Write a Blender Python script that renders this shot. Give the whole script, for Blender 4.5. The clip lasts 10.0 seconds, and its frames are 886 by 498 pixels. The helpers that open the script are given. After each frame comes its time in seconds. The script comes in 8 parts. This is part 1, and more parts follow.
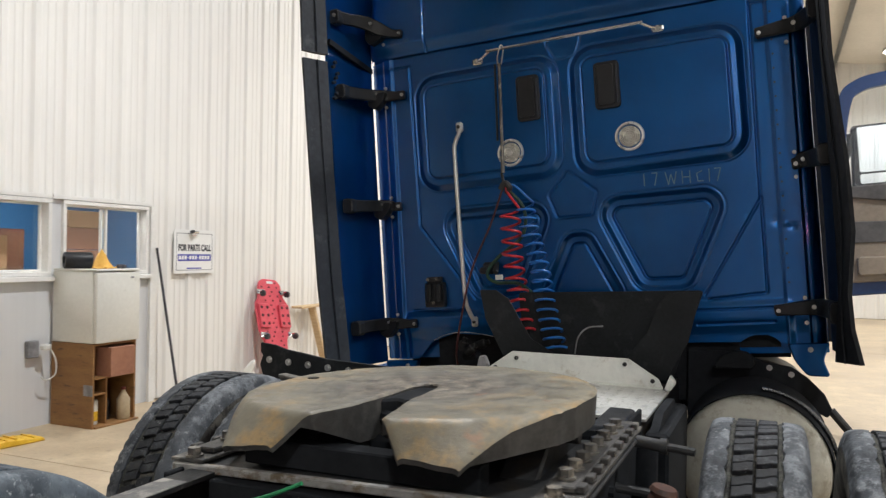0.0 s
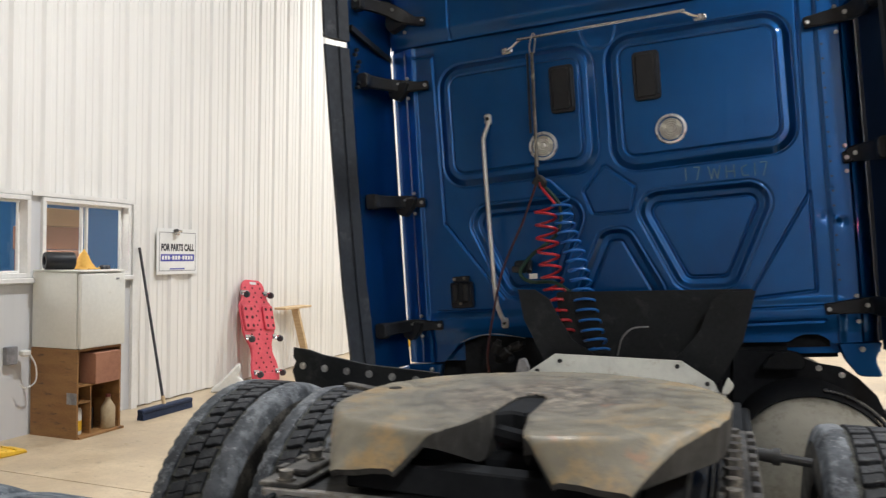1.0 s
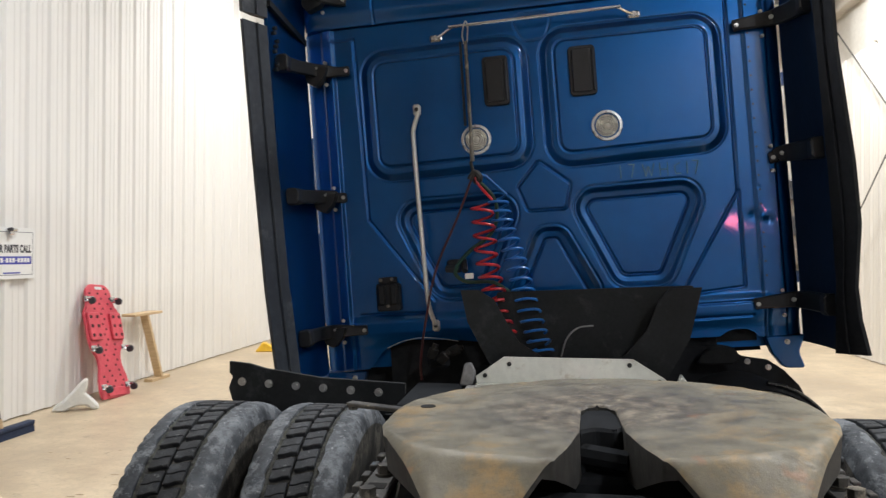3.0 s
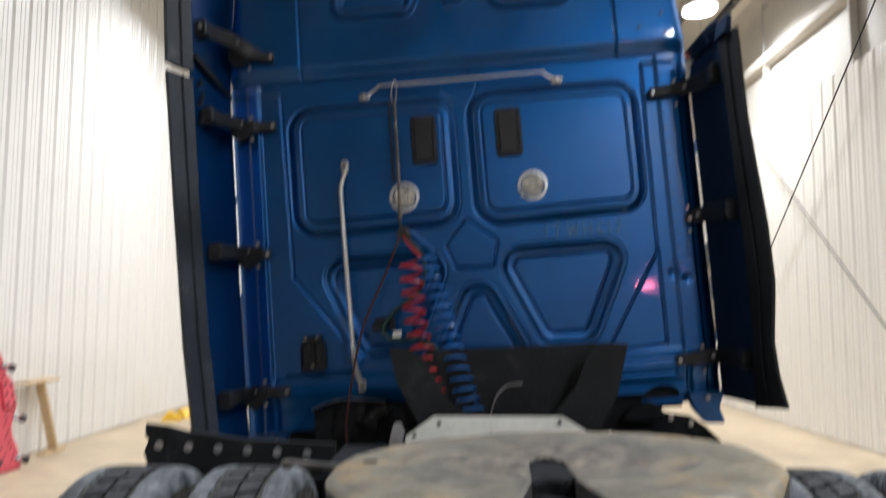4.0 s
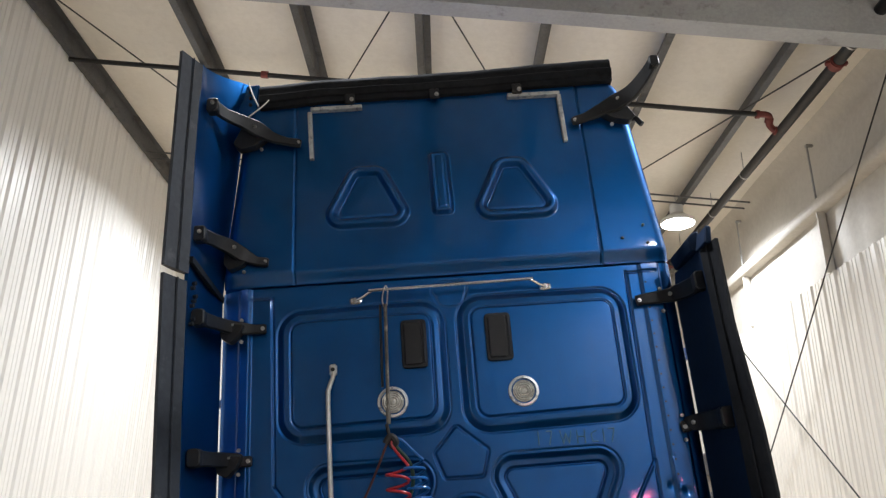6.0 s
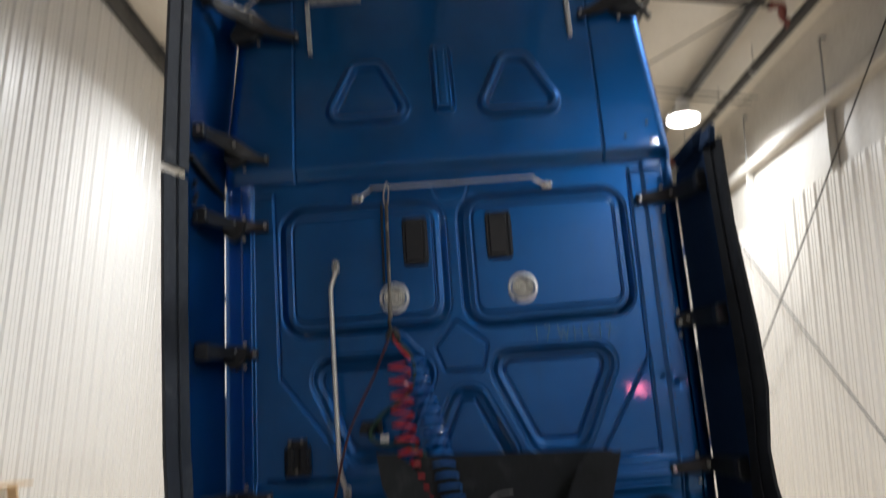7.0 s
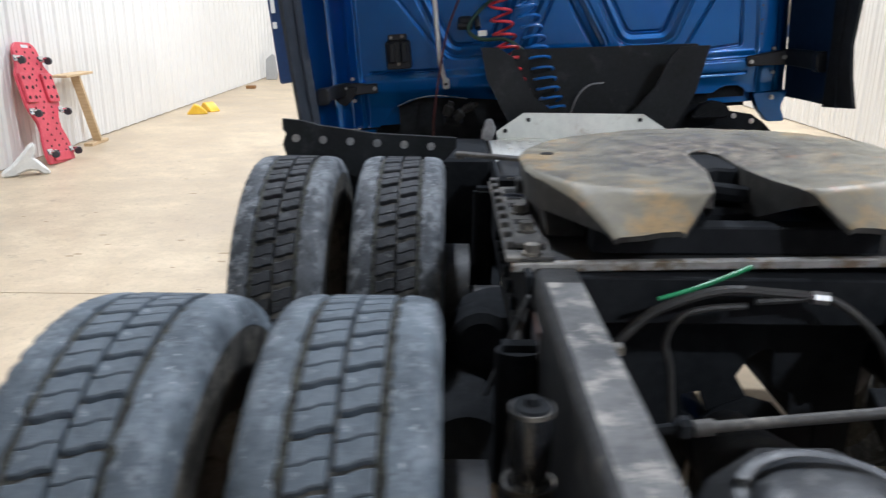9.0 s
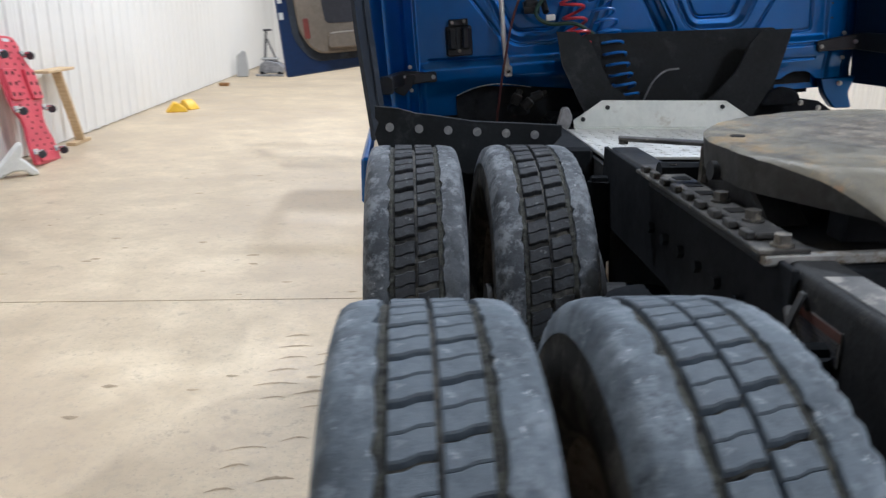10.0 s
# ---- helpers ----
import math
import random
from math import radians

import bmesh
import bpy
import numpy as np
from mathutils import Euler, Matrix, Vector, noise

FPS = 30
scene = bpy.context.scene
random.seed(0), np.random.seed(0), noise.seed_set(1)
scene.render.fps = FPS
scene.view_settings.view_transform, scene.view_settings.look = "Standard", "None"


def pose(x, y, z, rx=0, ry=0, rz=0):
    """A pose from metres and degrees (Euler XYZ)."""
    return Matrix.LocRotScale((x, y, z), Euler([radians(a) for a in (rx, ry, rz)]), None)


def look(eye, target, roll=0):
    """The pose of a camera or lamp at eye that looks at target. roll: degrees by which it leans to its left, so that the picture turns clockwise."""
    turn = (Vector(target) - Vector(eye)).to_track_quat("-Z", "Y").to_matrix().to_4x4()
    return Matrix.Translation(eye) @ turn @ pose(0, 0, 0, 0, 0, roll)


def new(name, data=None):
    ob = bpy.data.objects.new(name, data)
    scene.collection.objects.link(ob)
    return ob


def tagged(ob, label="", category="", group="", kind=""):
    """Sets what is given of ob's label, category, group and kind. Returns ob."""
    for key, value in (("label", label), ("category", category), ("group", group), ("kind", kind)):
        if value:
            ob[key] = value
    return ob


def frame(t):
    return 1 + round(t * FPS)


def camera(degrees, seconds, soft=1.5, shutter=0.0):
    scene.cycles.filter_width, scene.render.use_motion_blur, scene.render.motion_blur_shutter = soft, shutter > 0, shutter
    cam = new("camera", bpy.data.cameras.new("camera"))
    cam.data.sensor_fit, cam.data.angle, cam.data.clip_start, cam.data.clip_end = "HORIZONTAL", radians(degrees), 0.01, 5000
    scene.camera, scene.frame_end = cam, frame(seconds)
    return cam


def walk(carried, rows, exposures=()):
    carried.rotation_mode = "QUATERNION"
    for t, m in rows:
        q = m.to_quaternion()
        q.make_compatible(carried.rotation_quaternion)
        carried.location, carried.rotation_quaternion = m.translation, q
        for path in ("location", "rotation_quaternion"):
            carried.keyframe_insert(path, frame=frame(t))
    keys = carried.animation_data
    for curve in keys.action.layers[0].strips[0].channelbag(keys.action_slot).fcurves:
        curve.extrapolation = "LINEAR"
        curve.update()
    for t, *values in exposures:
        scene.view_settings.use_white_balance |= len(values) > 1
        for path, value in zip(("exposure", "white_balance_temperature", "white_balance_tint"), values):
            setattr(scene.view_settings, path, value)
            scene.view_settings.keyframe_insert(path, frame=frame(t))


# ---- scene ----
cam = camera(60.0, 10.0, soft=1.3, shutter=0.65)
PATH = [
    (0, (-0.369, 0.602, 1.485), (-1.166, 2.436, 1.497), 0.8),
    (0.5, (-0.563, 0.606, 1.46), (-1.279, 2.474, 1.474), 0.6),
    (1, (-0.776, 0.65, 1.472), (-1.474, 2.524, 1.485), 0.6),
    (1.5, (-0.957, 0.617, 1.478), (-1.58, 2.517, 1.492), 0.5),
    (2, (-1.144, 0.64, 1.48), (-1.505, 2.607, 1.498), 0.5),
    (2.5, (-1.259, 0.687, 1.471), (-1.559, 2.664, 1.485), 0.4),
    (2.7, (-1.287, 0.732, 1.475), (-1.583, 2.71, 1.489), 0.3),
    (3.8, (-1.391, 0.781, 1.42), (-1.468, 2.778, 1.501), 0.2),
    (4, (-1.396, 0.788, 1.424), (-1.434, 2.779, 1.613), 0.1),
    (4.5, (-1.382, 0.795, 1.449), (-1.383, 2.736, 1.933), 0.3),
    (5, (-1.405, 0.792, 1.424), (-1.398, 2.715, 1.975), 0.3),
    (5.5, (-1.411, 0.812, 1.423), (-1.411, 2.688, 2.116), 0.4),
    (5.7, (-1.407, 0.809, 1.419), (-1.412, 2.679, 2.128), 0.4),
    (6.8, (-1.404, 0.8, 1.423), (-1.416, 2.7, 2.047), 0.5),
    (6.9, (-1.4, 0.793, 1.426), (-1.411, 2.718, 1.969), 0.4),
    (7, (-1.398, 0.795, 1.43), (-1.411, 2.745, 1.877), 0.6),
    (7.2, (-1.398, 0.796, 1.453), (-1.41, 2.776, 1.734), 0.6),
    (7.5, (-1.4, 0.787, 1.452), (-1.409, 2.787, 1.508), 0.5),
    (8, (-1.464, 0.751, 1.457), (-1.467, 2.722, 1.114), 0.5),
    (8.5, (-1.611, 0.627, 1.471), (-1.615, 2.544, 0.903), 0.5),
    (9, (-1.836, 0.569, 1.457), (-1.843, 2.481, 0.869), 0.6),
    (9.5, (-2.115, 0.701, 1.43), (-2.123, 2.611, 0.837), 0.6),
    (10, (-2.353, 0.77, 1.388), (-2.244, 2.678, 0.797), 0.5),
]
walk(cam, [(t, look(eye, target, roll)) for t, eye, target, roll in PATH],
     [(0.0, 0.17, 6280, 10), (2.6, 0.14, 6280, 10), (4.4, 0.18, 6000, 10), (5.6, 0.22, 6020, 10), (6.8, -0.02, 6080, 10), (7.4, -0.20, 6080, 10), (7.9, -0.02, 5950, 10),
      (8.6, 0.46, 5640, 10), (9.2, 0.46, 5620, 10), (10.0, 0.24, 5560, 10)])

# ---------- world, lamps, exposure ----------
world = bpy.data.worlds.new("world")
scene.world = world
world.use_nodes = True
world.node_tree.nodes["Background"].inputs[0].default_value = (0.75, 0.85, 1.0, 1)
world.node_tree.nodes["Background"].inputs[1].default_value = 0.02

ROOF_SLOPE = 0.087          # fall of the roof to the east, metres per metre


def roof_z(x):
    return 7.1 - ROOF_SLOPE * (x + 6.0)


BAYS = [(-3.7, 10.8, 200), (2.05, 11.4, 165), (-2.6, 4.9, 205), (2.05, 4.6, 205),
        (2.05, -3.4, 290), (-3.7, 17.2, 150), (1.90, 19.1, 175)]
for bx, by, watts in BAYS:
    lamp = bpy.data.lights.new("bay_lamp", "AREA")
    lamp.shape, lamp.size, lamp.energy, lamp.color = "DISK", 0.40, watts, (1.0, 0.99, 0.975)
    lamp.spread = radians(158)
    lamp_ob = new("bay_lamp", lamp)
    lamp_ob.matrix_world = pose(bx, by, roof_z(bx) - 0.60)

# ---------- materials ----------
def node_mat(name):
    m = bpy.data.materials.new(name)
    m.use_nodes = True
    nt = m.node_tree
    return m, nt, nt.nodes["Principled BSDF"]


def coords(nt, scale=1.0, obj=True):
    tc = nt.nodes.new("ShaderNodeTexCoord")
    mp = nt.nodes.new("ShaderNodeMapping")
    mp.inputs["Scale"].default_value = (scale, scale, scale) if not isinstance(scale, tuple) else scale
    nt.links.new(tc.outputs["Object"], mp.inputs["Vector"])
    return mp.outputs["Vector"]


def noise_node(nt, vec, scale, detail=4.0, rough=0.55):
    n = nt.nodes.new("ShaderNodeTexNoise")
    n.inputs["Scale"].default_value = scale
    n.inputs["Detail"].default_value = detail
    n.inputs["Roughness"].default_value = rough
    nt.links.new(vec, n.inputs["Vector"])
    return n.outputs["Fac"]


def ramp(nt, fac, stops):
    r = nt.nodes.new("ShaderNodeValToRGB")
    e = r.color_ramp.elements
    e[0].position, e[0].color = stops[0][0], (*stops[0][1], 1)
    e[1].position, e[1].color = stops[-1][0], (*stops[-1][1], 1)
    for p, c in stops[1:-1]:
        k = e.new(p)
        k.color = (*c, 1)
    nt.links.new(fac, r.inputs["Fac"])
    return r.outputs["Color"]


def mix(nt, fac, a, b):
    n = nt.nodes.new("ShaderNodeMix")
    n.data_type = "RGBA"
    for sock, val in ((n.inputs["Factor"], fac), (n.inputs["A"], a), (n.inputs["B"], b)):
        if isinstance(val, (int, float)):
            sock.default_value = val
        elif isinstance(val, tuple):
            sock.default_value = (*val, 1)
        else:
            nt.links.new(val, sock)
    return n.outputs["Result"]


def bump(nt, bsdf, height, strength, dist=0.01):
    b = nt.nodes.new("ShaderNodeBump")
    b.inputs["Strength"].default_value = strength
    b.inputs["Distance"].default_value = dist
    nt.links.new(height, b.inputs["Height"])
    nt.links.new(b.outputs["Normal"], bsdf.inputs["Normal"])


def surface(name, c1, c2, rough=0.6, metal=0.0, big=1.5, fine=30.0, bumps=0.15, dirt=None, dirt_at=0.6, rough_var=0.15,
            coat=0.0, stretch=None, spec=0.5):
    """Two colours by a large and a fine noise, an optional dirt colour in patches, uneven gloss and a fine relief."""
    m, nt, b = node_mat(name)
    vec = coords(nt, stretch or 1.0)
    large, small = noise_node(nt, vec, big, 5), noise_node(nt, vec, fine, 6, 0.65)
    both = nt.nodes.new("ShaderNodeMath")
    both.operation = "MULTIPLY_ADD"
    nt.links.new(small, both.inputs[0])
    both.inputs[1].default_value = 0.45
    half = nt.nodes.new("ShaderNodeMath")
    half.operation = "MULTIPLY"
    nt.links.new(large, half.inputs[0])
    half.inputs[1].default_value = 0.55
    nt.links.new(half.outputs[0], both.inputs[2])
    col = ramp(nt, both.outputs[0], [(0.41, c1), (0.59, c2)])
    if dirt:
        patch = noise_node(nt, vec, big * 2.3, 8, 0.7)
        mask = ramp(nt, patch, [(dirt_at - 0.07, (0, 0, 0)), (dirt_at + 0.03, (1, 1, 1))])
        col = mix(nt, mask, col, dirt)
    nt.links.new(col, b.inputs["Base Color"])
    rr = nt.nodes.new("ShaderNodeMapRange")
    rr.inputs["To Min"].default_value = max(0.02, rough - rough_var)
    rr.inputs["To Max"].default_value = min(1.0, rough + rough_var)
    nt.links.new(large, rr.inputs["Value"])
    nt.links.new(rr.outputs[0], b.inputs["Roughness"])
    b.inputs["Metallic"].default_value = metal
    b.inputs["Coat Weight"].default_value = coat
    b.inputs["Coat Roughness"].default_value = 0.08
    b.inputs["Specular IOR Level"].default_value = spec
    if bumps:
        bump(nt, b, small, bumps, 0.004)
    return m


def glow(name, colour, strength):
    m, nt, b = node_mat(name)
    b.inputs["Emission Color"].default_value = (*colour, 1)
    b.inputs["Emission Strength"].default_value = strength
    return m


def concrete_mat():
    m, nt, b = node_mat("concrete")
    vec = coords(nt)
    big, mid, fine = noise_node(nt, vec, 0.55, 6, 0.6), noise_node(nt, vec, 3.1, 8, 0.65), noise_node(nt, vec, 60, 4)
    col = ramp(nt, mid, [(0.36, (0.42, 0.330, 0.214)), (0.5, (0.505, 0.405, 0.271)), (0.64, (0.585, 0.477, 0.327))])
    stain = ramp(nt, big, [(0.46, (0, 0, 0)), (0.60, (0.7, 0.7, 0.7))])
    col = mix(nt, stain, col, (0.385, 0.30, 0.205))
    spots = noise_node(nt, vec, 9, 9, 0.75)
    dark = ramp(nt, spots, [(0.57, (0, 0, 0)), (0.66, (0.5, 0.5, 0.5))])
    col = mix(nt, dark, col, (0.22, 0.18, 0.135))
    grit = ramp(nt, noise_node(nt, vec, 22, 6, 0.75), [(0.40, (0.2, 0.2, 0.2)), (0.50, (0, 0, 0))])
    col = mix(nt, grit, col, (0.28, 0.24, 0.19))
    pits = ramp(nt, fine, [(0.28, (0.7, 0.7, 0.7)), (0.42, (0, 0, 0))])
    col = mix(nt, pits, col, (0.33, 0.275, 0.21))
    nt.links.new(col, b.inputs["Base Color"])
    r = ramp(nt, mid, [(0.3, (0.38, 0.38, 0.38)), (0.7, (0.62, 0.62, 0.62))])
    nt.links.new(r, b.inputs["Roughness"])
    bump(nt, b, fine, 0.12, 0.003)
    return m


def liner_mat(name, c):
    m, nt, b = node_mat(name)
    vec = coords(nt)
    streak = noise_node(nt, coords(nt, (9.0, 9.0, 0.35)), 2.0, 6, 0.6)
    big = noise_node(nt, vec, 0.7, 4)
    col = ramp(nt, streak, [(0.3, tuple(0.95 * v for v in c)), (0.65, c)])
    scuff = ramp(nt, noise_node(nt, vec, 14, 8, 0.75), [(0.70, (0, 0, 0)), (0.78, (0.5, 0.5, 0.5))])
    col = mix(nt, scuff, col, (0.42, 0.38, 0.32))
    nt.links.new(col, b.inputs["Base Color"])
    r = ramp(nt, big, [(0.3, (0.30, 0.30, 0.30)), (0.7, (0.45, 0.45, 0.45))])
    nt.links.new(r, b.inputs["Roughness"])
    bump(nt, b, big, 0.05, 0.01)
    return m


def blue_paint():
    m, nt, b = node_mat("blue_paint")
    vec = coords(nt)
    dust = noise_node(nt, vec, 2.2, 7, 0.65)
    col = ramp(nt, dust, [(0.40, (0.004, 0.071, 0.252)), (0.60, (0.006, 0.087, 0.296))])
    film = ramp(nt, noise_node(nt, vec, 0.9, 5), [(0.45, (0, 0, 0)), (0.8, (0.10, 0.10, 0.10))])
    col = mix(nt, film, col, (0.004, 0.095, 0.26))
    grime = ramp(nt, noise_node(nt, coords(nt, (5.0, 5.0, 0.8)), 1.7, 7, 0.65), [(0.52, (0, 0, 0)), (0.72, (0.30, 0.30, 0.30))])
    col = mix(nt, grime, col, (0.012, 0.072, 0.20))
    specks = ramp(nt, noise_node(nt, vec, 48, 3, 0.6), [(0.72, (0, 0, 0)), (0.78, (0.30, 0.30, 0.30))])
    col = mix(nt, specks, col, (0.06, 0.12, 0.20))
    nt.links.new(col, b.inputs["Base Color"])
    b.inputs["Metallic"].default_value = 0.85
    r = ramp(nt, dust, [(0.4, (0.34, 0.34, 0.34)), (0.6, (0.42, 0.42, 0.42))])
    nt.links.new(r, b.inputs["Roughness"])
    b.inputs["Specular IOR Level"].default_value = 0.15
    b.inputs["Coat Weight"].default_value = 0.7
    c = ramp(nt, noise_node(nt, vec, 1.6, 6, 0.6), [(0.4, (0.03, 0.03, 0.03)), (0.6, (0.09, 0.09, 0.09))])
    nt.links.new(c, b.inputs["Coat Roughness"])
    bump(nt, b, noise_node(nt, vec, 3.5, 3), 0.03, 0.01)
    return m


def rubber_mat(name, dark, grey, dusty, pale=None, at=0.52):
    """Rubber with grey bloom in patches, scuffs and pale chips."""
    m, nt, b = node_mat(name)
    vec = coords(nt)
    large, fine = noise_node(nt, vec, 7, 7, 0.7), noise_node(nt, vec, 70, 5, 0.7)
    col = ramp(nt, large, [(0.40, dark), (0.58, grey)])
    patch = ramp(nt, noise_node(nt, vec, 13, 9, 0.75), [(at - 0.02, (0, 0, 0)), (at + 0.07, (0.8, 0.8, 0.8))])
    col = mix(nt, patch, col, dusty)
    if pale:
        chips = ramp(nt, noise_node(nt, vec, 38, 8, 0.75), [(0.60, (0, 0, 0)), (0.66, (0.8, 0.8, 0.8))])
        col = mix(nt, chips, col, pale)
    dots = ramp(nt, fine, [(0.34, (0.6, 0.6, 0.6)), (0.42, (0, 0, 0))])
    col = mix(nt, dots, col, dark)
    nt.links.new(col, b.inputs["Base Color"])
    b.inputs["Roughness"].default_value = 0.75
    b.inputs["Specular IOR Level"].default_value = 0.35
    bump(nt, b, fine, 0.5, 0.004)
    return m


def grease_steel():
    """Plate steel polished in rings by the trailer, with dry grease, rust and black smears."""
    m, nt, b = node_mat("worn_plate_steel")
    vec = coords(nt)
    warp = nt.nodes.new("ShaderNodeTexNoise")
    warp.inputs["Scale"].default_value = 3.2
    warp.inputs["Detail"].default_value = 3.0
    nt.links.new(vec, warp.inputs["Vector"])
    add = nt.nodes.new("ShaderNodeVectorMath")
    add.operation = "MULTIPLY_ADD"
    nt.links.new(warp.outputs["Color"], add.inputs[0])
    add.inputs[1].default_value = (0.10, 0.10, 0.0)
    shift = nt.nodes.new("ShaderNodeVectorMath")
    shift.operation = "MULTIPLY_ADD"
    nt.links.new(vec, shift.inputs[0])
    shift.inputs[1].default_value = (1, 1, 0)
    shift.inputs[2].default_value = (-0.05, -0.09, 0)
    nt.links.new(shift.outputs[0], add.inputs[2])
    length = nt.nodes.new("ShaderNodeVectorMath")
    length.operation = "LENGTH"
    nt.links.new(add.outputs[0], length.inputs[0])
    large, fine = noise_node(nt, vec, 3.4, 8, 0.62), noise_node(nt, vec, 60, 6, 0.7)
    mid = noise_node(nt, vec, 13, 9, 0.72)
    crust = noise_node(nt, vec, 22, 8, 0.75)
    radius = length.outputs["Value"]
    rim = ramp(nt, radius, [(0.22, (0, 0, 0)), (0.32, (0.6, 0.6, 0.6)), (0.43, (1, 1, 1))])
    core = ramp(nt, radius, [(0.16, (0.9, 0.9, 0.9)), (0.245, (0, 0, 0))])
    grey = ramp(nt, large, [(0.34, (0.070, 0.065, 0.053)), (0.5, (0.106, 0.098, 0.078)), (0.66, (0.146, 0.135, 0.106))])
    tan = ramp(nt, large, [(0.34, (0.104, 0.093, 0.067)), (0.5, (0.152, 0.136, 0.097)), (0.66, (0.205, 0.182, 0.128))])
    col = mix(nt, rim, grey, tan)
    brown = ramp(nt, crust, [(0.40, (0.045, 0.038, 0.030)), (0.50, (0.115, 0.096, 0.073)), (0.60, (0.24, 0.205, 0.155))])
    col = mix(nt, core, col, brown)
    col = mix(nt, ramp(nt, mid, [(0.50, (0, 0, 0)), (0.62, (0.3, 0.3, 0.3))]), col, (0.25, 0.232, 0.182))
    rust = ramp(nt, noise_node(nt, vec, 6.0, 7, 0.65), [(0.50, (0, 0, 0)), (0.62, (0.75, 0.75, 0.75))])
    rust_rim = nt.nodes.new("ShaderNodeMath")
    rust_rim.operation = "MULTIPLY"
    nt.links.new(rust, rust_rim.inputs[0])
    nt.links.new(rim, rust_rim.inputs[1])
    col = mix(nt, rust_rim.outputs[0], col, (0.30, 0.195, 0.075))
    red = ramp(nt, noise_node(nt, vec, 7.5, 5, 0.6), [(0.64, (0, 0, 0)), (0.70, (0.45, 0.45, 0.45))])
    col = mix(nt, red, col, (0.26, 0.115, 0.052))
    ring = ramp(nt, radius, [(0.285, (0, 0, 0)), (0.293, (0.45, 0.45, 0.45)), (0.300, (0, 0, 0))])
    col = mix(nt, ring, col, (0.07, 0.062, 0.05))
    black = ramp(nt, noise_node(nt, coords(nt, (1.0, 2.4, 1.0)), 7, 9, 0.75), [(0.56, (0, 0, 0)), (0.66, (0.6, 0.6, 0.6))])
    col = mix(nt, black, col, (0.050, 0.045, 0.038))
    swirl = nt.nodes.new("ShaderNodeTexWave")
    swirl.wave_type, swirl.rings_direction = "RINGS", "Z"
    swirl.inputs["Scale"].default_value = 5.5
    swirl.inputs["Distortion"].default_value = 4.0
    swirl.inputs["Detail"].default_value = 4.0
    swirl.inputs["Detail Scale"].default_value = 2.2
    swirl.inputs["Detail Roughness"].default_value = 0.7
    nt.links.new(add.outputs[0], swirl.inputs["Vector"])
    scrape = ramp(nt, swirl.outputs["Fac"], [(0.0, (0.75, 0.75, 0.75)), (0.10, (0.35, 0.35, 0.35)), (0.30, (0.06, 0.06, 0.06)), (0.5, (0, 0, 0))])
    inside = ramp(nt, radius, [(0.20, (0.62, 0.62, 0.62)), (0.30, (0.16, 0.16, 0.16)), (0.42, (0.03, 0.03, 0.03))])
    arcs = nt.nodes.new("ShaderNodeMath")
    arcs.operation = "MULTIPLY"
    nt.links.new(scrape, arcs.inputs[0])
    nt.links.new(inside, arcs.inputs[1])
    col = mix(nt, arcs.outputs[0], col, (0.058, 0.050, 0.040))
    nicks = ramp(nt, noise_node(nt, coords(nt, (1.0, 3.5, 1.0)), 30, 8, 0.8), [(0.33, (0.75, 0.75, 0.75)), (0.37, (0, 0, 0))])
    col = mix(nt, nicks, col, (0.04, 0.035, 0.028))
    grain = ramp(nt, fine, [(0.40, (0.35, 0.35, 0.35)), (0.52, (0, 0, 0))])
    col = mix(nt, grain, col, (0.11, 0.102, 0.085))
    nt.links.new(col, b.inputs["Base Color"])
    b.inputs["Metallic"].default_value = 0.12
    rr = ramp(nt, mid, [(0.4, (0.40, 0.40, 0.40)), (0.6, (0.70, 0.70, 0.70))])
    nt.links.new(rr, b.inputs["Roughness"])
    bump(nt, b, crust, 0.4, 0.004)
    return m


M_CONC = concrete_mat()
M_LINER = liner_mat("white_liner", (0.80, 0.785, 0.75))
M_LINER_E = liner_mat("cream_liner", (0.70, 0.665, 0.60))
# grey set so the unseen south wall reflects less in the cab
M_SOUTH = liner_mat("grey_liner", (0.40, 0.405, 0.41))
M_FLAT = liner_mat("grey_panel", (0.66, 0.67, 0.68))
M_INSUL = surface("insulation_vinyl", (0.70, 0.66, 0.58), (0.77, 0.73, 0.65), 0.55, big=0.9, fine=14, bumps=0.25)
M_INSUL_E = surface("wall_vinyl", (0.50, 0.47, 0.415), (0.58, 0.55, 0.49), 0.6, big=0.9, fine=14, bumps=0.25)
M_STEEL_G = surface("dark_primer_steel", (0.065, 0.067, 0.070), (0.105, 0.107, 0.110), 0.5, 0.2, dirt=(0.05, 0.05, 0.05))
M_RAFTER = surface("pale_grey_steel", (0.30, 0.30, 0.295), (0.37, 0.37, 0.36), 0.5, 0.1, dirt=(0.22, 0.215, 0.20), dirt_at=0.64)
M_PIPE = surface("dark_pipe", (0.016, 0.016, 0.017), (0.034, 0.033, 0.032), 0.5, 0.3)
M_RED_FIT = surface("red_fitting", (0.15, 0.032, 0.026), (0.21, 0.042, 0.032), 0.55)
M_BLUE = blue_paint()
M_BLACK_P = surface("black_plastic", (0.0085, 0.0095, 0.0118), (0.0155, 0.0172, 0.0208), 0.45, big=4, dirt=(0.022, 0.022, 0.023), dirt_at=0.68, spec=0.35)
M_LIP = surface("black_rubber_lip", (0.0095, 0.0105, 0.0128), (0.0172, 0.0190, 0.0225), 0.85, big=3, dirt=(0.02, 0.02, 0.02), dirt_at=0.68, spec=0.12)
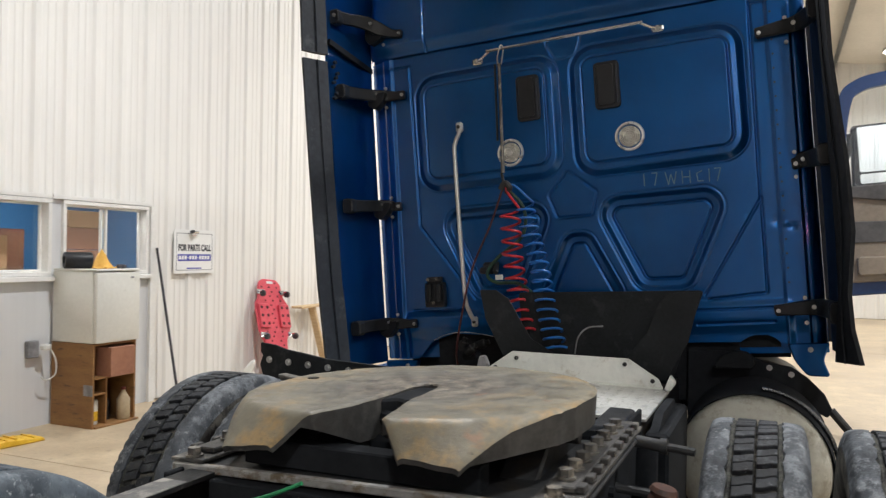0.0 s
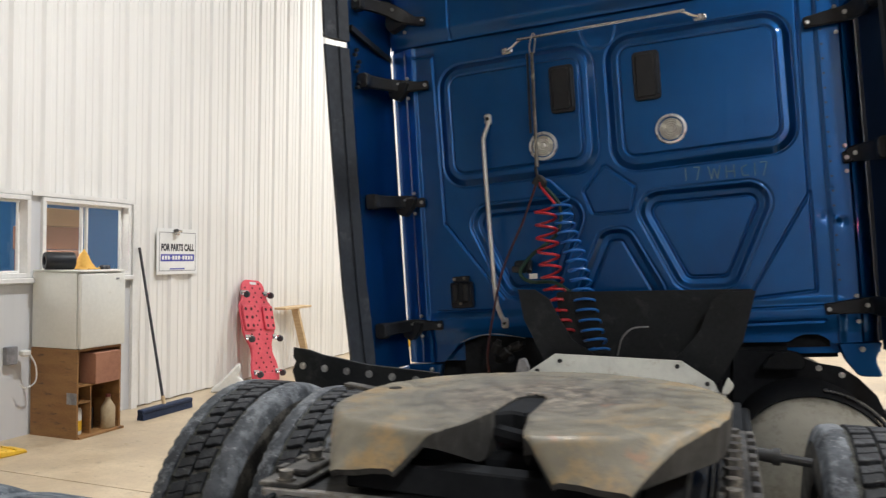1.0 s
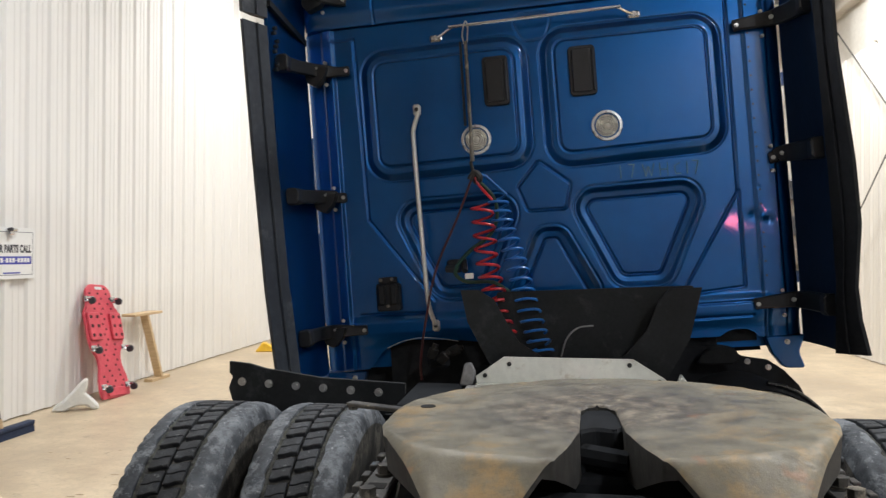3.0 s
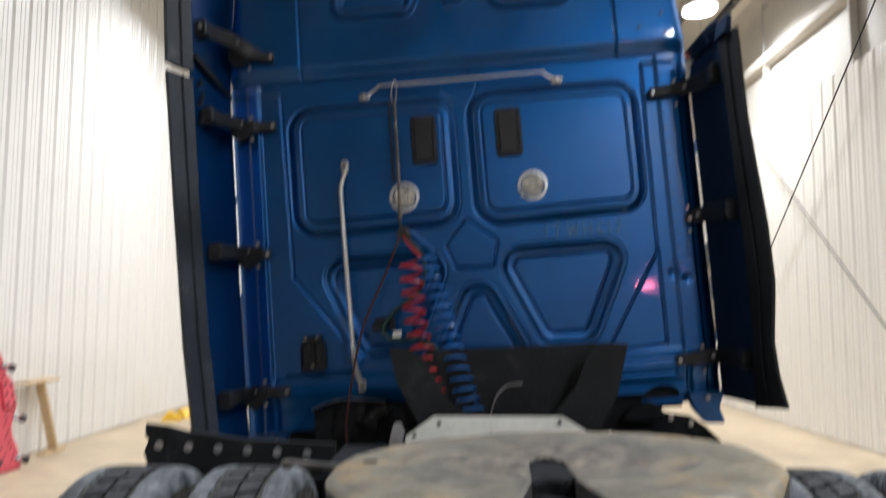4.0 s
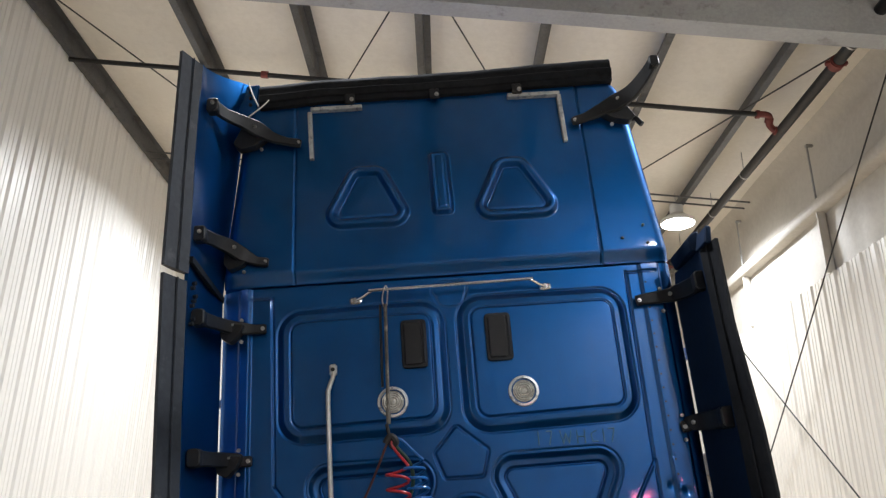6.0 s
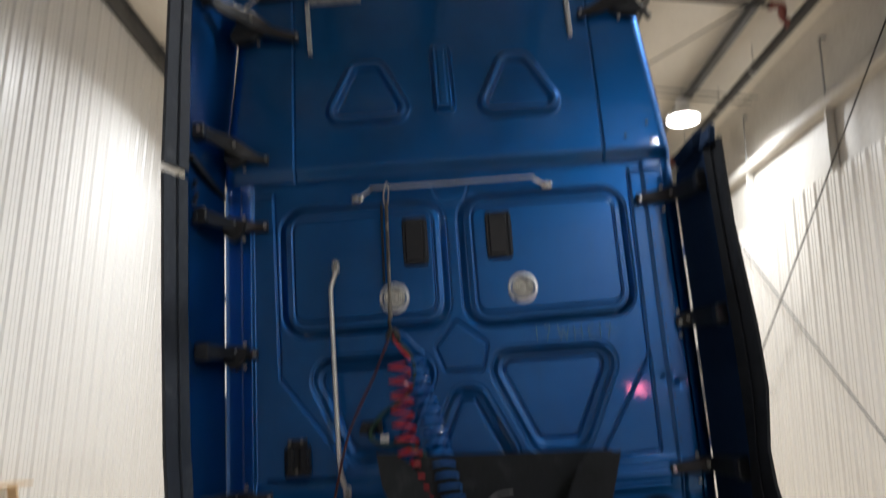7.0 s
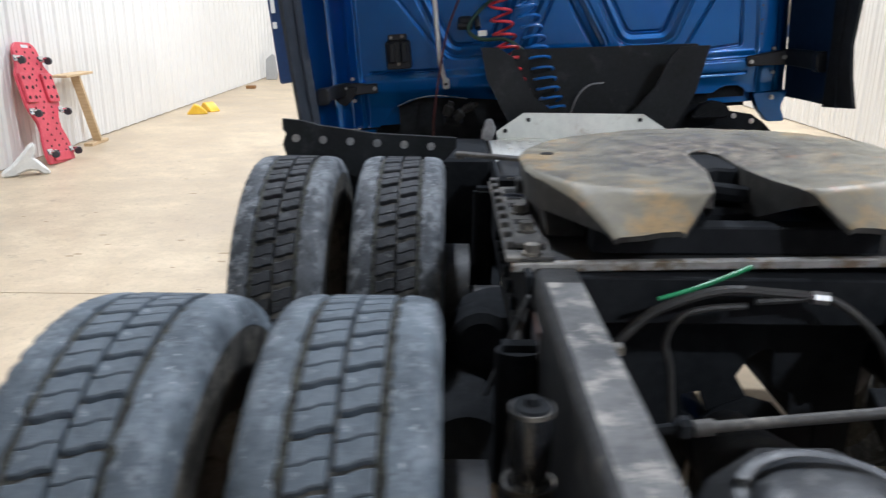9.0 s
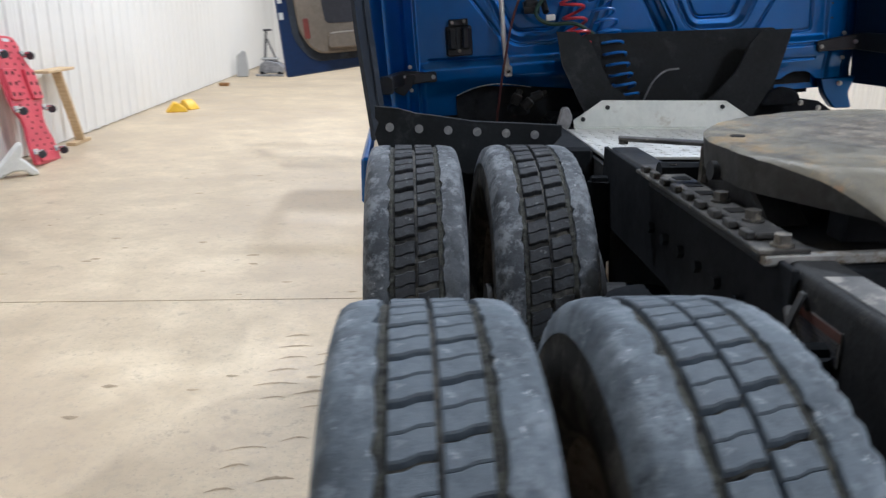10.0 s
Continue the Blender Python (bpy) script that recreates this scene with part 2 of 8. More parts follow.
M_TRIM = surface("dark_rubber_trim", (0.022, 0.027, 0.036), (0.038, 0.045, 0.057), 0.6, big=3, dirt=(0.07, 0.075, 0.085), dirt_at=0.66, spec=0.3)
M_MUD = surface("black_rubber_sheet", (0.0062, 0.0078, 0.0096), (0.0132, 0.0156, 0.0182), 0.66, big=4, fine=60, dirt=(0.027, 0.031, 0.034), dirt_at=0.63, spec=0.25)
M_FRAME = surface("greasy_black_steel", (0.017, 0.018, 0.020), (0.040, 0.041, 0.042), 0.55, 0.2, big=5, fine=45, bumps=0.4, dirt=(0.034, 0.029, 0.023), dirt_at=0.62, spec=0.35)
# near-black with the underbody's shade put into the colour
M_VOID = surface("shaded_black", (0.0105, 0.0118, 0.0138), (0.0190, 0.0205, 0.0230), 0.9, big=6, spec=0.08)
M_LIPBAR = surface("worn_edge_steel", (0.22, 0.217, 0.208), (0.36, 0.353, 0.335), 0.5, 0.3, big=7, dirt=(0.15, 0.115, 0.075), dirt_at=0.57)
# the cab's blue darkened, to put shade on the right fairing
M_BLUE_SHADED = surface("shaded_fairing_blue", (0.004, 0.014, 0.040), (0.006, 0.020, 0.055), 0.7, big=2, spec=0.15)
# same paint as the cab, with the doors' shade in the colour
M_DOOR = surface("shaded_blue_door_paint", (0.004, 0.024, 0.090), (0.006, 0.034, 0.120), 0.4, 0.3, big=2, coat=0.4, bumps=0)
M_THROAT = surface("rubbed_dark_steel", (0.033, 0.033, 0.032), (0.072, 0.071, 0.067), 0.55, 0.25, big=5, fine=40, bumps=0.4, dirt=(0.03, 0.028, 0.026), dirt_at=0.58)
M_DOME = surface("grey_cast_cover", (0.014, 0.016, 0.019), (0.032, 0.034, 0.038), 0.45, 0.3, big=6, fine=40, bumps=0.4, dirt=(0.075, 0.077, 0.078), dirt_at=0.60)
M_RAIL = surface("greasy_black_rail", (0.011, 0.0115, 0.0125), (0.024, 0.0245, 0.025), 0.55, 0.2, big=6, fine=40, bumps=0.4, dirt=(0.060, 0.055, 0.049), dirt_at=0.64, spec=0.3)
M_RAILTOP = surface("worn_rail_top", (0.066, 0.068, 0.069), (0.122, 0.122, 0.121), 0.5, 0.25, big=5, fine=40, bumps=0.3, dirt=(0.28, 0.266, 0.240), dirt_at=0.57)
M_BAR2 = surface("grimy_dark_steel", (0.028, 0.027, 0.026), (0.065, 0.062, 0.057), 0.55, 0.2, big=5, fine=40, bumps=0.4, dirt=(0.16, 0.15, 0.13), dirt_at=0.62)
M_BAR = surface("dirty_bare_bar", (0.05, 0.047, 0.043), (0.15, 0.142, 0.128), 0.5, 0.5, big=6, dirt=(0.30, 0.27, 0.22), dirt_at=0.60)
M_FIFTH = grease_steel()
M_ALU = surface("bare_aluminium", (0.52, 0.52, 0.50), (0.68, 0.68, 0.65), 0.38, 0.55, big=5, fine=60, dirt=(0.34, 0.32, 0.28), dirt_at=0.64)
M_PLATE = surface("grey_steel_plate", (0.66, 0.68, 0.65), (0.77, 0.79, 0.75), 0.5, 0.1, big=4, dirt=(0.50, 0.48, 0.42), dirt_at=0.64)
M_CHROME = surface("chromed_steel", (0.62, 0.63, 0.65), (0.75, 0.76, 0.78), 0.15, 1.0, bumps=0.02, rough_var=0.08)
M_BOLT = surface("zinc_bolt", (0.40, 0.40, 0.40), (0.55, 0.55, 0.54), 0.35, 0.9, big=30)
M_LAMP_G = surface("lamp_lens", (0.42, 0.42, 0.39), (0.58, 0.58, 0.54), 0.25, 0.3, big=20, coat=0.5)
M_LAMP_R = surface("lamp_ring", (0.66, 0.66, 0.65), (0.78, 0.78, 0.76), 0.3, 0.6, big=20)
M_TYRE = rubber_mat("tyre_rubber", (0.016, 0.016, 0.015), (0.045, 0.043, 0.039), (0.125, 0.116, 0.098), None, 0.50)
M_SHOULDER = rubber_mat("worn_shoulder_rubber", (0.050, 0.062, 0.076), (0.101, 0.123, 0.146), (0.168, 0.194, 0.222), (0.38, 0.405, 0.43))
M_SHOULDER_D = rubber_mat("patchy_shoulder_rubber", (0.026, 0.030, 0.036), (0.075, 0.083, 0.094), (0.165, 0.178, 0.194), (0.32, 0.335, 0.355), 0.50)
M_BLOCK = rubber_mat("tread_rubber", (0.058, 0.071, 0.087), (0.094, 0.114, 0.136), (0.136, 0.160, 0.186), (0.24, 0.262, 0.29), 0.54)
M_DIRT = surface("groove_dirt", (0.012, 0.012, 0.011), (0.055, 0.056, 0.046), 0.95, big=30, fine=120, bumps=1.0)
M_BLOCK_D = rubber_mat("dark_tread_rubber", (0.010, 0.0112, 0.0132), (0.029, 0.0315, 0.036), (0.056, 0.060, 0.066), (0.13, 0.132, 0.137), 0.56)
M_RIM = surface("dirty_steel_rim", (0.16, 0.14, 0.12), (0.30, 0.27, 0.23), 0.55, 0.4, big=6, dirt=(0.10, 0.08, 0.06))
M_HOSE_R = surface("red_hose", (0.36, 0.010, 0.018), (0.46, 0.018, 0.028), 0.35, big=8, coat=0.3)
M_HOSE_B = surface("blue_hose", (0.010, 0.115, 0.42), (0.015, 0.16, 0.52), 0.35, big=8, coat=0.3)
M_HOSE_K = surface("black_hose", (0.012, 0.012, 0.012), (0.030, 0.029, 0.028), 0.6, big=8)
M_HOSE_G = surface("green_hose", (0.015, 0.20, 0.075), (0.03, 0.30, 0.12), 0.4)
M_CORD_G = surface("dark_green_cord", (0.006, 0.035, 0.022), (0.012, 0.055, 0.035), 0.45)
M_WHITE = surface("white_plastic", (0.66, 0.66, 0.63), (0.76, 0.76, 0.72), 0.42, big=3, dirt=(0.46, 0.44, 0.38), dirt_at=0.70)
M_FRIDGE = surface("off_white_enamel", (0.66, 0.655, 0.60), (0.72, 0.715, 0.66), 0.38, big=2, dirt=(0.52, 0.50, 0.44), dirt_at=0.7)
M_FRAME_W = surface("white_vinyl_frame", (0.72, 0.71, 0.68), (0.80, 0.79, 0.76), 0.4, big=3)
M_PLY = surface("brown_board", (0.21, 0.10, 0.032), (0.29, 0.15, 0.052), 0.6, stretch=(2, 2, 9), dirt=(0.10, 0.055, 0.03), dirt_at=0.64)
M_BOX = surface("cardboard", (0.40, 0.23, 0.115), (0.47, 0.285, 0.15), 0.8, big=2)
M_BOX_R = surface("reddish_cardboard", (0.28, 0.125, 0.075), (0.35, 0.165, 0.10), 0.8, big=2)
M_WOOD = surface("raw_pine", (0.50, 0.35, 0.19), (0.62, 0.46, 0.27), 0.6, stretch=(3, 3, 18), big=2.5)
M_CREEP = surface("red_plastic", (0.52, 0.045, 0.075), (0.64, 0.075, 0.105), 0.42, big=5, dirt=(0.36, 0.05, 0.06), dirt_at=0.7)
M_BROOM = surface("blue_bristles", (0.010, 0.018, 0.045), (0.018, 0.032, 0.075), 0.8, fine=90, bumps=0.8, stretch=(1, 1, 0.2))
M_CLOTH = surface("yellow_cloth", (0.62, 0.34, 0.06), (0.74, 0.44, 0.10), 0.9, big=6, fine=60, bumps=0.5)
M_YELLOW = surface("yellow_plastic", (0.72, 0.42, 0.02), (0.82, 0.52, 0.04), 0.45, big=6, dirt=(0.45, 0.28, 0.03), dirt_at=0.68)
M_OFFICE = surface("blue_office_wall", (0.045, 0.16, 0.36), (0.06, 0.20, 0.42), 0.7, big=1)
M_SIGN = surface("sign_board", (0.78, 0.78, 0.76), (0.83, 0.83, 0.81), 0.5, big=5, bumps=0.02)
M_INK = surface("dark_ink", (0.025, 0.025, 0.03), (0.04, 0.04, 0.05), 0.6)
M_INK_B = surface("violet_blue_ink", (0.050, 0.055, 0.36), (0.06, 0.07, 0.42), 0.5)
M_CHALK = surface("chalk_mark", (0.075, 0.155, 0.215), (0.16, 0.26, 0.31), 0.9, fine=80, bumps=0)
M_TAPE = surface("dull_tape", (0.32, 0.35, 0.37), (0.46, 0.49, 0.50), 0.45, 0.2, big=18, dirt=(0.16, 0.18, 0.20), dirt_at=0.6)
M_TRIM_IN = surface("beige_door_trim", (0.165, 0.135, 0.100), (0.22, 0.18, 0.135), 0.6, big=3)
M_TRIM_DK = surface("grey_door_trim", (0.045, 0.043, 0.042), (0.075, 0.072, 0.07), 0.55, big=3)
M_TANK = surface("dull_tank_aluminium", (0.29, 0.285, 0.25), (0.38, 0.375, 0.33), 0.55, 0.15, big=3, dirt=(0.22, 0.21, 0.175), dirt_at=0.58)
M_GREY_J = surface("grey_clutter", (0.16, 0.16, 0.17), (0.30, 0.30, 0.31), 0.6, big=8)
M_GREASE = surface("black_grease", (0.009, 0.009, 0.009), (0.020, 0.019, 0.018), 0.65, big=12, fine=40, bumps=0.6, spec=0.12)
M_SLEEVE = surface("glossy_black_sleeve", (0.010, 0.0105, 0.012), (0.020, 0.021, 0.024), 0.25, big=20, rough_var=0.1, bumps=0.15, coat=0.25)
M_MUDPRINT = surface("dried_mud", (0.27, 0.205, 0.130), (0.36, 0.285, 0.19), 0.9, big=14, fine=80)
M_LABEL = surface("grimy_label", (0.055, 0.054, 0.052), (0.11, 0.106, 0.10), 0.7, big=20)
M_LABEL_R = surface("grimy_red_print", (0.060, 0.020, 0.014), (0.09, 0.03, 0.02), 0.7, big=20)
M_GLOW = glow("lamp_glow", (1.0, 0.96, 0.88), 26.0)


def glass_mat():
    m, nt, b = node_mat("window_glass")
    b.inputs["Base Color"].default_value = (0.95, 0.98, 0.98, 1)
    b.inputs["Transmission Weight"].default_value = 1.0
    b.inputs["Roughness"].default_value = 0.01
    b.inputs["IOR"].default_value = 1.45
    return m


def mirror_mat():
    m, nt, b = node_mat("mirror_glass")
    b.inputs["Base Color"].default_value = (0.85, 0.85, 0.85, 1)
    b.inputs["Metallic"].default_value = 1.0
    b.inputs["Roughness"].default_value = 0.02
    return m


M_GLASS = glass_mat()
M_MIRROR = mirror_mat()

# ---------- mesh helpers ----------
IDENT = Matrix.Identity(4)
WORLD = {}


def finish(bm, smooth=None):
    bmesh.ops.recalc_face_normals(bm, faces=bm.faces)
    me = bpy.data.meshes.new("m")
    if smooth is not None:
        for f in bm.faces:
            f.smooth = True
        for e in bm.edges:
            if len(e.link_faces) == 2 and e.calc_face_angle(0.0) > smooth:
                e.smooth = False
    bm.to_mesh(me)
    bm.free()
    return me


def thing(name, label, category, at=(0, 0, 0), group="", kind=""):
    """An Empty at the base of a thing."""
    ob = new(name)
    ob.location = at
    ob.empty_display_size = 0.1
    WORLD[ob] = Matrix.Translation(at)
    return tagged(ob, label, category, group, kind)


def part(name, bm, material, parent, label="", m=IDENT, smooth=0.6):
    """A bmesh (or mesh) as one object under a thing or a part; its coordinates are those of m."""
    me = bm if isinstance(bm, bpy.types.Mesh) else finish(bm, smooth)
    ob = new(name, me)
    me.name = name
    if material and not me.materials:
        me.materials.append(material)
    ob.parent = parent
    ob.matrix_parent_inverse = WORLD[parent].inverted()
    ob.matrix_basis = m
    WORLD[ob] = m.copy()
    return tagged(ob, label)


def single(name, bm, material, label, category, m=IDENT, kind="", group="", smooth=0.6):
    """A thing, or a piece of the setting, that is one mesh."""
    me = finish(bm, smooth)
    me.name = name
    ob = new(name, me)
    me.materials.append(material)
    ob.matrix_basis = m
    WORLD[ob] = m.copy()
    return tagged(ob, label, category, group, kind)


def B():
    return bmesh.new()


def box(bm, c, s, bev=0.0, m=IDENT, seg=1):
    """A box with centre c and size s, edges rounded by bev."""
    b2 = bmesh.new()
    bmesh.ops.create_cube(b2, size=1.0)
    bmesh.ops.scale(b2, vec=s, verts=b2.verts)
    if bev > 0:
        bmesh.ops.bevel(b2, geom=b2.edges[:], offset=bev, segments=seg, affect="EDGES", profile=0.5)
    bmesh.ops.translate(b2, vec=c, verts=b2.verts)
    return merge(bm, b2, m)


def merge(bm, b2, m=IDENT):
    verts = {v: bm.verts.new(m @ v.co) for v in b2.verts}
    for f in b2.faces:
        try:
            bm.faces.new([verts[v] for v in f.verts])
        except ValueError:
            pass
    b2.free()
    return bm


def span(bm, a, b, bev=0.0, m=IDENT):
    """A box between two corners."""
    return box(bm, [(p + q) / 2 for p, q in zip(a, b)], [abs(q - p) for p, q in zip(a, b)], bev, m)


def frames_along(points):
    pts = [Vector(p) for p in points]
    out, up = [], None
    for i, p in enumerate(pts):
        d = (pts[min(i + 1, len(pts) - 1)] - pts[max(i - 1, 0)]).normalized()
        if up is None:
            up = Vector((0, 0, 1)) if abs(d.z) < 0.9 else Vector((0, 1, 0))
        side = d.cross(up).normalized()
        up = side.cross(d).normalized()
        out.append((p, side, up.copy()))
    return out


def sweep(bm, points, ring, caps=True):
    """A cross-section (list of side, up offsets, or a function of the index) along a line of points."""
    rows = []
    for i, (p, s, u) in enumerate(frames_along(points)):
        sec = ring(i) if callable(ring) else ring
        rows.append([bm.verts.new(p + s * a + u * b) for a, b in sec])
    n = len(rows[0])
    for r0, r1 in zip(rows, rows[1:]):
        for k in range(n):
            bm.faces.new((r0[k], r0[(k + 1) % n], r1[(k + 1) % n], r1[k]))
    if caps:
        bm.faces.new(rows[0][::-1])
        bm.faces.new(rows[-1])
    return bm


def disc(r, n=10, ry=None):
    return [(r * math.cos(2 * math.pi * k / n), (ry or r) * math.sin(2 * math.pi * k / n)) for k in range(n)]


def tube(bm, points, r, n=10):
    return sweep(bm, points, disc(r, n))


def flatbar(bm, points, w, t):
    return sweep(bm, points, [(-t / 2, -w / 2), (t / 2, -w / 2), (t / 2, w / 2), (-t / 2, w / 2)])


def smooth_line(points, n=8):
    """A Catmull-Rom line through the points."""
    p = [Vector(q) for q in points]
    p = [2 * p[0] - p[1]] + p + [2 * p[-1] - p[-2]]
    out = []
    for i in range(1, len(p) - 2):
        for k in range(n):
            t = k / n
            a, b, c, d = p[i - 1], p[i], p[i + 1], p[i + 2]
            out.append(0.5 * (2 * b + (c - a) * t + (2 * a - 5 * b + 4 * c - d) * t * t + (3 * b - a - 3 * c + d) * t ** 3))
    return out + [p[-2]]


def prism(bm, outline, axis, lo, hi, bev=0.0):
    """An outline in the two other axes, drawn out along one axis from lo to hi."""
    def at(p, h):
        return {"x": (h, p[0], p[1]), "y": (p[0], h, p[1]), "z": (p[0], p[1], h)}[axis]
    b2 = bmesh.new()
    a = [b2.verts.new(at(p, lo)) for p in outline]
    b = [b2.verts.new(at(p, hi)) for p in outline]
    n = len(outline)
    b2.faces.new(a[::-1])
    b2.faces.new(b)
    for k in range(n):
        b2.faces.new((a[k], a[(k + 1) % n], b[(k + 1) % n], b[k]))
    if bev > 0:
        bmesh.ops.recalc_face_normals(b2, faces=b2.faces)
        bmesh.ops.bevel(b2, geom=b2.edges[:], offset=bev, segments=1, affect="EDGES", profile=0.5)
    return merge(bm, b2)


def lathe(bm, profile, n, m=IDENT, closed=False):
    """A profile of (along, radius) turned round the x axis."""
    rows = []
    for a, r in profile:
        rows.append([bm.verts.new(m @ Vector((a, r * math.cos(2 * math.pi * k / n), r * math.sin(2 * math.pi * k / n)))) for k in range(n)])
    pairs = list(zip(rows, rows[1:])) + ([(rows[-1], rows[0])] if closed else [])
    for r0, r1 in pairs:
        for k in range(n):
            bm.faces.new((r0[k], r0[(k + 1) % n], r1[(k + 1) % n], r1[k]))
    if not closed:
        bm.faces.new(rows[0][::-1])
        bm.faces.new(rows[-1])
    return bm


def rod(bm, a, b, r, n=10):
    return tube(bm, [a, b], r, n)


def round_poly(pts, r, n=5):
    """An outline with its corners rounded by r."""
    out, k = [], len(pts)
    for i in range(k):
        p, a, b = Vector(pts[i]), Vector(pts[i - 1]), Vector(pts[(i + 1) % k])
        da, db = (a - p), (b - p)
        d = min(r, da.length * 0.45, db.length * 0.45)
        q0, q1 = p + da.normalized() * d, p + db.normalized() * d
        for j in range(n + 1):
            t = j / n
            out.append(tuple((1 - t) ** 2 * q0 + 2 * t * (1 - t) * p + t * t * q1))
    return out


def bolt(parent, at, along, r=0.014, m=IDENT, label="", mat=None):
    """A hexagon head with a washer."""
    bm = B()
    d = Vector(along).normalized()
    p = Vector(at)
    tube(bm, [p - d * 0.004, p + d * 0.004], r * 1.35, 12)
    tube(bm, [p + d * 0.003, p + d * 0.013], r * 0.85, 6)
    return part("bolt", bm, mat or M_BOLT, parent, label, m)

# ---------- the hall ----------
WX, EX, NY, SY = -6.0, 3.2, 22.4, -5.0        # west, east, north and south walls


def rib_profile(lo, hi, phase, deep=0.024, pitch=0.305):
    """Across a ribbed liner sheet: (run, relief) from lo to hi, one high rib and two low ones in each pitch."""
    one = [(-0.052, 0.0), (-0.026, deep), (0.026, deep), (0.052, 0.0), (0.098, 0.0), (0.106, 0.006), (0.126, 0.006), (0.134, 0.0),
           (0.174, 0.0), (0.182, 0.006), (0.202, 0.006), (0.210, 0.0)]
    out, k = [], math.floor((lo - phase) / pitch) - 1
    while phase + k * pitch < hi + pitch:
        out += [(phase + k * pitch + a, b) for a, b in one]
        k += 1
    out = [p for p in out if lo < p[0] < hi]
    return [(lo, 0.0)] + out + [(hi, 0.0)]


def sheet(bm, profile, place, z0, z1):
    """Ribbed sheet with a flat back; place(run, relief) gives x and y."""
    rows = [(bm.verts.new((*place(a, b), z0)), bm.verts.new((*place(a, b), z1))) for a, b in profile]
    back = [(bm.verts.new((*place(a, -0.12), z0)), bm.verts.new((*place(a, -0.12), z1))) for a in (profile[0][0], profile[-1][0])]
    for (a, b), (c, d) in zip(rows, rows[1:]):
        bm.faces.new((a, c, d, b))
    (p, q), (r, s) = back
    bm.faces.new((p, q, s, r))
    bm.faces.new((rows[0][0], rows[0][1], q, p))
    bm.faces.new((rows[-1][0], r, s, rows[-1][1]))
    bm.faces.new([v[0] for v in rows] + [r, p])
    bm.faces.new([v[1] for v in rows] + [s, q])


def west(run, relief):
    return WX + relief, run


def east(run, relief):
    return EX - relief, run


def north(run, relief):
    return run, NY - relief


def south(run, relief):
    return run, SY + relief


# floor: slabs parted by saw-cut joints
bm = B()
cuts = [SY - 0.2, 4.42, 14.42, NY + 0.2]
for a, b in zip(cuts, cuts[1:]):
    span(bm, (WX - 0.3, a + 0.004, -0.14), (EX + 0.3, b - 0.004, 0.0))
span(bm, (WX - 0.3, SY - 0.2, -0.2), (EX + 0.3, NY + 0.2, -0.016))
single("floor", bm, M_CONC, "warm beige stained concrete floor with saw-cut joints", "floor", kind="structure", smooth=None)

bm = B()
sheet(bm, rib_profile(SY, NY, 6.895), west, 1.935, 7.3)
sheet(bm, rib_profile(6.345, NY, 6.895), west, 0.012, 1.935)
single("wall_west", bm, M_LINER, "white ribbed steel liner wall", "wall", kind="structure", smooth=None)

bm = B()
W1, W2 = (4.16, 5.22, 1.25, 1.90), (5.33, 6.31, 1.25, 1.90)
span(bm, (WX - 0.12, SY, 0.0), (WX, 6.343, 1.25))
office_wall = single("wall_office", bm, M_FLAT, "pale grey flat panel wall below the office windows", "wall", kind="structure", smooth=None)
for y0, y1, z0 in ((SY, W1[0], 1.251), (W1[1], W2[0], 1.251), (W2[1], 6.343, 1.251), (W1[0] + 0.001, W1[1] - 0.001, W1[3]), (W2[0] + 0.001, W2[1] - 0.001, W2[3])):
    bm = B()
    span(bm, (WX - 0.12, y0, z0), (WX, y1, 1.933))
    part("wall_panel", bm, M_FLAT, office_wall)

bm = B()
span(bm, (WX + 0.002, 5.225, 1.905), (WX + 0.035, 6.345, 1.942))
span(bm, (WX + 0.002, SY, 1.905), (WX + 0.03, 5.222, 1.938))
span(bm, (WX + 0.002, 6.33, 0.0), (WX + 0.036, 6.40, 1.90))
single("trim", bm, M_FRAME_W, "white folded steel trim over the windows", "trim", kind="structure", smooth=None)


def window(number, y0, y1, z0, z1, mullion):
    win = thing("window_%d" % number, "sliding office window in a white vinyl frame", "window", (WX, (y0 + y1) / 2, z0), kind="structure")
    bm = B()
    t = 0.036
    for a, b, c, d in ((y0, y1, z0, z0 + t), (y0, y1, z1 - t, z1), (y0, y0 + t, z0 + t, z1 - t), (y1 - t, y1, z0 + t, z1 - t)):
        span(bm, (WX - 0.10, a, c), (WX + 0.032, b, d), 0.004)
    part("window_frame", bm, M_FRAME_W, win)
    for a, b, off in ((y0 + t, mullion + 0.02, 0.0), (mullion - 0.02, y1 - t, -0.035)):
        bm = B()
        s = 0.018
        for p, q, c, d in ((a, b, z0 + t, z0 + t + s), (a, b, z1 - t - s, z1 - t), (a, a + s, z0 + t + s, z1 - t - s), (b - s, b, z0 + t + s, z1 - t - s)):
            span(bm, (WX - 0.045 + off, p, c), (WX - 0.012 + off, q, d), 0.003)
        sash = part("sash", bm, M_FRAME_W, win)
        bm = B()
        span(bm, (WX - 0.031 + off, a + s, z0 + t + s), (WX - 0.026 + off, b - s, z1 - t - s))
        pane = part("pane", bm, M_GLASS, sash)
        pane.visible_shadow = False
    bm = B()
    span(bm, (WX + 0.002, y0 - 0.03, z0 - 0.045), (WX + 0.06, y1 + 0.02, z0 - 0.002), 0.006)
    part("window_sill", bm, M_FRAME_W, win)
    return win


window(1, *W1, 4.62)
window(2, *W2, 5.82)

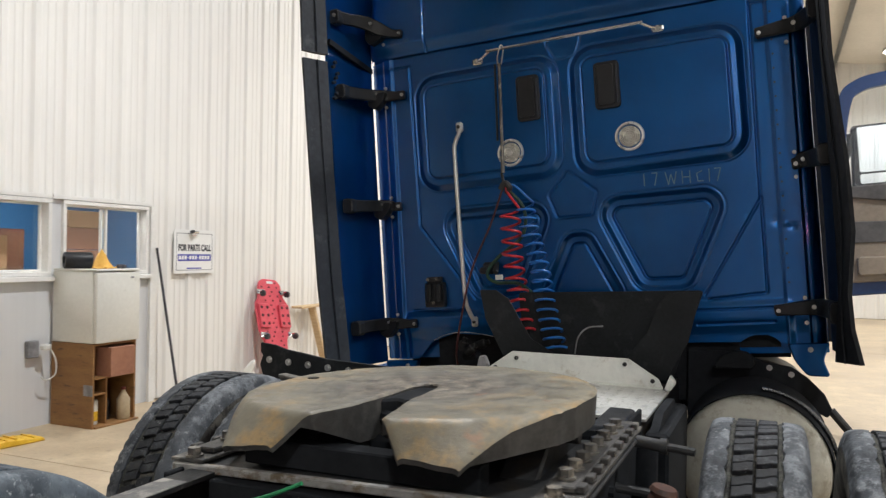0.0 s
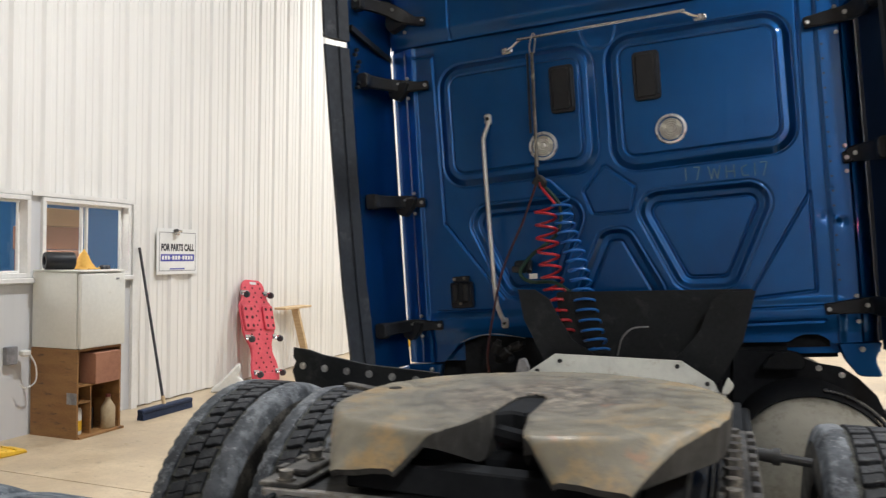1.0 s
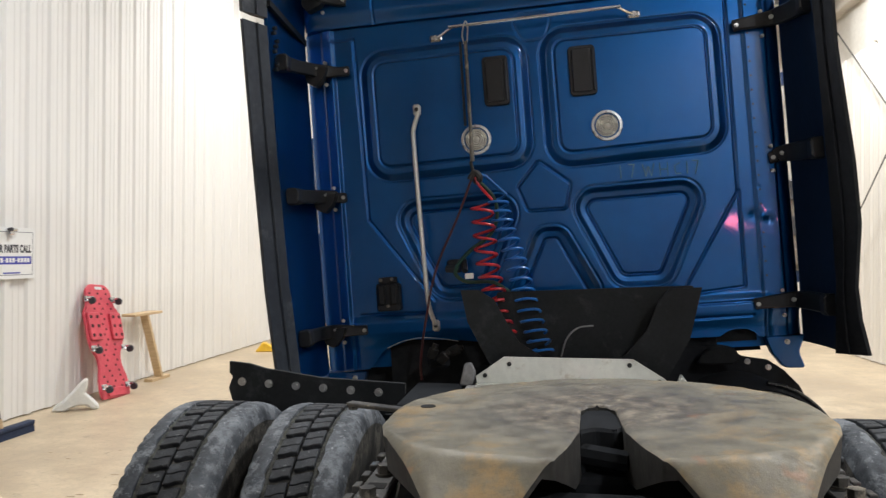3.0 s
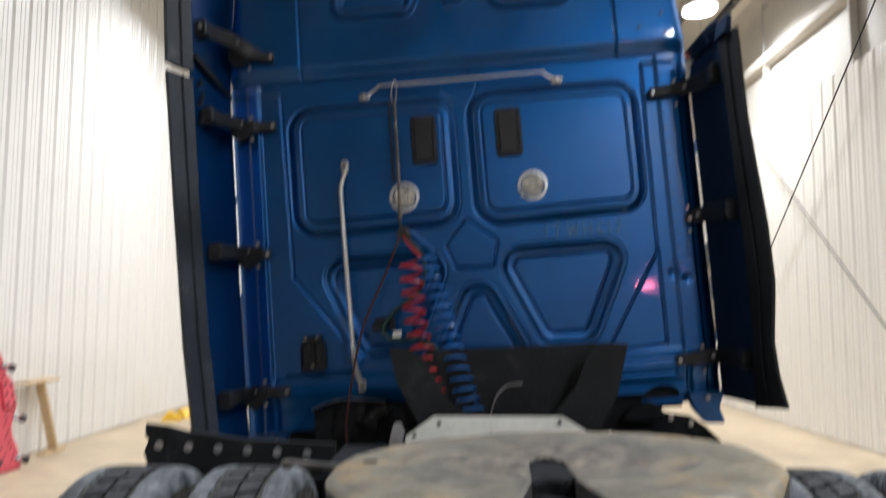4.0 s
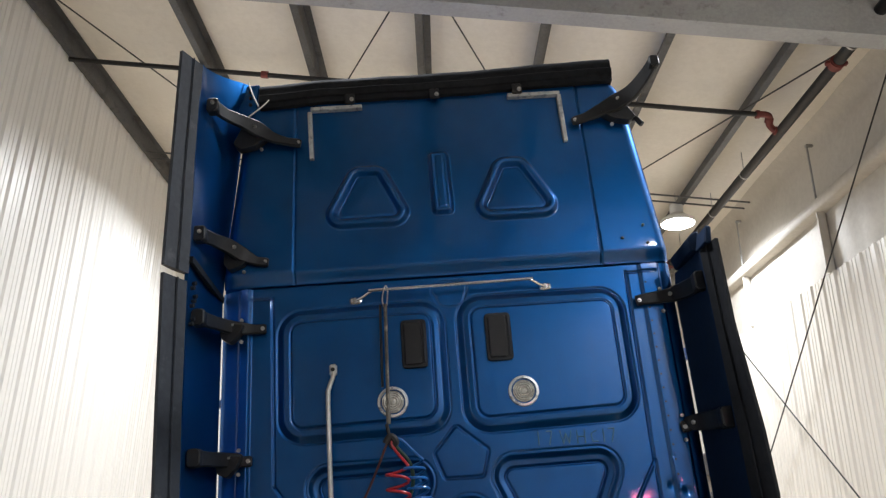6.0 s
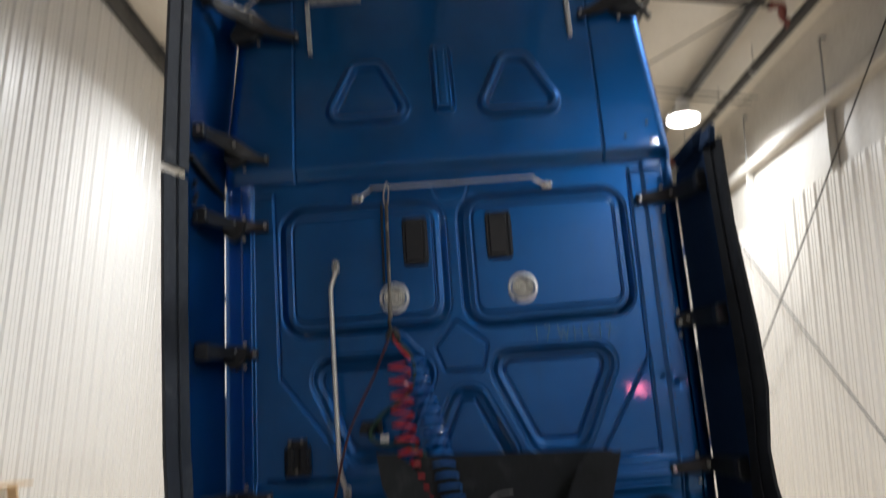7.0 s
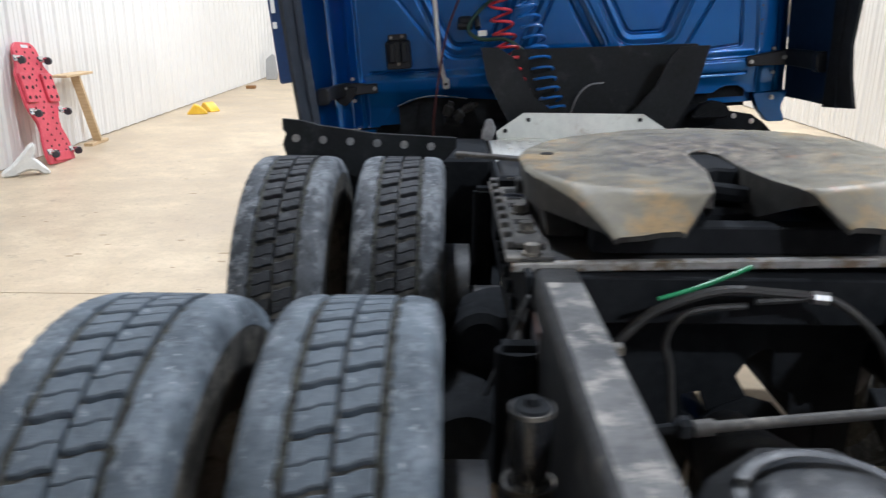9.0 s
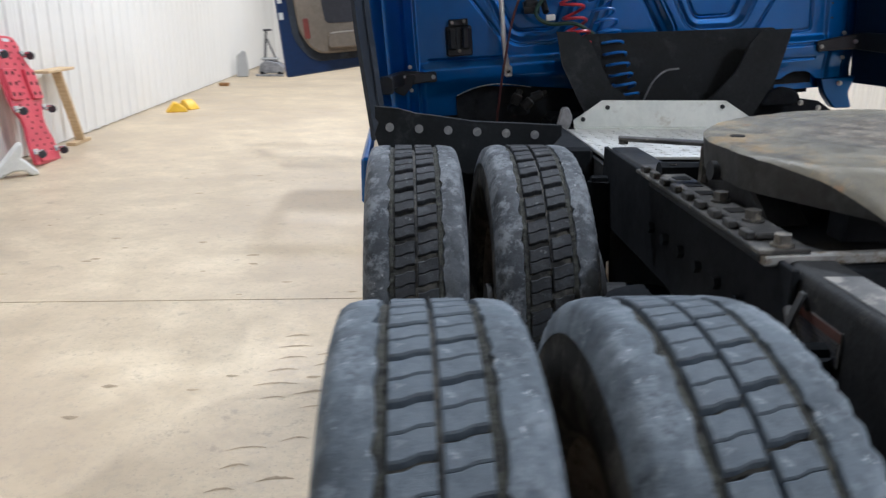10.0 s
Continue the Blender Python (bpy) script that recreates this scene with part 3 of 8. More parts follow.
# the office behind the windows
bm = B()
span(bm, (-8.6, 2.0, -0.02), (-8.5, 8.2, 2.7))
span(bm, (-8.5, 2.0, -0.02), (-6.12, 2.1, 2.7))
span(bm, (-8.5, 8.1, -0.02), (-6.12, 8.2, 2.7))
single("wall_office_blue", bm, M_OFFICE, "blue painted office walls behind the windows", "wall", kind="structure", smooth=None)
bm = B()
span(bm, (-8.6, 2.0, 2.70), (-6.12, 8.2, 2.80))
single("ceiling_office", bm, M_INSUL, "plain office ceiling", "ceiling", kind="structure", smooth=None)
bm = B()
span(bm, (-8.6, 2.0, -0.12), (-6.12, 8.2, -0.021))
single("floor_office", bm, M_CONC, "office floor", "floor", kind="structure", smooth=None)

bm = B()
sheet(bm, rib_profile(SY, NY, 7.0, 0.022), east, 0.012, 4.43)
single("wall_east", bm, M_LINER_E, "cream ribbed steel liner wall", "wall", kind="structure", smooth=None)
bm = B()
prof = [(0.045, 4.36), (0.035, 4.55), (0.030, 4.80), (0.035, 5.05), (0.045, 5.20), (0.030, 5.36), (0.035, 5.70), (0.030, 6.02), (-0.02, 6.16), (-0.16, 6.27), (0.05, 6.5)]
n = 260
rows = []
for k in range(n + 1):
    y = SY + (NY - SY) * k / n
    fold = 0.022 * noise.noise((y * 2.6, 0.0, 0)) + 0.010 * noise.noise((y * 7.0, 0.0, 5))
    rows.append([bm.verts.new((EX + x + (fold * (1.0 if i < 4 else 0.35) + 0.008 * noise.noise((y * 1.4, z * 2.0, 2)) if i < 9 else 0.02 * noise.noise((y * 0.8, 0, 8))), y, z)) for i, (x, z) in enumerate(prof)])
for r0, r1 in zip(rows, rows[1:]):
    for a, b, c, d in zip(r0, r0[1:], r1[1:], r1):
        bm.faces.new((a, b, c, d))
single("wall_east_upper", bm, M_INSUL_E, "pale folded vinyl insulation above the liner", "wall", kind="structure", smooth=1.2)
# girt wrapped in the vinyl, along the wall
bm = B()
for k in range(91):
    y = SY + (NY - SY) * k / 90
    w = 0.008 * noise.noise((y * 1.1, 3.0, 0))
    ring = [bm.verts.new((EX + x + w, y, z + w)) for x, z in ((0.06, 5.20), (-0.085, 5.205), (-0.105, 5.225), (-0.105, 5.335), (-0.085, 5.355), (0.06, 5.36))]
    if k:
        for a, b, c, d in zip(last, last[1:], ring[1:], ring):
            bm.faces.new((a, b, c, d))
    last = ring
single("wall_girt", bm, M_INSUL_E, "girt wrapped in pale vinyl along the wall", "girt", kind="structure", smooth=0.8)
bm = B()
span(bm, (EX + 0.101, SY, 4.4), (EX + 0.2, NY, 7.0))
single("wall_east_outer", bm, M_LINER_E, "outer wall sheet", "wall", kind="structure", smooth=None)

bm = B()
sheet(bm, rib_profile(WX - 0.2, EX + 0.1, 0.1), north, 0.012, 7.3)
single("wall_north", bm, M_LINER, "white ribbed end wall", "wall", kind="structure", smooth=None)
bm = B()
S1 = (1.64, 1.97, 1.97, 2.12)                 # unseen window high in the south wall, added for the cab's pink glint
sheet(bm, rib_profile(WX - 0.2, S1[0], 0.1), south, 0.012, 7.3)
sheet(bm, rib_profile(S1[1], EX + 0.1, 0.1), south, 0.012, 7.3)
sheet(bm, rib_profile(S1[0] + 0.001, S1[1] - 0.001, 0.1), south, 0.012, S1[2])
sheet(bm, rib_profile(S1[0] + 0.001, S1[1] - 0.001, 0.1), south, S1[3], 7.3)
single("wall_south", bm, M_SOUTH, "unseen ribbed end wall, greyed to dim reflections on the cab", "wall", kind="structure", smooth=None)

# its frame, and a glowing pink panel added outside it
slot = thing("window_3", "unseen small window added for a pink glint on the cab", "window", ((S1[0] + S1[1]) / 2, SY, S1[2]), kind="structure")
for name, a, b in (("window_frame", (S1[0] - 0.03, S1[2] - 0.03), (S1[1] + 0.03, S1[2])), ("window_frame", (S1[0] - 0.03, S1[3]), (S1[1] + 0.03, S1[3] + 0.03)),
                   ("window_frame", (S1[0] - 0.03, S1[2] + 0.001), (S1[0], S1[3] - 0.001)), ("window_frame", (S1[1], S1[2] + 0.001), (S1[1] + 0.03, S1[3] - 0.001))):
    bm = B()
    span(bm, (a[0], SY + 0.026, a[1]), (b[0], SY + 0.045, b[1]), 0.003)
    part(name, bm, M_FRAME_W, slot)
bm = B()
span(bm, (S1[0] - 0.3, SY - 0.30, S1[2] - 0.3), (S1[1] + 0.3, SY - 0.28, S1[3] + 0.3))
single("backdrop", bm, glow("pink_glow", (1.0, 0.20, 0.34), 52.0), "pink glowing panel added behind the unseen window", "sky", kind="structure")

# roof: sagging vinyl between purlins
PURLINS = (-5.90, -4.27, -2.97, -1.67, -0.37, 0.92, 2.16)
bm = B()
xs = []
stops = (WX - 0.2,) + PURLINS + (EX + 0.2,)
for a, b in zip(stops, stops[1:]):
    xs += [(a + (b - a) * k / 6, -0.045 * math.sin(math.pi * k / 6)) for k in range(6)]
xs.append((EX + 0.2, 0.0))
rows = []
for k in range(61):
    y = SY - 0.1 + (NY - SY + 0.2) * k / 60
    rows.append([bm.verts.new((x, y, roof_z(x) - 0.01 + s + 0.012 * noise.noise((x * 2.2, y * 1.1, 3)))) for x, s in xs])
for r0, r1 in zip(rows, rows[1:]):
    for a, b, c, d in zip(r0, r0[1:], r1[1:], r1):
        bm.faces.new((a, b, c, d))
sheet_top = [bm.verts.new((x, y, roof_z(x) + 0.2)) for x, y in ((WX - 0.2, SY - 0.1), (EX + 0.2, SY - 0.1), (EX + 0.2, NY + 0.1), (WX - 0.2, NY + 0.1))]
bm.faces.new(sheet_top)
single("ceiling", bm, M_INSUL, "pale vinyl roof insulation sagging between purlins", "ceiling", kind="structure", smooth=1.2)

for x in PURLINS:
    bm = B()
    w, h, t, zt = 0.075, 0.215, 0.006, roof_z(x) - 0.035
    prism(bm, [(x - t, zt), (x + w, zt), (x + w, zt - t), (x, zt - t), (x, zt - h + t), (x - w + 0.0, zt - h + t), (x - w, zt - h + 0.022), (x - w - t, zt - h + 0.022),
               (x - w - t, zt - h), (x - t, zt - h)], "y", SY, NY)
    single("roof_purlin", bm, M_STEEL_G, "grey steel Z-section purlin under the roof", "purlin", group="roof purlins", kind="structure", smooth=None)

for y in (-0.9, 6.55, 14.0):
    bm = B()
    prism(bm, [(y - 0.10, 0.0), (y + 0.10, 0.0), (y + 0.10, -0.014), (y + 0.006, -0.014), (y + 0.006, -0.515), (y + 0.10, -0.515),
               (y + 0.10, -0.53), (y - 0.10, -0.53), (y - 0.10, -0.515), (y - 0.006, -0.515), (y - 0.006, -0.014), (y - 0.10, -0.014)], "x", WX, EX - 0.1)
    for v in bm.verts:
        v.co.z += roof_z(v.co.x) - 0.252
    single("roof_rafter", bm, M_RAFTER, "grey steel I-beam rafter under the purlins", "rafter", group="roof rafters", kind="structure", smooth=None)

# roof bracing rods
for a, b in (((-1.75, 6.7), (-4.6, 13.2)), ((-1.6, 6.7), (1.2, 13.4)), ((3.0, 6.4), (0.3, 12.4)), ((-5.9, 6.8), (-3.0, 12.8))):
    bm = B()
    rod(bm, (a[0], a[1], roof_z(a[0]) - 0.30), (b[0], b[1], roof_z(b[0]) - 0.30), 0.009, 6)
    single("brace_rod", bm, M_PIPE, "thin dark steel bracing rod under the roof", "brace rod", group="roof braces", kind="structure")
for a, b in (((13.6, 5.35), (7.4, 0.15)), ((13.8, 0.8), (7.3, 5.98))):
    bm = B()
    rod(bm, (EX - 0.16, a[0], a[1]), (EX - 0.16, b[0], b[1]), 0.010, 6)
    single("brace_rod", bm, M_PIPE, "thin dark steel bracing rod crossing the cream wall", "brace rod", group="wall braces", kind="structure")
for y in (9.42, 11.90):
    bm = B()
    span(bm, (EX - 0.075, y - 0.012, 5.362), (EX - 0.055, y + 0.012, 6.10), 0.003)
    box(bm, (EX - 0.03, y, 6.10), (0.10, 0.05, 0.03), 0.004)
    single("wall_strap", bm, M_RAFTER, "thin grey steel strap hung above the girt", "strap", group="wall straps", kind="structure")
    bm = B()
    span(bm, (EX - 0.075, y + 0.02, 4.42), (EX + 0.03, y + 0.05, 5.20), 0.004)
    span(bm, (EX - 0.02, y + 0.051, 4.42), (EX + 0.03, y + 0.115, 5.20), 0.004)
    single("wall_strap", bm, M_INSUL_E, "pale folded post below the girt", "strap", group="wall posts", kind="structure")

# sprinkler pipes
pipe = thing("sprinkler_pipe", "dark steel sprinkler main with branch lines and red couplings", "pipe", (2.62, 9.0, 5.8))
bm = B()
MX = 2.51
zm = roof_z(2.62) - 0.42
rod(bm, (MX, SY + 0.1, zm), (MX, NY - 0.1, zm), 0.060, 14)
part("main_pipe", bm, M_PIPE, pipe)
bm = B()
rod(bm, (-5.95, 8.62, roof_z(-5.9) - 0.31), (2.22, 8.62, roof_z(2.22) - 0.31), 0.030, 10)
part("branch_pipe", bm, M_PIPE, pipe)
# two red elbows swing the branch down on to the main
ze = roof_z(2.22) - 0.31
bm = B()
tube(bm, smooth_line([(2.20, 8.62, ze), (2.29, 8.62, ze), (2.35, 8.64, ze - 0.01), (2.37, 8.70, ze - 0.03)], 5), 0.038, 12)
rod(bm, (2.19, 8.62, ze), (2.23, 8.62, ze), 0.050, 12)
part("elbow", bm, M_RED_FIT, pipe, "red grooved elbow")
bm = B()
tube(bm, smooth_line([(2.37, 8.69, ze - 0.03), (2.38, 8.73, ze - 0.07), (2.43, 8.75, zm + 0.02), (MX - 0.05, 8.75, zm)], 5), 0.038, 12)
rod(bm, (2.370, 8.68, ze - 0.02), (2.374, 8.72, ze - 0.045), 0.050, 12)
rod(bm, (MX - 0.075, 8.75, zm + 0.006), (MX - 0.05, 8.75, zm), 0.052, 12)
part("elbow", bm, M_RED_FIT, pipe, "red grooved elbow")
for yc in (7.38, 13.4):
    bm = B()
    rod(bm, (MX, yc - 0.04, zm), (MX, yc + 0.04, zm), 0.077, 16)
    rod(bm, (MX, yc - 0.055, zm), (MX, yc - 0.041, zm), 0.069, 16)
    rod(bm, (MX, yc + 0.041, zm), (MX, yc + 0.055, zm), 0.069, 16)
    box(bm, (MX - 0.085, yc, zm), (0.05, 0.05, 0.045), 0.008)
    box(bm, (MX + 0.085, yc, zm), (0.05, 0.05, 0.045), 0.008)
    part("coupling", bm, M_RED_FIT, pipe, "red pipe coupling")
bm = B()
rod(bm, (-3.62, 8.62, roof_z(-3.62) - 0.31), (-3.54, 8.62, roof_z(-3.54) - 0.31), 0.045, 10)
part("coupling", bm, M_RED_FIT, pipe, "red pipe coupling")
for yc in (7.06, 9.91, 11.18, 12.8):
    bm = B()
    rod(bm, (MX, yc, zm + 0.05), (MX, yc, roof_z(MX) - 0.1), 0.006, 6)
    rod(bm, (MX, yc - 0.010, zm), (MX, yc + 0.010, zm), 0.064, 14)
    part("hanger", bm, M_BOLT, pipe)
for k in (0.0, 0.22):
    bm = B()
    rod(bm, (-5.9, 11.0 + k, roof_z(-5.9) - 0.29), (3.0, 11.0 + k, roof_z(3.0) - 0.29), 0.014, 8)
    single("conduit", bm, M_STEEL_G, "thin grey conduit across the roof", "conduit", group="roof conduits", kind="structure")

# high bay lamps
for i, (bx, by, watts) in enumerate(BAYS):
    zt = roof_z(bx)
    high = thing("high_bay_lamp", "round white high bay lamp hanging lit from the roof", "ceiling lamp", (bx, by, zt - 0.55), group="high bay lamps")
    bm = B()
    lathe(bm, [(0.0, 0.26), (0.05, 0.255), (0.11, 0.17), (0.16, 0.10), (0.30, 0.10), (0.31, 0.06)], 24, pose(bx, by, zt - 0.55, 0, -90, 0))
    part("housing", bm, M_FRAME_W, high)
    bm = B()
    lathe(bm, [(-0.004, 0.235), (0.0, 0.235)], 24, pose(bx, by, zt - 0.552, 0, -90, 0))
    part("diffuser", bm, M_GLOW, high, "glowing round diffuser")
    bm = B()
    rod(bm, (bx, by, zt - 0.25), (bx, by, zt - 0.05), 0.006, 6)
    part("hanger", bm, M_BOLT, high)

# office lamp
bm = B()
span(bm, (-7.9, 4.6, 2.67), (-7.3, 5.8, 2.698), 0.004)
tagged(single("office_ceiling_light", bm, M_GLOW, "flat lit ceiling light in the office", "ceiling light"))
lamp = bpy.data.lights.new("office_lamp", "AREA")
lamp.shape, lamp.size, lamp.size_y, lamp.energy, lamp.color = "RECTANGLE", 0.5, 1.1, 16, (1.0, 0.96, 0.9)
new("office_lamp", lamp).matrix_world = pose(-7.6, 5.2, 2.65)

# ---------- the truck: cab ----------
CX0 = -1.23                                   # the chassis' middle
CAB = pose(-1.30, 4.46, 1.0, 0, -4.4, 0)      # the cab leans on its mounts; x across, y ahead, z up
truck = thing("semi_truck", "blue sleeper-cab semi tractor with open doors and bare fifth wheel", "truck", (CX0, 3.0, 0.0))

UC = 0.03


def half_width(w):
    """Half the width of the back of the cab at the height w."""
    if w < 1.66:
        return 1.13
    if w < 2.45:
        return 1.13 - 0.075 * (w - 1.66) / 0.79
    t = (w - 2.45) / 0.31
    return 1.055 - 0.13 * (1 - math.sqrt(max(0.0, 1 - min(t, 1.0) ** 2.4)))


def cab_bottom(u):
    """Height of the ragged lower edge of the back panel."""
    pts = ((-1.2, -0.04), (-0.88, -0.03), (-0.80, 0.06), (-0.66, 0.105), (-0.42, 0.085), (0.0, 0.03), (0.60, 0.032), (0.785, 0.030), (0.82, 0.052),
           (0.85, 0.062), (0.91, 0.060), (0.94, 0.045), (0.962, 0.022), (1.2, 0.0))
    for (a, p), (b, q) in zip(pts, pts[1:]):
        if u <= b:
            return p + (q - p) * max(0.0, (u - a) / (b - a))
    return 0.0


def poly_dist(U, W, pts, r):
    """Distance inside (positive) an outline with corners rounded by r."""
    c = np.mean(np.array(pts), axis=0)
    best, inside = np.full(U.shape, 1e9), np.full(U.shape, True)
    sh = []
    n = len(pts)
    lines = []
    for i in range(n):
        a, b = np.array(pts[i], float), np.array(pts[(i + 1) % n], float)
        d = (b - a) / np.linalg.norm(b - a)
        nrm = np.array((-d[1], d[0]))
        if nrm @ (c - a) < 0:
            nrm = -nrm
        lines.append((a + nrm * r, nrm))
    for i in range(n):
        (a, na), (b, nb) = lines[i - 1], lines[i]
        m = np.array((na, nb))
        sh.append(np.linalg.solve(m, (na @ a, nb @ b)))
    signed = np.full(U.shape, 1e9)
    for a, nrm in lines:
        signed = np.minimum(signed, (U - a[0]) * nrm[0] + (W - a[1]) * nrm[1])
    for i in range(n):
        a, b = sh[i], sh[(i + 1) % n]
        d = b - a
        t = np.clip(((U - a[0]) * d[0] + (W - a[1]) * d[1]) / (d @ d), 0, 1)
        best = np.minimum(best, np.hypot(U - a[0] - t * d[0], W - a[1] - t * d[1]))
    return np.where(signed > 0, signed, -best) + r


def step(x, a, b):
    t = np.clip((x - a) / (b - a), 0, 1)
    return t * t * (3 - 2 * t)


def seg_dist(U, W, a, b):
    a, b = np.array(a, float), np.array(b, float)
    d = b - a
    t = np.clip(((U - a[0]) * d[0] + (W - a[1]) * d[1]) / (d @ d), 0, 1)
    return np.hypot(U - a[0] - t * d[0], W - a[1] - t * d[1])


def pressed(U, W, pts, r, band=0.056, deep=0.046, sign=1):
    """A pressed panel, sunk (or raised, with sign -1): a rounded step, a band, and a second step to the field, parted by creases."""
    d = poly_dist(U, W, pts, r)
    lines = 0.006 * (1 - step(np.abs(d + 0.006), 0.001, 0.008)) + 0.011 * (1 - step(np.abs(d - band), 0.002, 0.008))
    return sign * (0.66 * deep * step(d, -0.004, 0.032) + 0.06 * deep * step(d, 0.032, band - 0.010) + 0.28 * deep * step(d, band - 0.010, band + 0.008)) + lines


def ridge(U, W, pts, r, band, tall):
    """A raised ring along an outline, with its field back at the panel's level."""
    d = poly_dist(U, W, pts, r)
    return -tall * (step(d, -0.004, 0.026) - step(d, band - 0.016, band + 0.014)) + 0.004 * (1 - step(np.abs(d - band - 0.012), 0.002, 0.008))


def groove(dist, wide=0.009, deep=0.010):
    return deep * (1 - step(dist, wide * 0.3, wide))


def relief_panel(name, w0, w1, nu, nw, relief, label, proud):
    us, ws = np.linspace(-1, 1, nu), np.linspace(w0, w1, nw)
    hw = np.array([half_width(w) for w in ws])
    U = UC + us[None, :] * hw[:, None]
    W = np.repeat(ws[:, None], nu, 1)
    V = relief(U, W) - proud
    edge = np.clip((np.abs(us)[None, :] * hw[:, None] - (hw[:, None] - 0.06)) / 0.06, 0, 1)
    curl = np.where(us < 0, 0.014 if w1 < 2 else 0.055, 0.055)[None, :]
    V = V + curl * (1 - np.sqrt(np.clip(1 - edge ** 2, 0, 1)))
    if w1 > 2.5:
        te = np.clip((W - (w1 - 0.07)) / 0.07, 0, 1)
        V = V + 0.06 * (1 - np.sqrt(np.clip(1 - te ** 2, 0, 1)))
    if w0 < 0.5:
        W = np.maximum(W, np.array([[cab_bottom(u) for u in U[-1]]]))
    verts = np.stack([U, V, W], -1).reshape(-1, 3)
    idx = np.arange(nu * nw).reshape(nw, nu)
    quads = np.stack([idx[:-1, :-1], idx[:-1, 1:], idx[1:, 1:], idx[1:, :-1]], -1).reshape(-1, 4)
    if w0 < 0.5:
        area = verts[quads][:, :, 2].max(1) - verts[quads][:, :, 2].min(1)
        quads = quads[area > 0.001]
    me = bpy.data.meshes.new(name)
    me.from_pydata(verts.tolist(), [], quads.tolist())
    me.polygons.foreach_set("use_smooth", [True] * len(me.polygons))
    me.update()
    return part(name, me, M_BLUE, truck, label, CAB)


UL = [(-0.815, 1.522), (-0.008, 1.532), (-0.008, 0.900), (-0.81, 0.886)]
UR = [(0.060, 1.540), (0.882, 1.538), (0.885, 0.896), (0.064, 0.878)]
LR = [(0.115, 0.772), (0.815, 0.776), (0.585, 0.282), (0.335, 0.286)]
LL = [(-0.735, 0.778), (-0.045, 0.782), (-0.27, 0.288), (-0.52, 0.288)]
ARCH = [(-0.21, 0.20), (0.315, 0.20), (0.115, 0.605), (-0.02, 0.605)]
PENT = [(0.014, 0.923), (0.161, 0.80), (0.128, 0.682), (-0.052, 0.684), (-0.094, 0.80)]
RECESS = [(-0.08, 1.63), (0.135, 1.63), (0.09, 1.50), (-0.02, 1.50)]


def lower_relief(U, W):
    V = pressed(U, W, UL, 0.12, 0.062, 0.036, -1) + pressed(U, W, UR, 0.12, 0.062, 0.036, -1)
    V = V + pressed(U, W, LR, 0.10, 0.060, 0.040) + pressed(U, W, LL, 0.10, 0.056, 0.040) + pressed(U, W, ARCH, 0.085, 0.06, 0.038)
    V = V + groove(np.abs(poly_dist(U, W, PENT, 0.02))) + groove(np.abs(poly_dist(U, W, RECESS, 0.04)), 0.007, 0.005)
    for a, b in (((-0.848, 1.60), (-0.832, 0.70)), ((-0.832, 0.70), (-0.53, 0.285)), ((0.924, 1.62), (0.917, 0.70)), ((0.914, 0.69), (0.645, 0.258)),
                 ((0.921, 0.70), (0.919, 0.262)), ((0.915, 0.255), (0.66, 0.234)), ((-0.90, 0.235), (-0.56, 0.228)), ((-0.96, 1.60), (-0.85, 1.60)),
                 ((0.60, 0.118), (0.94, 0.122)), ((0.60, 0.185), (0.94, 0.188)),
                 ((0.93, 1.615), (1.07, 1.615))):
        V = V + groove(seg_dist(U, W, a, b), 0.008, 0.010)
    # side flanges and the folded ridge on the left
    V = V - 0.018 * step(-U, 0.945, 0.962) + 0.010 * step(-U, 1.00, 1.02) - 0.012 * step(U, 0.985, 1.0) + 0.010 * step(U, 1.085, 1.095)
    V = V + 0.040 * np.clip((-U - 0.962) / 0.13, 0, 1)
    # small dents by the flange, added to catch a glint
    for u, w, r, deep in ((0.985, 0.585, 0.030, 0.007), (1.010, 0.570, 0.016, -0.006), (1.045, 0.555, 0.022, 0.006), (0.86, 0.62, 0.012, 0.003), (1.005, 0.71, 0.012, 0.003)):
        q = np.hypot((U - u), (W - w)) / r
        V = V + deep * np.exp(-q * q * 1.6)
    # rounded shelf along the foot of the panel
    V = V - 0.020 * step(-W, -0.235, -0.190) * (1 - step(np.abs(U - UC), 0.95, 1.0)) + 0.02 * step(-W, -0.15, -0.06)
    return V


def upper_relief(U, W):
    tri_l = [(-0.625, 1.932), (-0.095, 1.932), (-0.262, 2.292), (-0.445, 2.292)]
    tri_r = [(0.148, 1.930), (0.685, 1.926), (0.480, 2.294), (0.322, 2.294)]
    slot = [(-0.026, 1.978), (0.090, 1.978), (0.083, 2.348), (-0.032, 2.348)]
    V = ridge(U, W, tri_l, 0.085, 0.052, 0.032) + ridge(U, W, tri_r, 0.085, 0.052, 0.032)
    V = V - 0.036 * step(poly_dist(U, W, slot, 0.03), -0.002, 0.024) + 0.004 * (1 - step(np.abs(poly_dist(U, W, slot, 0.03) - 0.034), 0.002, 0.008))
    V = V + groove(seg_dist(U, W, (-0.736, 1.66), (-0.728, 2.72)), 0.006, 0.008) + groove(seg_dist(U, W, (0.812, 1.66), (0.806, 2.72)), 0.006, 0.008)
    V = V + 0.028 * step(-W, -1.735, -1.66) + 0.10 * step(W, 1.75, 2.75) * 0.25
    return V


relief_panel("back_panel", -0.045, 1.652, 540, 406, lower_relief, "pressed blue back panel of the sleeper cab", 0.0)
relief_panel("upper_back_panel", 1.662, 2.76, 440, 220, upper_relief, "smooth blue upper back panel with pressed triangles", 0.034)

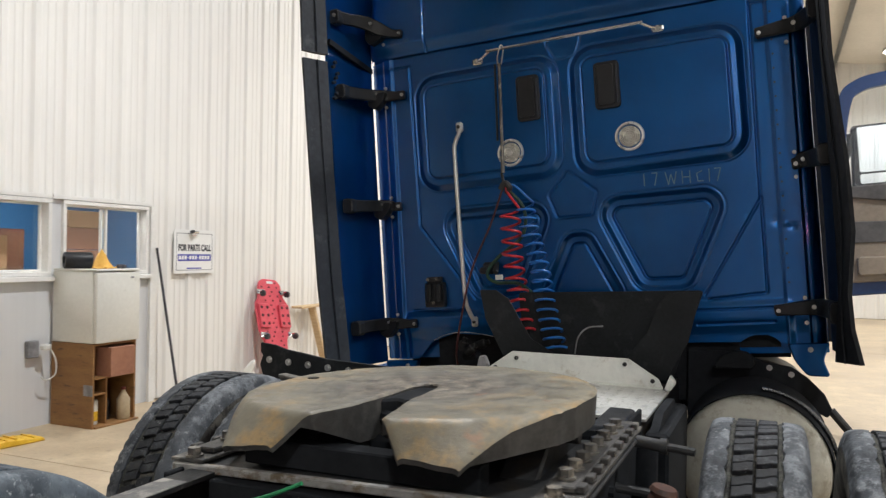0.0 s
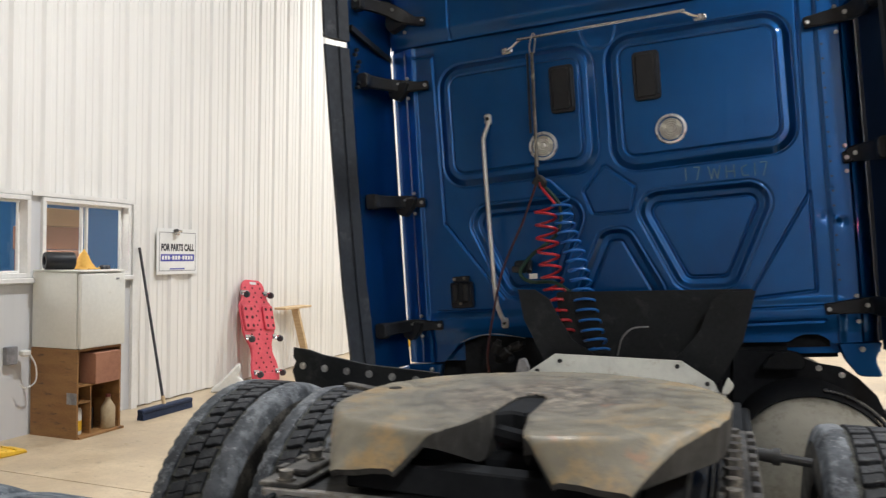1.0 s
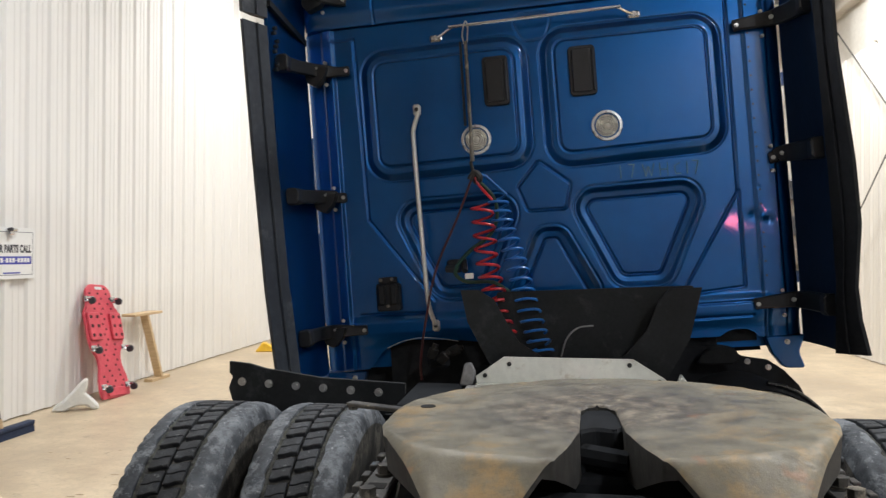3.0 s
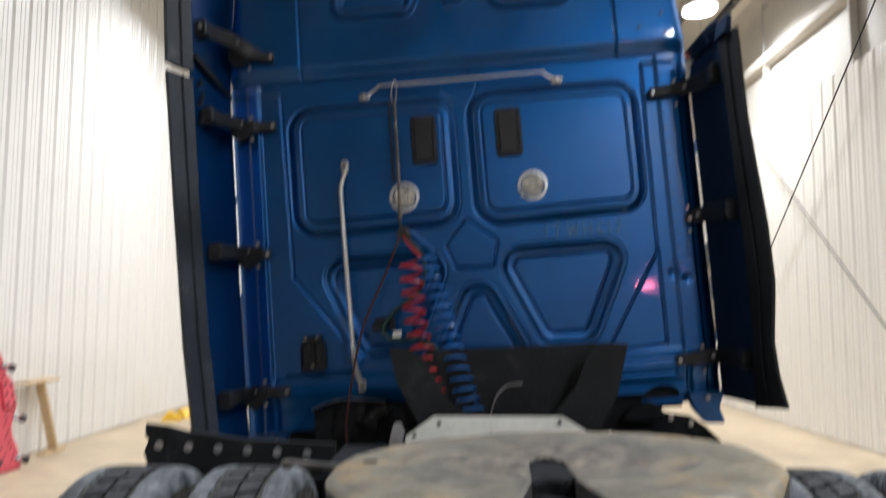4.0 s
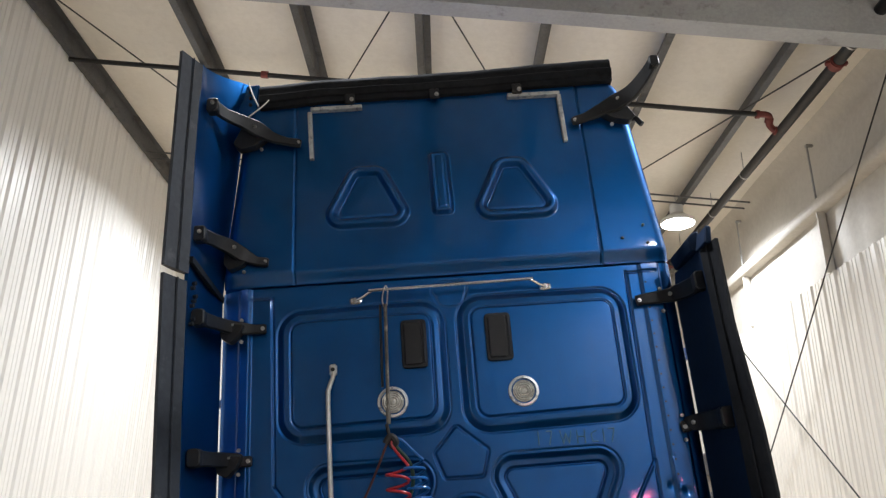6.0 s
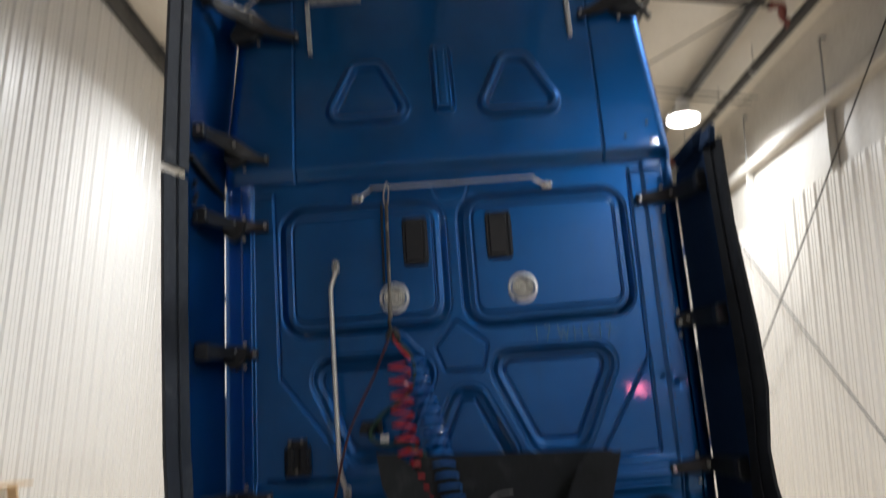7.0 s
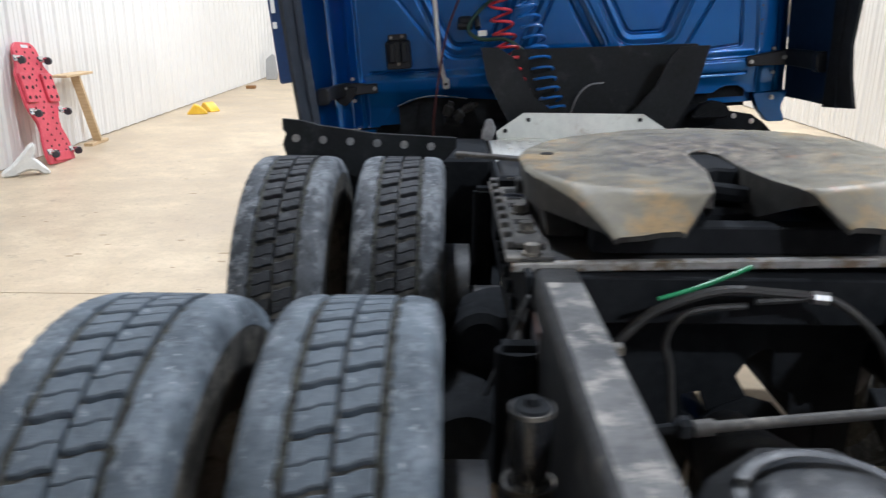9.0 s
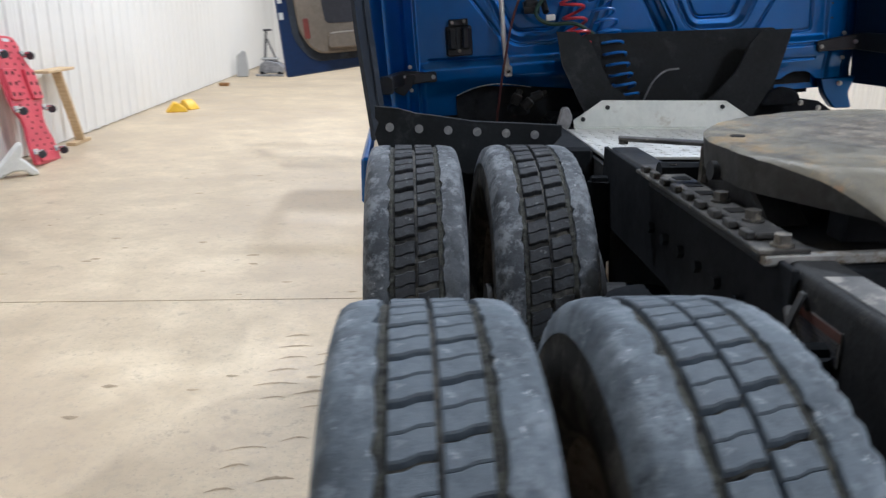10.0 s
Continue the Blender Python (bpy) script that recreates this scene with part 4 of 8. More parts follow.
# shell of the cab ahead of the back panels
outline = [(UC - 1.13, -0.03)] + [(UC - half_width(w), w) for w in np.linspace(0.2, 2.74, 26)] + [(UC, 2.80)]
outline += [(UC + half_width(w), w) for w in np.linspace(2.74, 0.2, 26)] + [(UC + 1.13, -0.03)]
bm = B()
prism(bm, outline, "y", 0.058, 1.95)
prism(bm, [(p[0] * 0.98, min(p[1], 2.2)) for p in outline], "y", 1.951, 3.9)
part("cab_shell", bm, M_BLUE, truck, "", CAB)
# black sheets close the shaded space under the back panel
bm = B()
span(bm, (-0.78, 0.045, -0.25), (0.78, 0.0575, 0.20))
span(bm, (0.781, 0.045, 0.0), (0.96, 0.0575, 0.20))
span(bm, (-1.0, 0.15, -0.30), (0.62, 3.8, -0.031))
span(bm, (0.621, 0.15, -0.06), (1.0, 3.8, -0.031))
part("cab_underside", bm, M_VOID, truck, "near-black floor of the cab, shade put in its colour", CAB)

# rivet rows on the right flange
bm = B()
rod(bm, (0, -0.0135, 0), (0, -0.0095, 0), 0.0055, 6)
RIVET = finish(bm)
RIVET.materials.append(M_BLACK_P)
for w in np.arange(0.30, 1.56, 0.066):
    for du in (0.0, 0.022):
        if int(w * 1000) % 3 or not du:
            part("rivet", RIVET, None, truck, "", CAB @ Matrix.Translation((1.012 + du, 0, w)))
for u, w in ((0.926, 1.788), (1.041, 1.852), (1.051, 1.755)):
    bolt(truck, (u, -0.035, w), (0, -1, 0), 0.006, CAB, "", M_BAR)

RAISED = CAB @ pose(0, -0.032, 0)
# vents
for u0, u1, w0, w1 in ((-0.224, -0.090, 1.188, 1.436), (0.183, 0.320, 1.196, 1.442)):
    bm = B()
    prism(bm, round_poly([(u0, w0), (u1, w0), (u1, w1), (u0, w1)], 0.025), "y", -0.004, 0.03, 0.004)
    vent = part("air_vent", bm, M_BLUE, truck, "black flap air vent in a blue frame", RAISED)
    bm = B()
    prism(bm, round_poly([(u0 + 0.006, w0 + 0.006), (u1 - 0.006, w0 + 0.006), (u1 - 0.006, w1 - 0.006), (u0 + 0.006, w1 - 0.006)], 0.022), "y", -0.022, -0.0045, 0.003)
    part("frame", bm, M_BLACK_P, vent, "black vent frame", RAISED)
    bm = B()
    prism(bm, round_poly([(u0 + 0.020, w0 + 0.020), (u1 - 0.030, w0 + 0.020), (u1 - 0.030, w1 - 0.020), (u0 + 0.020, w1 - 0.020)], 0.012), "y", -0.034, -0.0225, 0.004)
    part("flap", bm, M_BLACK_P, vent, "", RAISED)
    bm = B()
    box(bm, (u1 - 0.018, -0.026, (w0 + w1) / 2), (0.010, 0.008, w1 - w0 - 0.05), 0.003)
    part("flap_edge", bm, M_TRIM, vent, "", RAISED)

# round work lamps
for u, w in ((-0.272, 1.042), (0.345, 1.052)):
    tm = RAISED @ pose(u, 0.012, w, 0, 0, -90)
    bm = B()
    lathe(bm, [(-0.004, 0.073), (0.018, 0.073), (0.026, 0.070), (0.027, 0.060), (0.020, 0.058), (-0.004, 0.058)], 36, IDENT, True)
    wl = part("work_lamp", bm, M_LAMP_R, truck, "round clear work lamp in a pale ring", tm)
    bm = B()
    lathe(bm, [(-0.002, 0.0525), (0.020, 0.0525), (0.023, 0.050), (0.021, 0.046), (0.025, 0.042), (0.022, 0.037), (0.026, 0.032), (0.023, 0.027), (0.027, 0.022), (0.024, 0.017), (0.028, 0.010), (0.028, 0.003)], 36)
    part("lens", bm, M_LAMP_G, wl, "ribbed clear lens", tm)
    for k in range(3):
        a = math.radians(90 + 120 * k)
        bm = B()
        rod(bm, (0.028, 0.0625 * math.cos(a), 0.0625 * math.sin(a)), (0.034, 0.0625 * math.cos(a), 0.0625 * math.sin(a)), 0.005, 8)
        part("screw", bm, M_BOLT, wl, "", tm)

# hanging bar and grab handle
bar = [(-0.435, -0.02, 1.556), (-0.40, -0.035, 1.566), (-0.35, -0.060, 1.586), (-0.30, -0.062, 1.588), (0.38, -0.062, 1.594), (0.43, -0.060, 1.592), (0.475, -0.035, 1.574), (0.508, -0.02, 1.566)]
bm = B()
tube(bm, smooth_line(bar, 5), 0.0082, 10)
hb = part("hose_bar", bm, M_CHROME, truck, "chromed bar that carries the hoses", CAB)
for u, w in ((-0.435, 1.556), (0.508, 1.566)):
    bm = B()
    box(bm, (u, -0.012, w), (0.062, 0.022, 0.034), 0.008)
    part("foot", bm, M_CHROME, hb, "", CAB)
    bolt(hb, (u, -0.024, w), (0, -1, 0), 0.009, CAB)
grab = [(-0.545, -0.055, 1.20), (-0.548, -0.065, 1.17), (-0.562, -0.085, 1.12), (-0.568, -0.088, 1.05), (-0.562, -0.088, 0.60), (-0.555, -0.085, 0.30), (-0.545, -0.06, 0.22), (-0.535, -0.03, 0.172)]
bm = B()
tube(bm, smooth_line(grab, 6), 0.0115, 12)
gh = part("grab_handle", bm, M_ALU, truck, "long bent aluminium grab handle", CAB)
for u, w, v in ((-0.547, 1.21, -0.030), (-0.533, 0.165, 0.0)):
    bm = B()
    box(bm, (u, v - 0.017, w), (0.036, 0.034, 0.055), 0.008)
    part("foot", bm, M_ALU, gh, "", CAB)
    bolt(gh, (u, v - 0.035, w), (0, -1, 0), 0.007, CAB, "", M_FRAME)

# hose support rod and its hook
bm = B()
tube(bm, [(-0.284, -0.105, 1.50), (-0.290, -0.125, 0.95)], 0.0085, 10)
tube(bm, [(-0.290, -0.124, 1.0), (-0.291, -0.126, 0.93)], 0.0105, 10)
hr = part("hose_spring", bm, M_BAR, truck, "slim grey tension spring hanging from the bar", CAB)
bm = B()
tube(bm, smooth_line([(-0.292, -0.10, 1.49), (-0.298, -0.085, 1.54), (-0.282, -0.072, 1.604), (-0.272, -0.060, 1.585), (-0.277, -0.09, 1.50)], 6), 0.0035, 6)
part("hook", bm, M_BOLT, hr, "bent wire hook", CAB)
bm = B()
tube(bm, [(-0.309, -0.10, 1.50), (-0.312, -0.118, 1.10)], 0.006, 6)
part("strap", bm, M_BLACK_P, hr, "", CAB)

# coiled air hoses
def coil(path, radius, turns, wire, lead=0.0):
    line = smooth_line(path, 24)
    pts, n = [], len(line) - 1
    steps = turns * 14
    fr = frames_along(line)
    for k in range(steps + 1):
        f = k / steps * n
        i = min(int(f), n - 1)
        t = f - i
        p = fr[i][0].lerp(fr[i + 1][0], t)
        s, u = fr[i][1], fr[i][2]
        a = 2 * math.pi * turns * k / steps
        r = radius(k / steps) if callable(radius) else radius
        pts.append(p + (s * math.cos(a) + u * math.sin(a)) * r)
    return pts


bm = B()
red = coil([(-0.262, -0.14, 0.74), (-0.258, -0.15, 0.60), (-0.255, -0.15, 0.46), (-0.235, -0.17, 0.33), (-0.205, -0.19, 0.22), (-0.175, -0.215, 0.12)],
           lambda t: 0.050 if t < 0.72 else 0.032, 11, 0.007)
tube(bm, smooth_line([(-0.285, -0.12, 0.87), (-0.272, -0.12, 0.82)] + [red[0]], 5)[:-1] + red, 0.0068, 7)
part("red_hose", bm, M_HOSE_R, truck, "coiled red air hose", CAB)
bm = B()
blue = coil([(-0.190, -0.11, 0.76), (-0.168, -0.12, 0.62), (-0.128, -0.14, 0.47), (-0.098, -0.18, 0.32), (-0.066, -0.22, 0.17), (-0.030, -0.25, 0.03)],
            lambda t: 0.044 + 0.006 * t, 16, 0.007)
tube(bm, smooth_line([(-0.283, -0.12, 0.86), (-0.24, -0.11, 0.86), (-0.19, -0.10, 0.81)] + [blue[0]], 5)[:-1] + blue, 0.0062, 7)
part("blue_hose", bm, M_HOSE_B, truck, "coiled blue air hose", CAB)
bm = B()
tube(bm, smooth_line([(-0.30, -0.12, 0.85), (-0.38, -0.10, 0.68), (-0.50, -0.11, 0.44), (-0.565, -0.13, 0.20), (-0.60, -0.14, 0.02), (-0.61, -0.10, -0.08)], 8), 0.0055, 7)
part("red_hose", bm, surface("dark_red_hose", (0.040, 0.005, 0.006), (0.075, 0.009, 0.010), 0.45), truck, "thin dark red supply hose", CAB)
bm = B()
tube(bm, smooth_line([(-0.29, -0.11, 0.86), (-0.20, -0.10, 0.74), (-0.22, -0.09, 0.60), (-0.35, -0.10, 0.50), (-0.41, -0.12, 0.42), (-0.36, -0.14, 0.37), (-0.24, -0.15, 0.36), (-0.16, -0.17, 0.31)], 8), 0.009, 7)
part("cable", bm, M_CORD_G, truck, "dark green electric cable", CAB)
bm = B()
tube(bm, smooth_line([(-0.31, -0.12, 0.845), (-0.285, -0.125, 0.875), (-0.262, -0.12, 0.85), (-0.285, -0.10, 0.83)], 5), 0.016, 8)
tube(bm, smooth_line([(-0.30, -0.12, 0.93), (-0.288, -0.125, 0.86)], 3), 0.008, 6)
part("clamp", bm, M_HOSE_K, truck, "black hose clamp", CAB)
bm = B()
box(bm, (-0.42, -0.045, 0.455), (0.07, 0.05, 0.045), 0.012)
rod(bm, (-0.455, -0.08, 0.435), (-0.39, -0.10, 0.43), 0.018, 10)
rod(bm, (-0.37, -0.08, 0.47), (-0.365, -0.12, 0.42), 0.015, 10)
plug = part("plug_holder", bm, M_BLACK_P, truck, "black plug holder with stowed couplings", CAB)
bm = B()
box(bm, (-0.345, -0.125, 0.395), (0.040, 0.010, 0.026), 0.002)
part("tag", bm, M_WHITE, plug, "small white tag", CAB)

# hinge block and foot brackets
bm = B()
prism(bm, round_poly([(-0.815, 0.25), (-0.695, 0.25), (-0.695, 0.385), (-0.815, 0.385)], 0.015), "y", -0.035, 0.002, 0.006)
for du in (-0.785, -0.725):
    box(bm, (du, -0.045, 0.33), (0.035, 0.03, 0.10), 0.008)
box(bm, (-0.755, -0.02, 0.40), (0.09, 0.02, 0.03), 0.004)
hinge = part("bracket_block", bm, M_BLACK_P, truck, "black bracket block bolted on the back panel", CAB)
for u, w in ((-0.785, 0.402), (-0.73, 0.405), (-0.757, 0.275)):
    bolt(hinge, (u, -0.05, w), (0, -1, 0), 0.006, CAB, "", M_RIM)

# chalk marks
h = 0.062
strokes = [((0.0, 0.0), (0.0, 1.0)), ((0.42, 1.0), (0.72, 1.0)), ((0.72, 1.0), (0.55, 0.0)), ((1.15, 1.0), (1.3, 0.0)), ((1.3, 0.0), (1.45, 0.8)), ((1.45, 0.8), (1.6, 0.0)),
           ((1.6, 0.0), (1.75, 1.0)), ((2.05, 1.0), (2.05, 0.0)), ((2.05, 0.5), (2.45, 0.5)), ((2.45, 1.0), (2.45, 0.0)), ((3.1, 0.9), (2.8, 0.7)), ((2.8, 0.7), (2.85, 0.1)),
           ((2.85, 0.1), (3.15, 0.1)), ((3.45, 1.0), (3.45, 0.0)), ((3.72, 1.0), (4.05, 1.0)), ((4.05, 1.0), (3.85, 0.0))]
for (a, b), (c, d) in strokes:
    bm = B()
    rod(bm, (0.395 + a * 0.088, -0.0008, 0.802 + b * h - 0.002 * a), (0.395 + c * 0.088, -0.0008, 0.802 + d * h - 0.002 * c), 0.0026, 5)
    part("chalk_stroke", bm, M_CHALK, truck, "faint chalk stroke of a hand-written code", CAB)

# strips of tape where something has been removed
for a, b in (((-0.644, 2.647), (-0.367, 2.647)), ((-0.650, 2.63), (-0.640, 2.345)), ((0.426, 2.659), (0.712, 2.657)), ((0.706, 2.645), (0.710, 2.36))):
    bm = B()
    du, dw = b[0] - a[0], b[1] - a[1]
    ln = math.hypot(du, dw)
    nx, nz = -dw / ln * 0.011, du / ln * 0.011
    prism(bm, [(a[0] + nx, a[1] + nz), (b[0] + nx, b[1] + nz), (b[0] - nx, b[1] - nz), (a[0] - nx, a[1] - nz)], "y", -0.042, 0.01, 0.002)
    part("tape_strip", bm, M_TAPE, truck, "dull silver strip", CAB)

# roof-edge rubber lip
bm = B()
lip = [(0.03, 2.685), (-0.038, 2.690), (-0.043, 2.715), (-0.055, 2.720), (-0.062, 2.755), (-0.050, 2.765), (-0.052, 2.800), (-0.038, 2.825), (0.02, 2.832), (0.05, 2.80)]
rows = []
for k in range(41):
    u = -0.92 + 1.93 * k / 40
    dw = 0.026 * step(np.array([u]), 0.0, 1.0)[0] - 0.018 * step(np.array([-u]), 0.55, 0.92)[0] + 0.004 * noise.noise((u * 6, 0, 0))
    rows.append([bm.verts.new((u, v, w + dw)) for v, w in lip])
for r0, r1 in zip(rows, rows[1:]):
    for k in range(len(lip)):
        bm.faces.new((r0[k], r0[(k + 1) % len(lip)], r1[(k + 1) % len(lip)], r1[k]))
bm.faces.new(rows[0])
bm.faces.new(rows[-1][::-1])
lipob = part("roof_lip", bm, M_LIP, truck, "black rubber lip along the rear roof edge", CAB, 0.9)
for u in (-0.43, 0.03, 0.48):
    bm = B()
    box(bm, (u, -0.046, 2.692), (0.055, 0.02, 0.06), 0.006)
    part("clip", bm, M_BLACK_P, lipob, "", CAB)
    bolt(lipob, (u + 0.012, -0.058, 2.682), (0, -1, 0), 0.009, CAB)
bm = B()
tube(bm, smooth_line([(-0.86, -0.05, 2.72), (-0.90, -0.07, 2.66), (-0.98, -0.06, 2.60), (-1.0, -0.05, 2.55)], 6), 0.004, 6)
tube(bm, smooth_line([(-0.98, -0.05, 2.83), (-0.95, -0.055, 2.74), (-0.92, -0.06, 2.67)], 5), 0.004, 6)
part("white_wire", bm, M_WHITE, truck, "loose white wires at the roof corner", CAB)
bm = B()
prism(bm, round_poly([(-1.04, 2.62), (-0.94, 2.66), (-0.92, 2.83), (-1.03, 2.82)], 0.02), "y", -0.03, 0.03, 0.005)
corner = part("corner_plate", bm, M_BLUE, truck, "", CAB)
for w in (2.70, 2.74, 2.78):
    bolt(corner, (-0.97, -0.032, w), (0, -1, 0), 0.007, CAB, "", M_BLACK_P)

# side fairings with rubber edge trim
def fairing(side, lines, trims, label, top=None):
    """Stations up the height: w and the sheet's across and along positions at the front and the rear edge; top: heights along the last row."""
    bm = B()
    th = 0.016
    rows = []
    for j, (w, u0, u1, v0, v1) in enumerate(lines):
        inner, outer = [], []
        for k in range(9):
            t = k / 8
            bow = 0.020 * math.sin(math.pi * t) * side
            h = w if top is None or j < len(lines) - 1 else top[k]
            a, b = u0 + (u1 - u0) * (1 - (1 - t) ** 1.5) + bow * 0.4, v0 + (v1 - v0) * t
            inner.append(bm.verts.new((a, b, h)))
            outer.insert(0, bm.verts.new((a + side * th, b, h)))
        rows.append(inner + outer)
    for r0, r1 in zip(rows, rows[1:]):
        for k in range(len(r0)):
            bm.faces.new((r0[k], r0[(k + 1) % len(r0)], r1[(k + 1) % len(r0)], r1[k]))
    bm.faces.new(rows[0])
    bm.faces.new(rows[-1][::-1])
    # the right side's shade is put into darker blue and blacker trim
    f = part("side_fairing", bm, M_BLUE if side < 0 else M_BLUE_SHADED, truck, label, CAB, smooth=0.9)
    for run in trims:
        bm = B()
        rows = []
        for w, u0, v0, u1, v1 in run:
            um, vm = (u0 + u1) / 2 + side * 0.006, (v0 + v1) / 2
            sec = [(u0, v0), (um - side * 0.004, vm), (u1, v1), (u1 + side * 0.016, v1 + 0.006), (um + side * 0.022, vm + 0.01), (u0 + side * 0.024, v0 + 0.012)]
            rows.append([bm.verts.new((a, b, w)) for a, b in sec])
        for r0, r1 in zip(rows, rows[1:]):
            for k in range(6):
                bm.faces.new((r0[k], r0[(k + 1) % 6], r1[(k + 1) % 6], r1[k]))
        bm.faces.new(rows[0])
        bm.faces.new(rows[-1][::-1])
        part("edge_trim", bm, M_TRIM if side < 0 else M_LIP, f, "dark rubber edge trim", CAB, smooth=0.9)
        bm = B()
        tube(bm, [(u0 + (u1 - u0) * 0.45 - side * 0.004, v0 + (v1 - v0) * 0.45 - 0.004, w) for w, u0, v0, u1, v1 in run], 0.004, 5)
        part("bead", bm, M_TRIM if side < 0 else M_LIP, f, "", CAB)
    return f


# the left one reaches the roof, in two lengths with a gap in the trim
fl = fairing(-1, [(-0.045, -1.090, -1.122, 0.024, -0.36), (0.12, -1.096, -1.128, 0.022, -0.36), (0.6, -1.100, -1.14, 0.022, -0.36), (1.2, -1.100, -1.15, 0.022, -0.36), (1.62, -1.100, -1.155, 0.022, -0.36),
                  (1.9, -1.090, -1.150, 0.050, -0.36), (2.2, -1.062, -1.145, 0.062, -0.37), (2.5, -1.036, -1.138, 0.060, -0.37), (2.64, -1.006, -1.134, 0.060, -0.37),
                  (2.74, -0.955, -1.132, 0.05, -0.37), (2.83, -0.945, -1.130, 0.03, -0.37)],
             [[(-0.035, -1.112, -0.355, -1.162, -0.50), (0.4, -1.135, -0.355, -1.19, -0.50), (1.0, -1.15, -0.355, -1.205, -0.50), (1.595, -1.155, -0.355, -1.215, -0.50)],
              [(1.632, -1.152, -0.36, -1.215, -0.50), (2.1, -1.148, -0.365, -1.205, -0.50), (2.5, -1.138, -0.365, -1.195, -0.50), (2.70, -1.130, -0.37, -1.19, -0.50), (2.738, -1.130, -0.37, -1.19, -0.50)]],
             "tall blue side fairing with a split rubber edge", [2.835, 2.832, 2.822, 2.806, 2.790, 2.776, 2.763, 2.750, 2.740])
bm = B()
flatbar(bm, [(-1.105, 0.03, 1.615), (-1.145, -0.36, 1.70)], 0.03, 0.02)
part("stay", bm, M_BLACK_P, fl, "black seam strip between the fairing lengths", CAB)
bm = B()
for k in range(8):
    a, b = -0.335 + 0.02 * (k % 3) + 0.01 * noise.noise((k, 0, 0)), 1.40 + 0.028 * k
    rod(bm, (-1.146, a, b), (-1.128, a - 0.004, b), 0.010, 7)
part("foam_scraps", bm, M_BLACK_P, fl, "torn scraps of black foam", CAB)
fr = fairing(1, [(-0.02, 1.172, 1.19, 0.07, -0.36), (0.6, 1.180, 1.20, 0.07, -0.36), (1.2, 1.178, 1.195, 0.07, -0.36), (1.50, 1.177, 1.19, 0.07, -0.36), (1.60, 1.176, 1.19, 0.02, -0.36)],
             [[(-0.02, 1.155, -0.38, 1.235, -0.50), (0.12, 1.17, -0.37, 1.212, -0.50), (0.25, 1.185, -0.36, 1.21, -0.49), (0.5, 1.19, -0.36, 1.238, -0.50), (0.75, 1.19, -0.36, 1.235, -0.50), (1.2, 1.185, -0.36, 1.205, -0.50), (1.585, 1.18, -0.36, 1.205, -0.50)]],
             "short blue side fairing with a wavy black rubber edge")
# strip added to block the bright wall behind the fairing gap
bm = B()
span(bm, (1.161, 0.24, 0.0), (1.212, 0.30, 1.62), 0.004)
part("gap_strip", bm, M_LIP, truck, "black strip added to close the gap beside the cab", CAB)
bm = B()
prism(bm, [(1.165, 1.60), (1.20, 1.60), (1.215, 1.70), (1.18, 1.69), (1.15, 1.66)], "y", -0.30, -0.02, 0.006)
prism(bm, [(1.17, 1.58), (1.205, 1.58), (1.215, 1.66), (1.19, 1.665)], "y", -0.46, -0.33, 0.006)
part("torn_cap", bm, M_BLUE_SHADED, fr, "broken upper edge of the short fairing", CAB)


def arm(points, talls, bolts, label, thick=0.024, gusset=None):
    """A cast black arm between the cab and a fairing: a ribbed bar that swells at its outer knob, with a gusset on the cab."""
    bm = B()
    line = smooth_line(points, 6)
    n = len(line)

    def sec(i):
        k = i / (n - 1) * (len(talls) - 1)
        j = min(int(k), len(talls) - 2)
        h = (talls[j] + (talls[j + 1] - talls[j]) * (k - j)) / 2 * (0.78 if i in (0, n - 1) else 1.0)
        t = thick / 2
        return [(-t * 0.5, -h), (t * 0.5, -h), (t, -h + 0.006), (t, h - 0.006), (t * 0.5, h), (-t * 0.5, h), (-t, h - 0.006), (-t, -h + 0.006)]
    sweep(bm, line, sec)
    a = part("arm", bm, M_BLACK_P, truck, label, CAB)
    end, before = line[-1], line[-3]
    d = (end - before).normalized()
    bm = B()
    tall = talls[-1]
    prism(bm, round_poly([(end.x - tall * 0.42, end.z - tall * 0.55), (end.x + tall * 0.42, end.z - tall * 0.55), (end.x + tall * 0.42, end.z + tall * 0.55), (end.x - tall * 0.42, end.z + tall * 0.55)], 0.02), "y", end.y - 0.012, end.y + 0.045, 0.006)
    part("knob", bm, M_BLACK_P, a, "", CAB)
    if gusset:
        bm = B()
        prism(bm, round_poly(gusset, 0.012, 3), "y", -0.085, -0.026, 0.003)
        part("gusset", bm, M_BLACK_P, a, "", CAB)
    for p in bolts:
        bolt(a, p, (0, -1, 0), 0.0075, CAB)
    return a


LBL = "black stay arm bolted between cab and fairing"
for w, u, uo in ((1.44, -0.872, -1.120), (0.82, -0.930, -1.112), (0.165, -0.872, -1.100)):
    arm([(u, -0.024, w), (u - 0.05, -0.030, w), (-0.985, -0.045, w + 0.004), (-1.035, -0.085, w + 0.006), (-1.08, -0.18, w + 0.004), (uo, -0.30, w)], [0.050, 0.046, 0.062, 0.066, 0.064, 0.072],
        [(u - 0.014, -0.038, w), (-1.020, -0.078, w + 0.014)], LBL, 0.024, [(-0.965, w + 0.02), (-1.085, w + 0.02), (-1.075, w - 0.05), (-1.03, w - 0.075), (-0.985, w - 0.03)])
    for dw in (-0.055, 0.052):
        bolt(truck, (-0.992, -0.022, w + dw), (0, -1, 0), 0.0068, CAB)
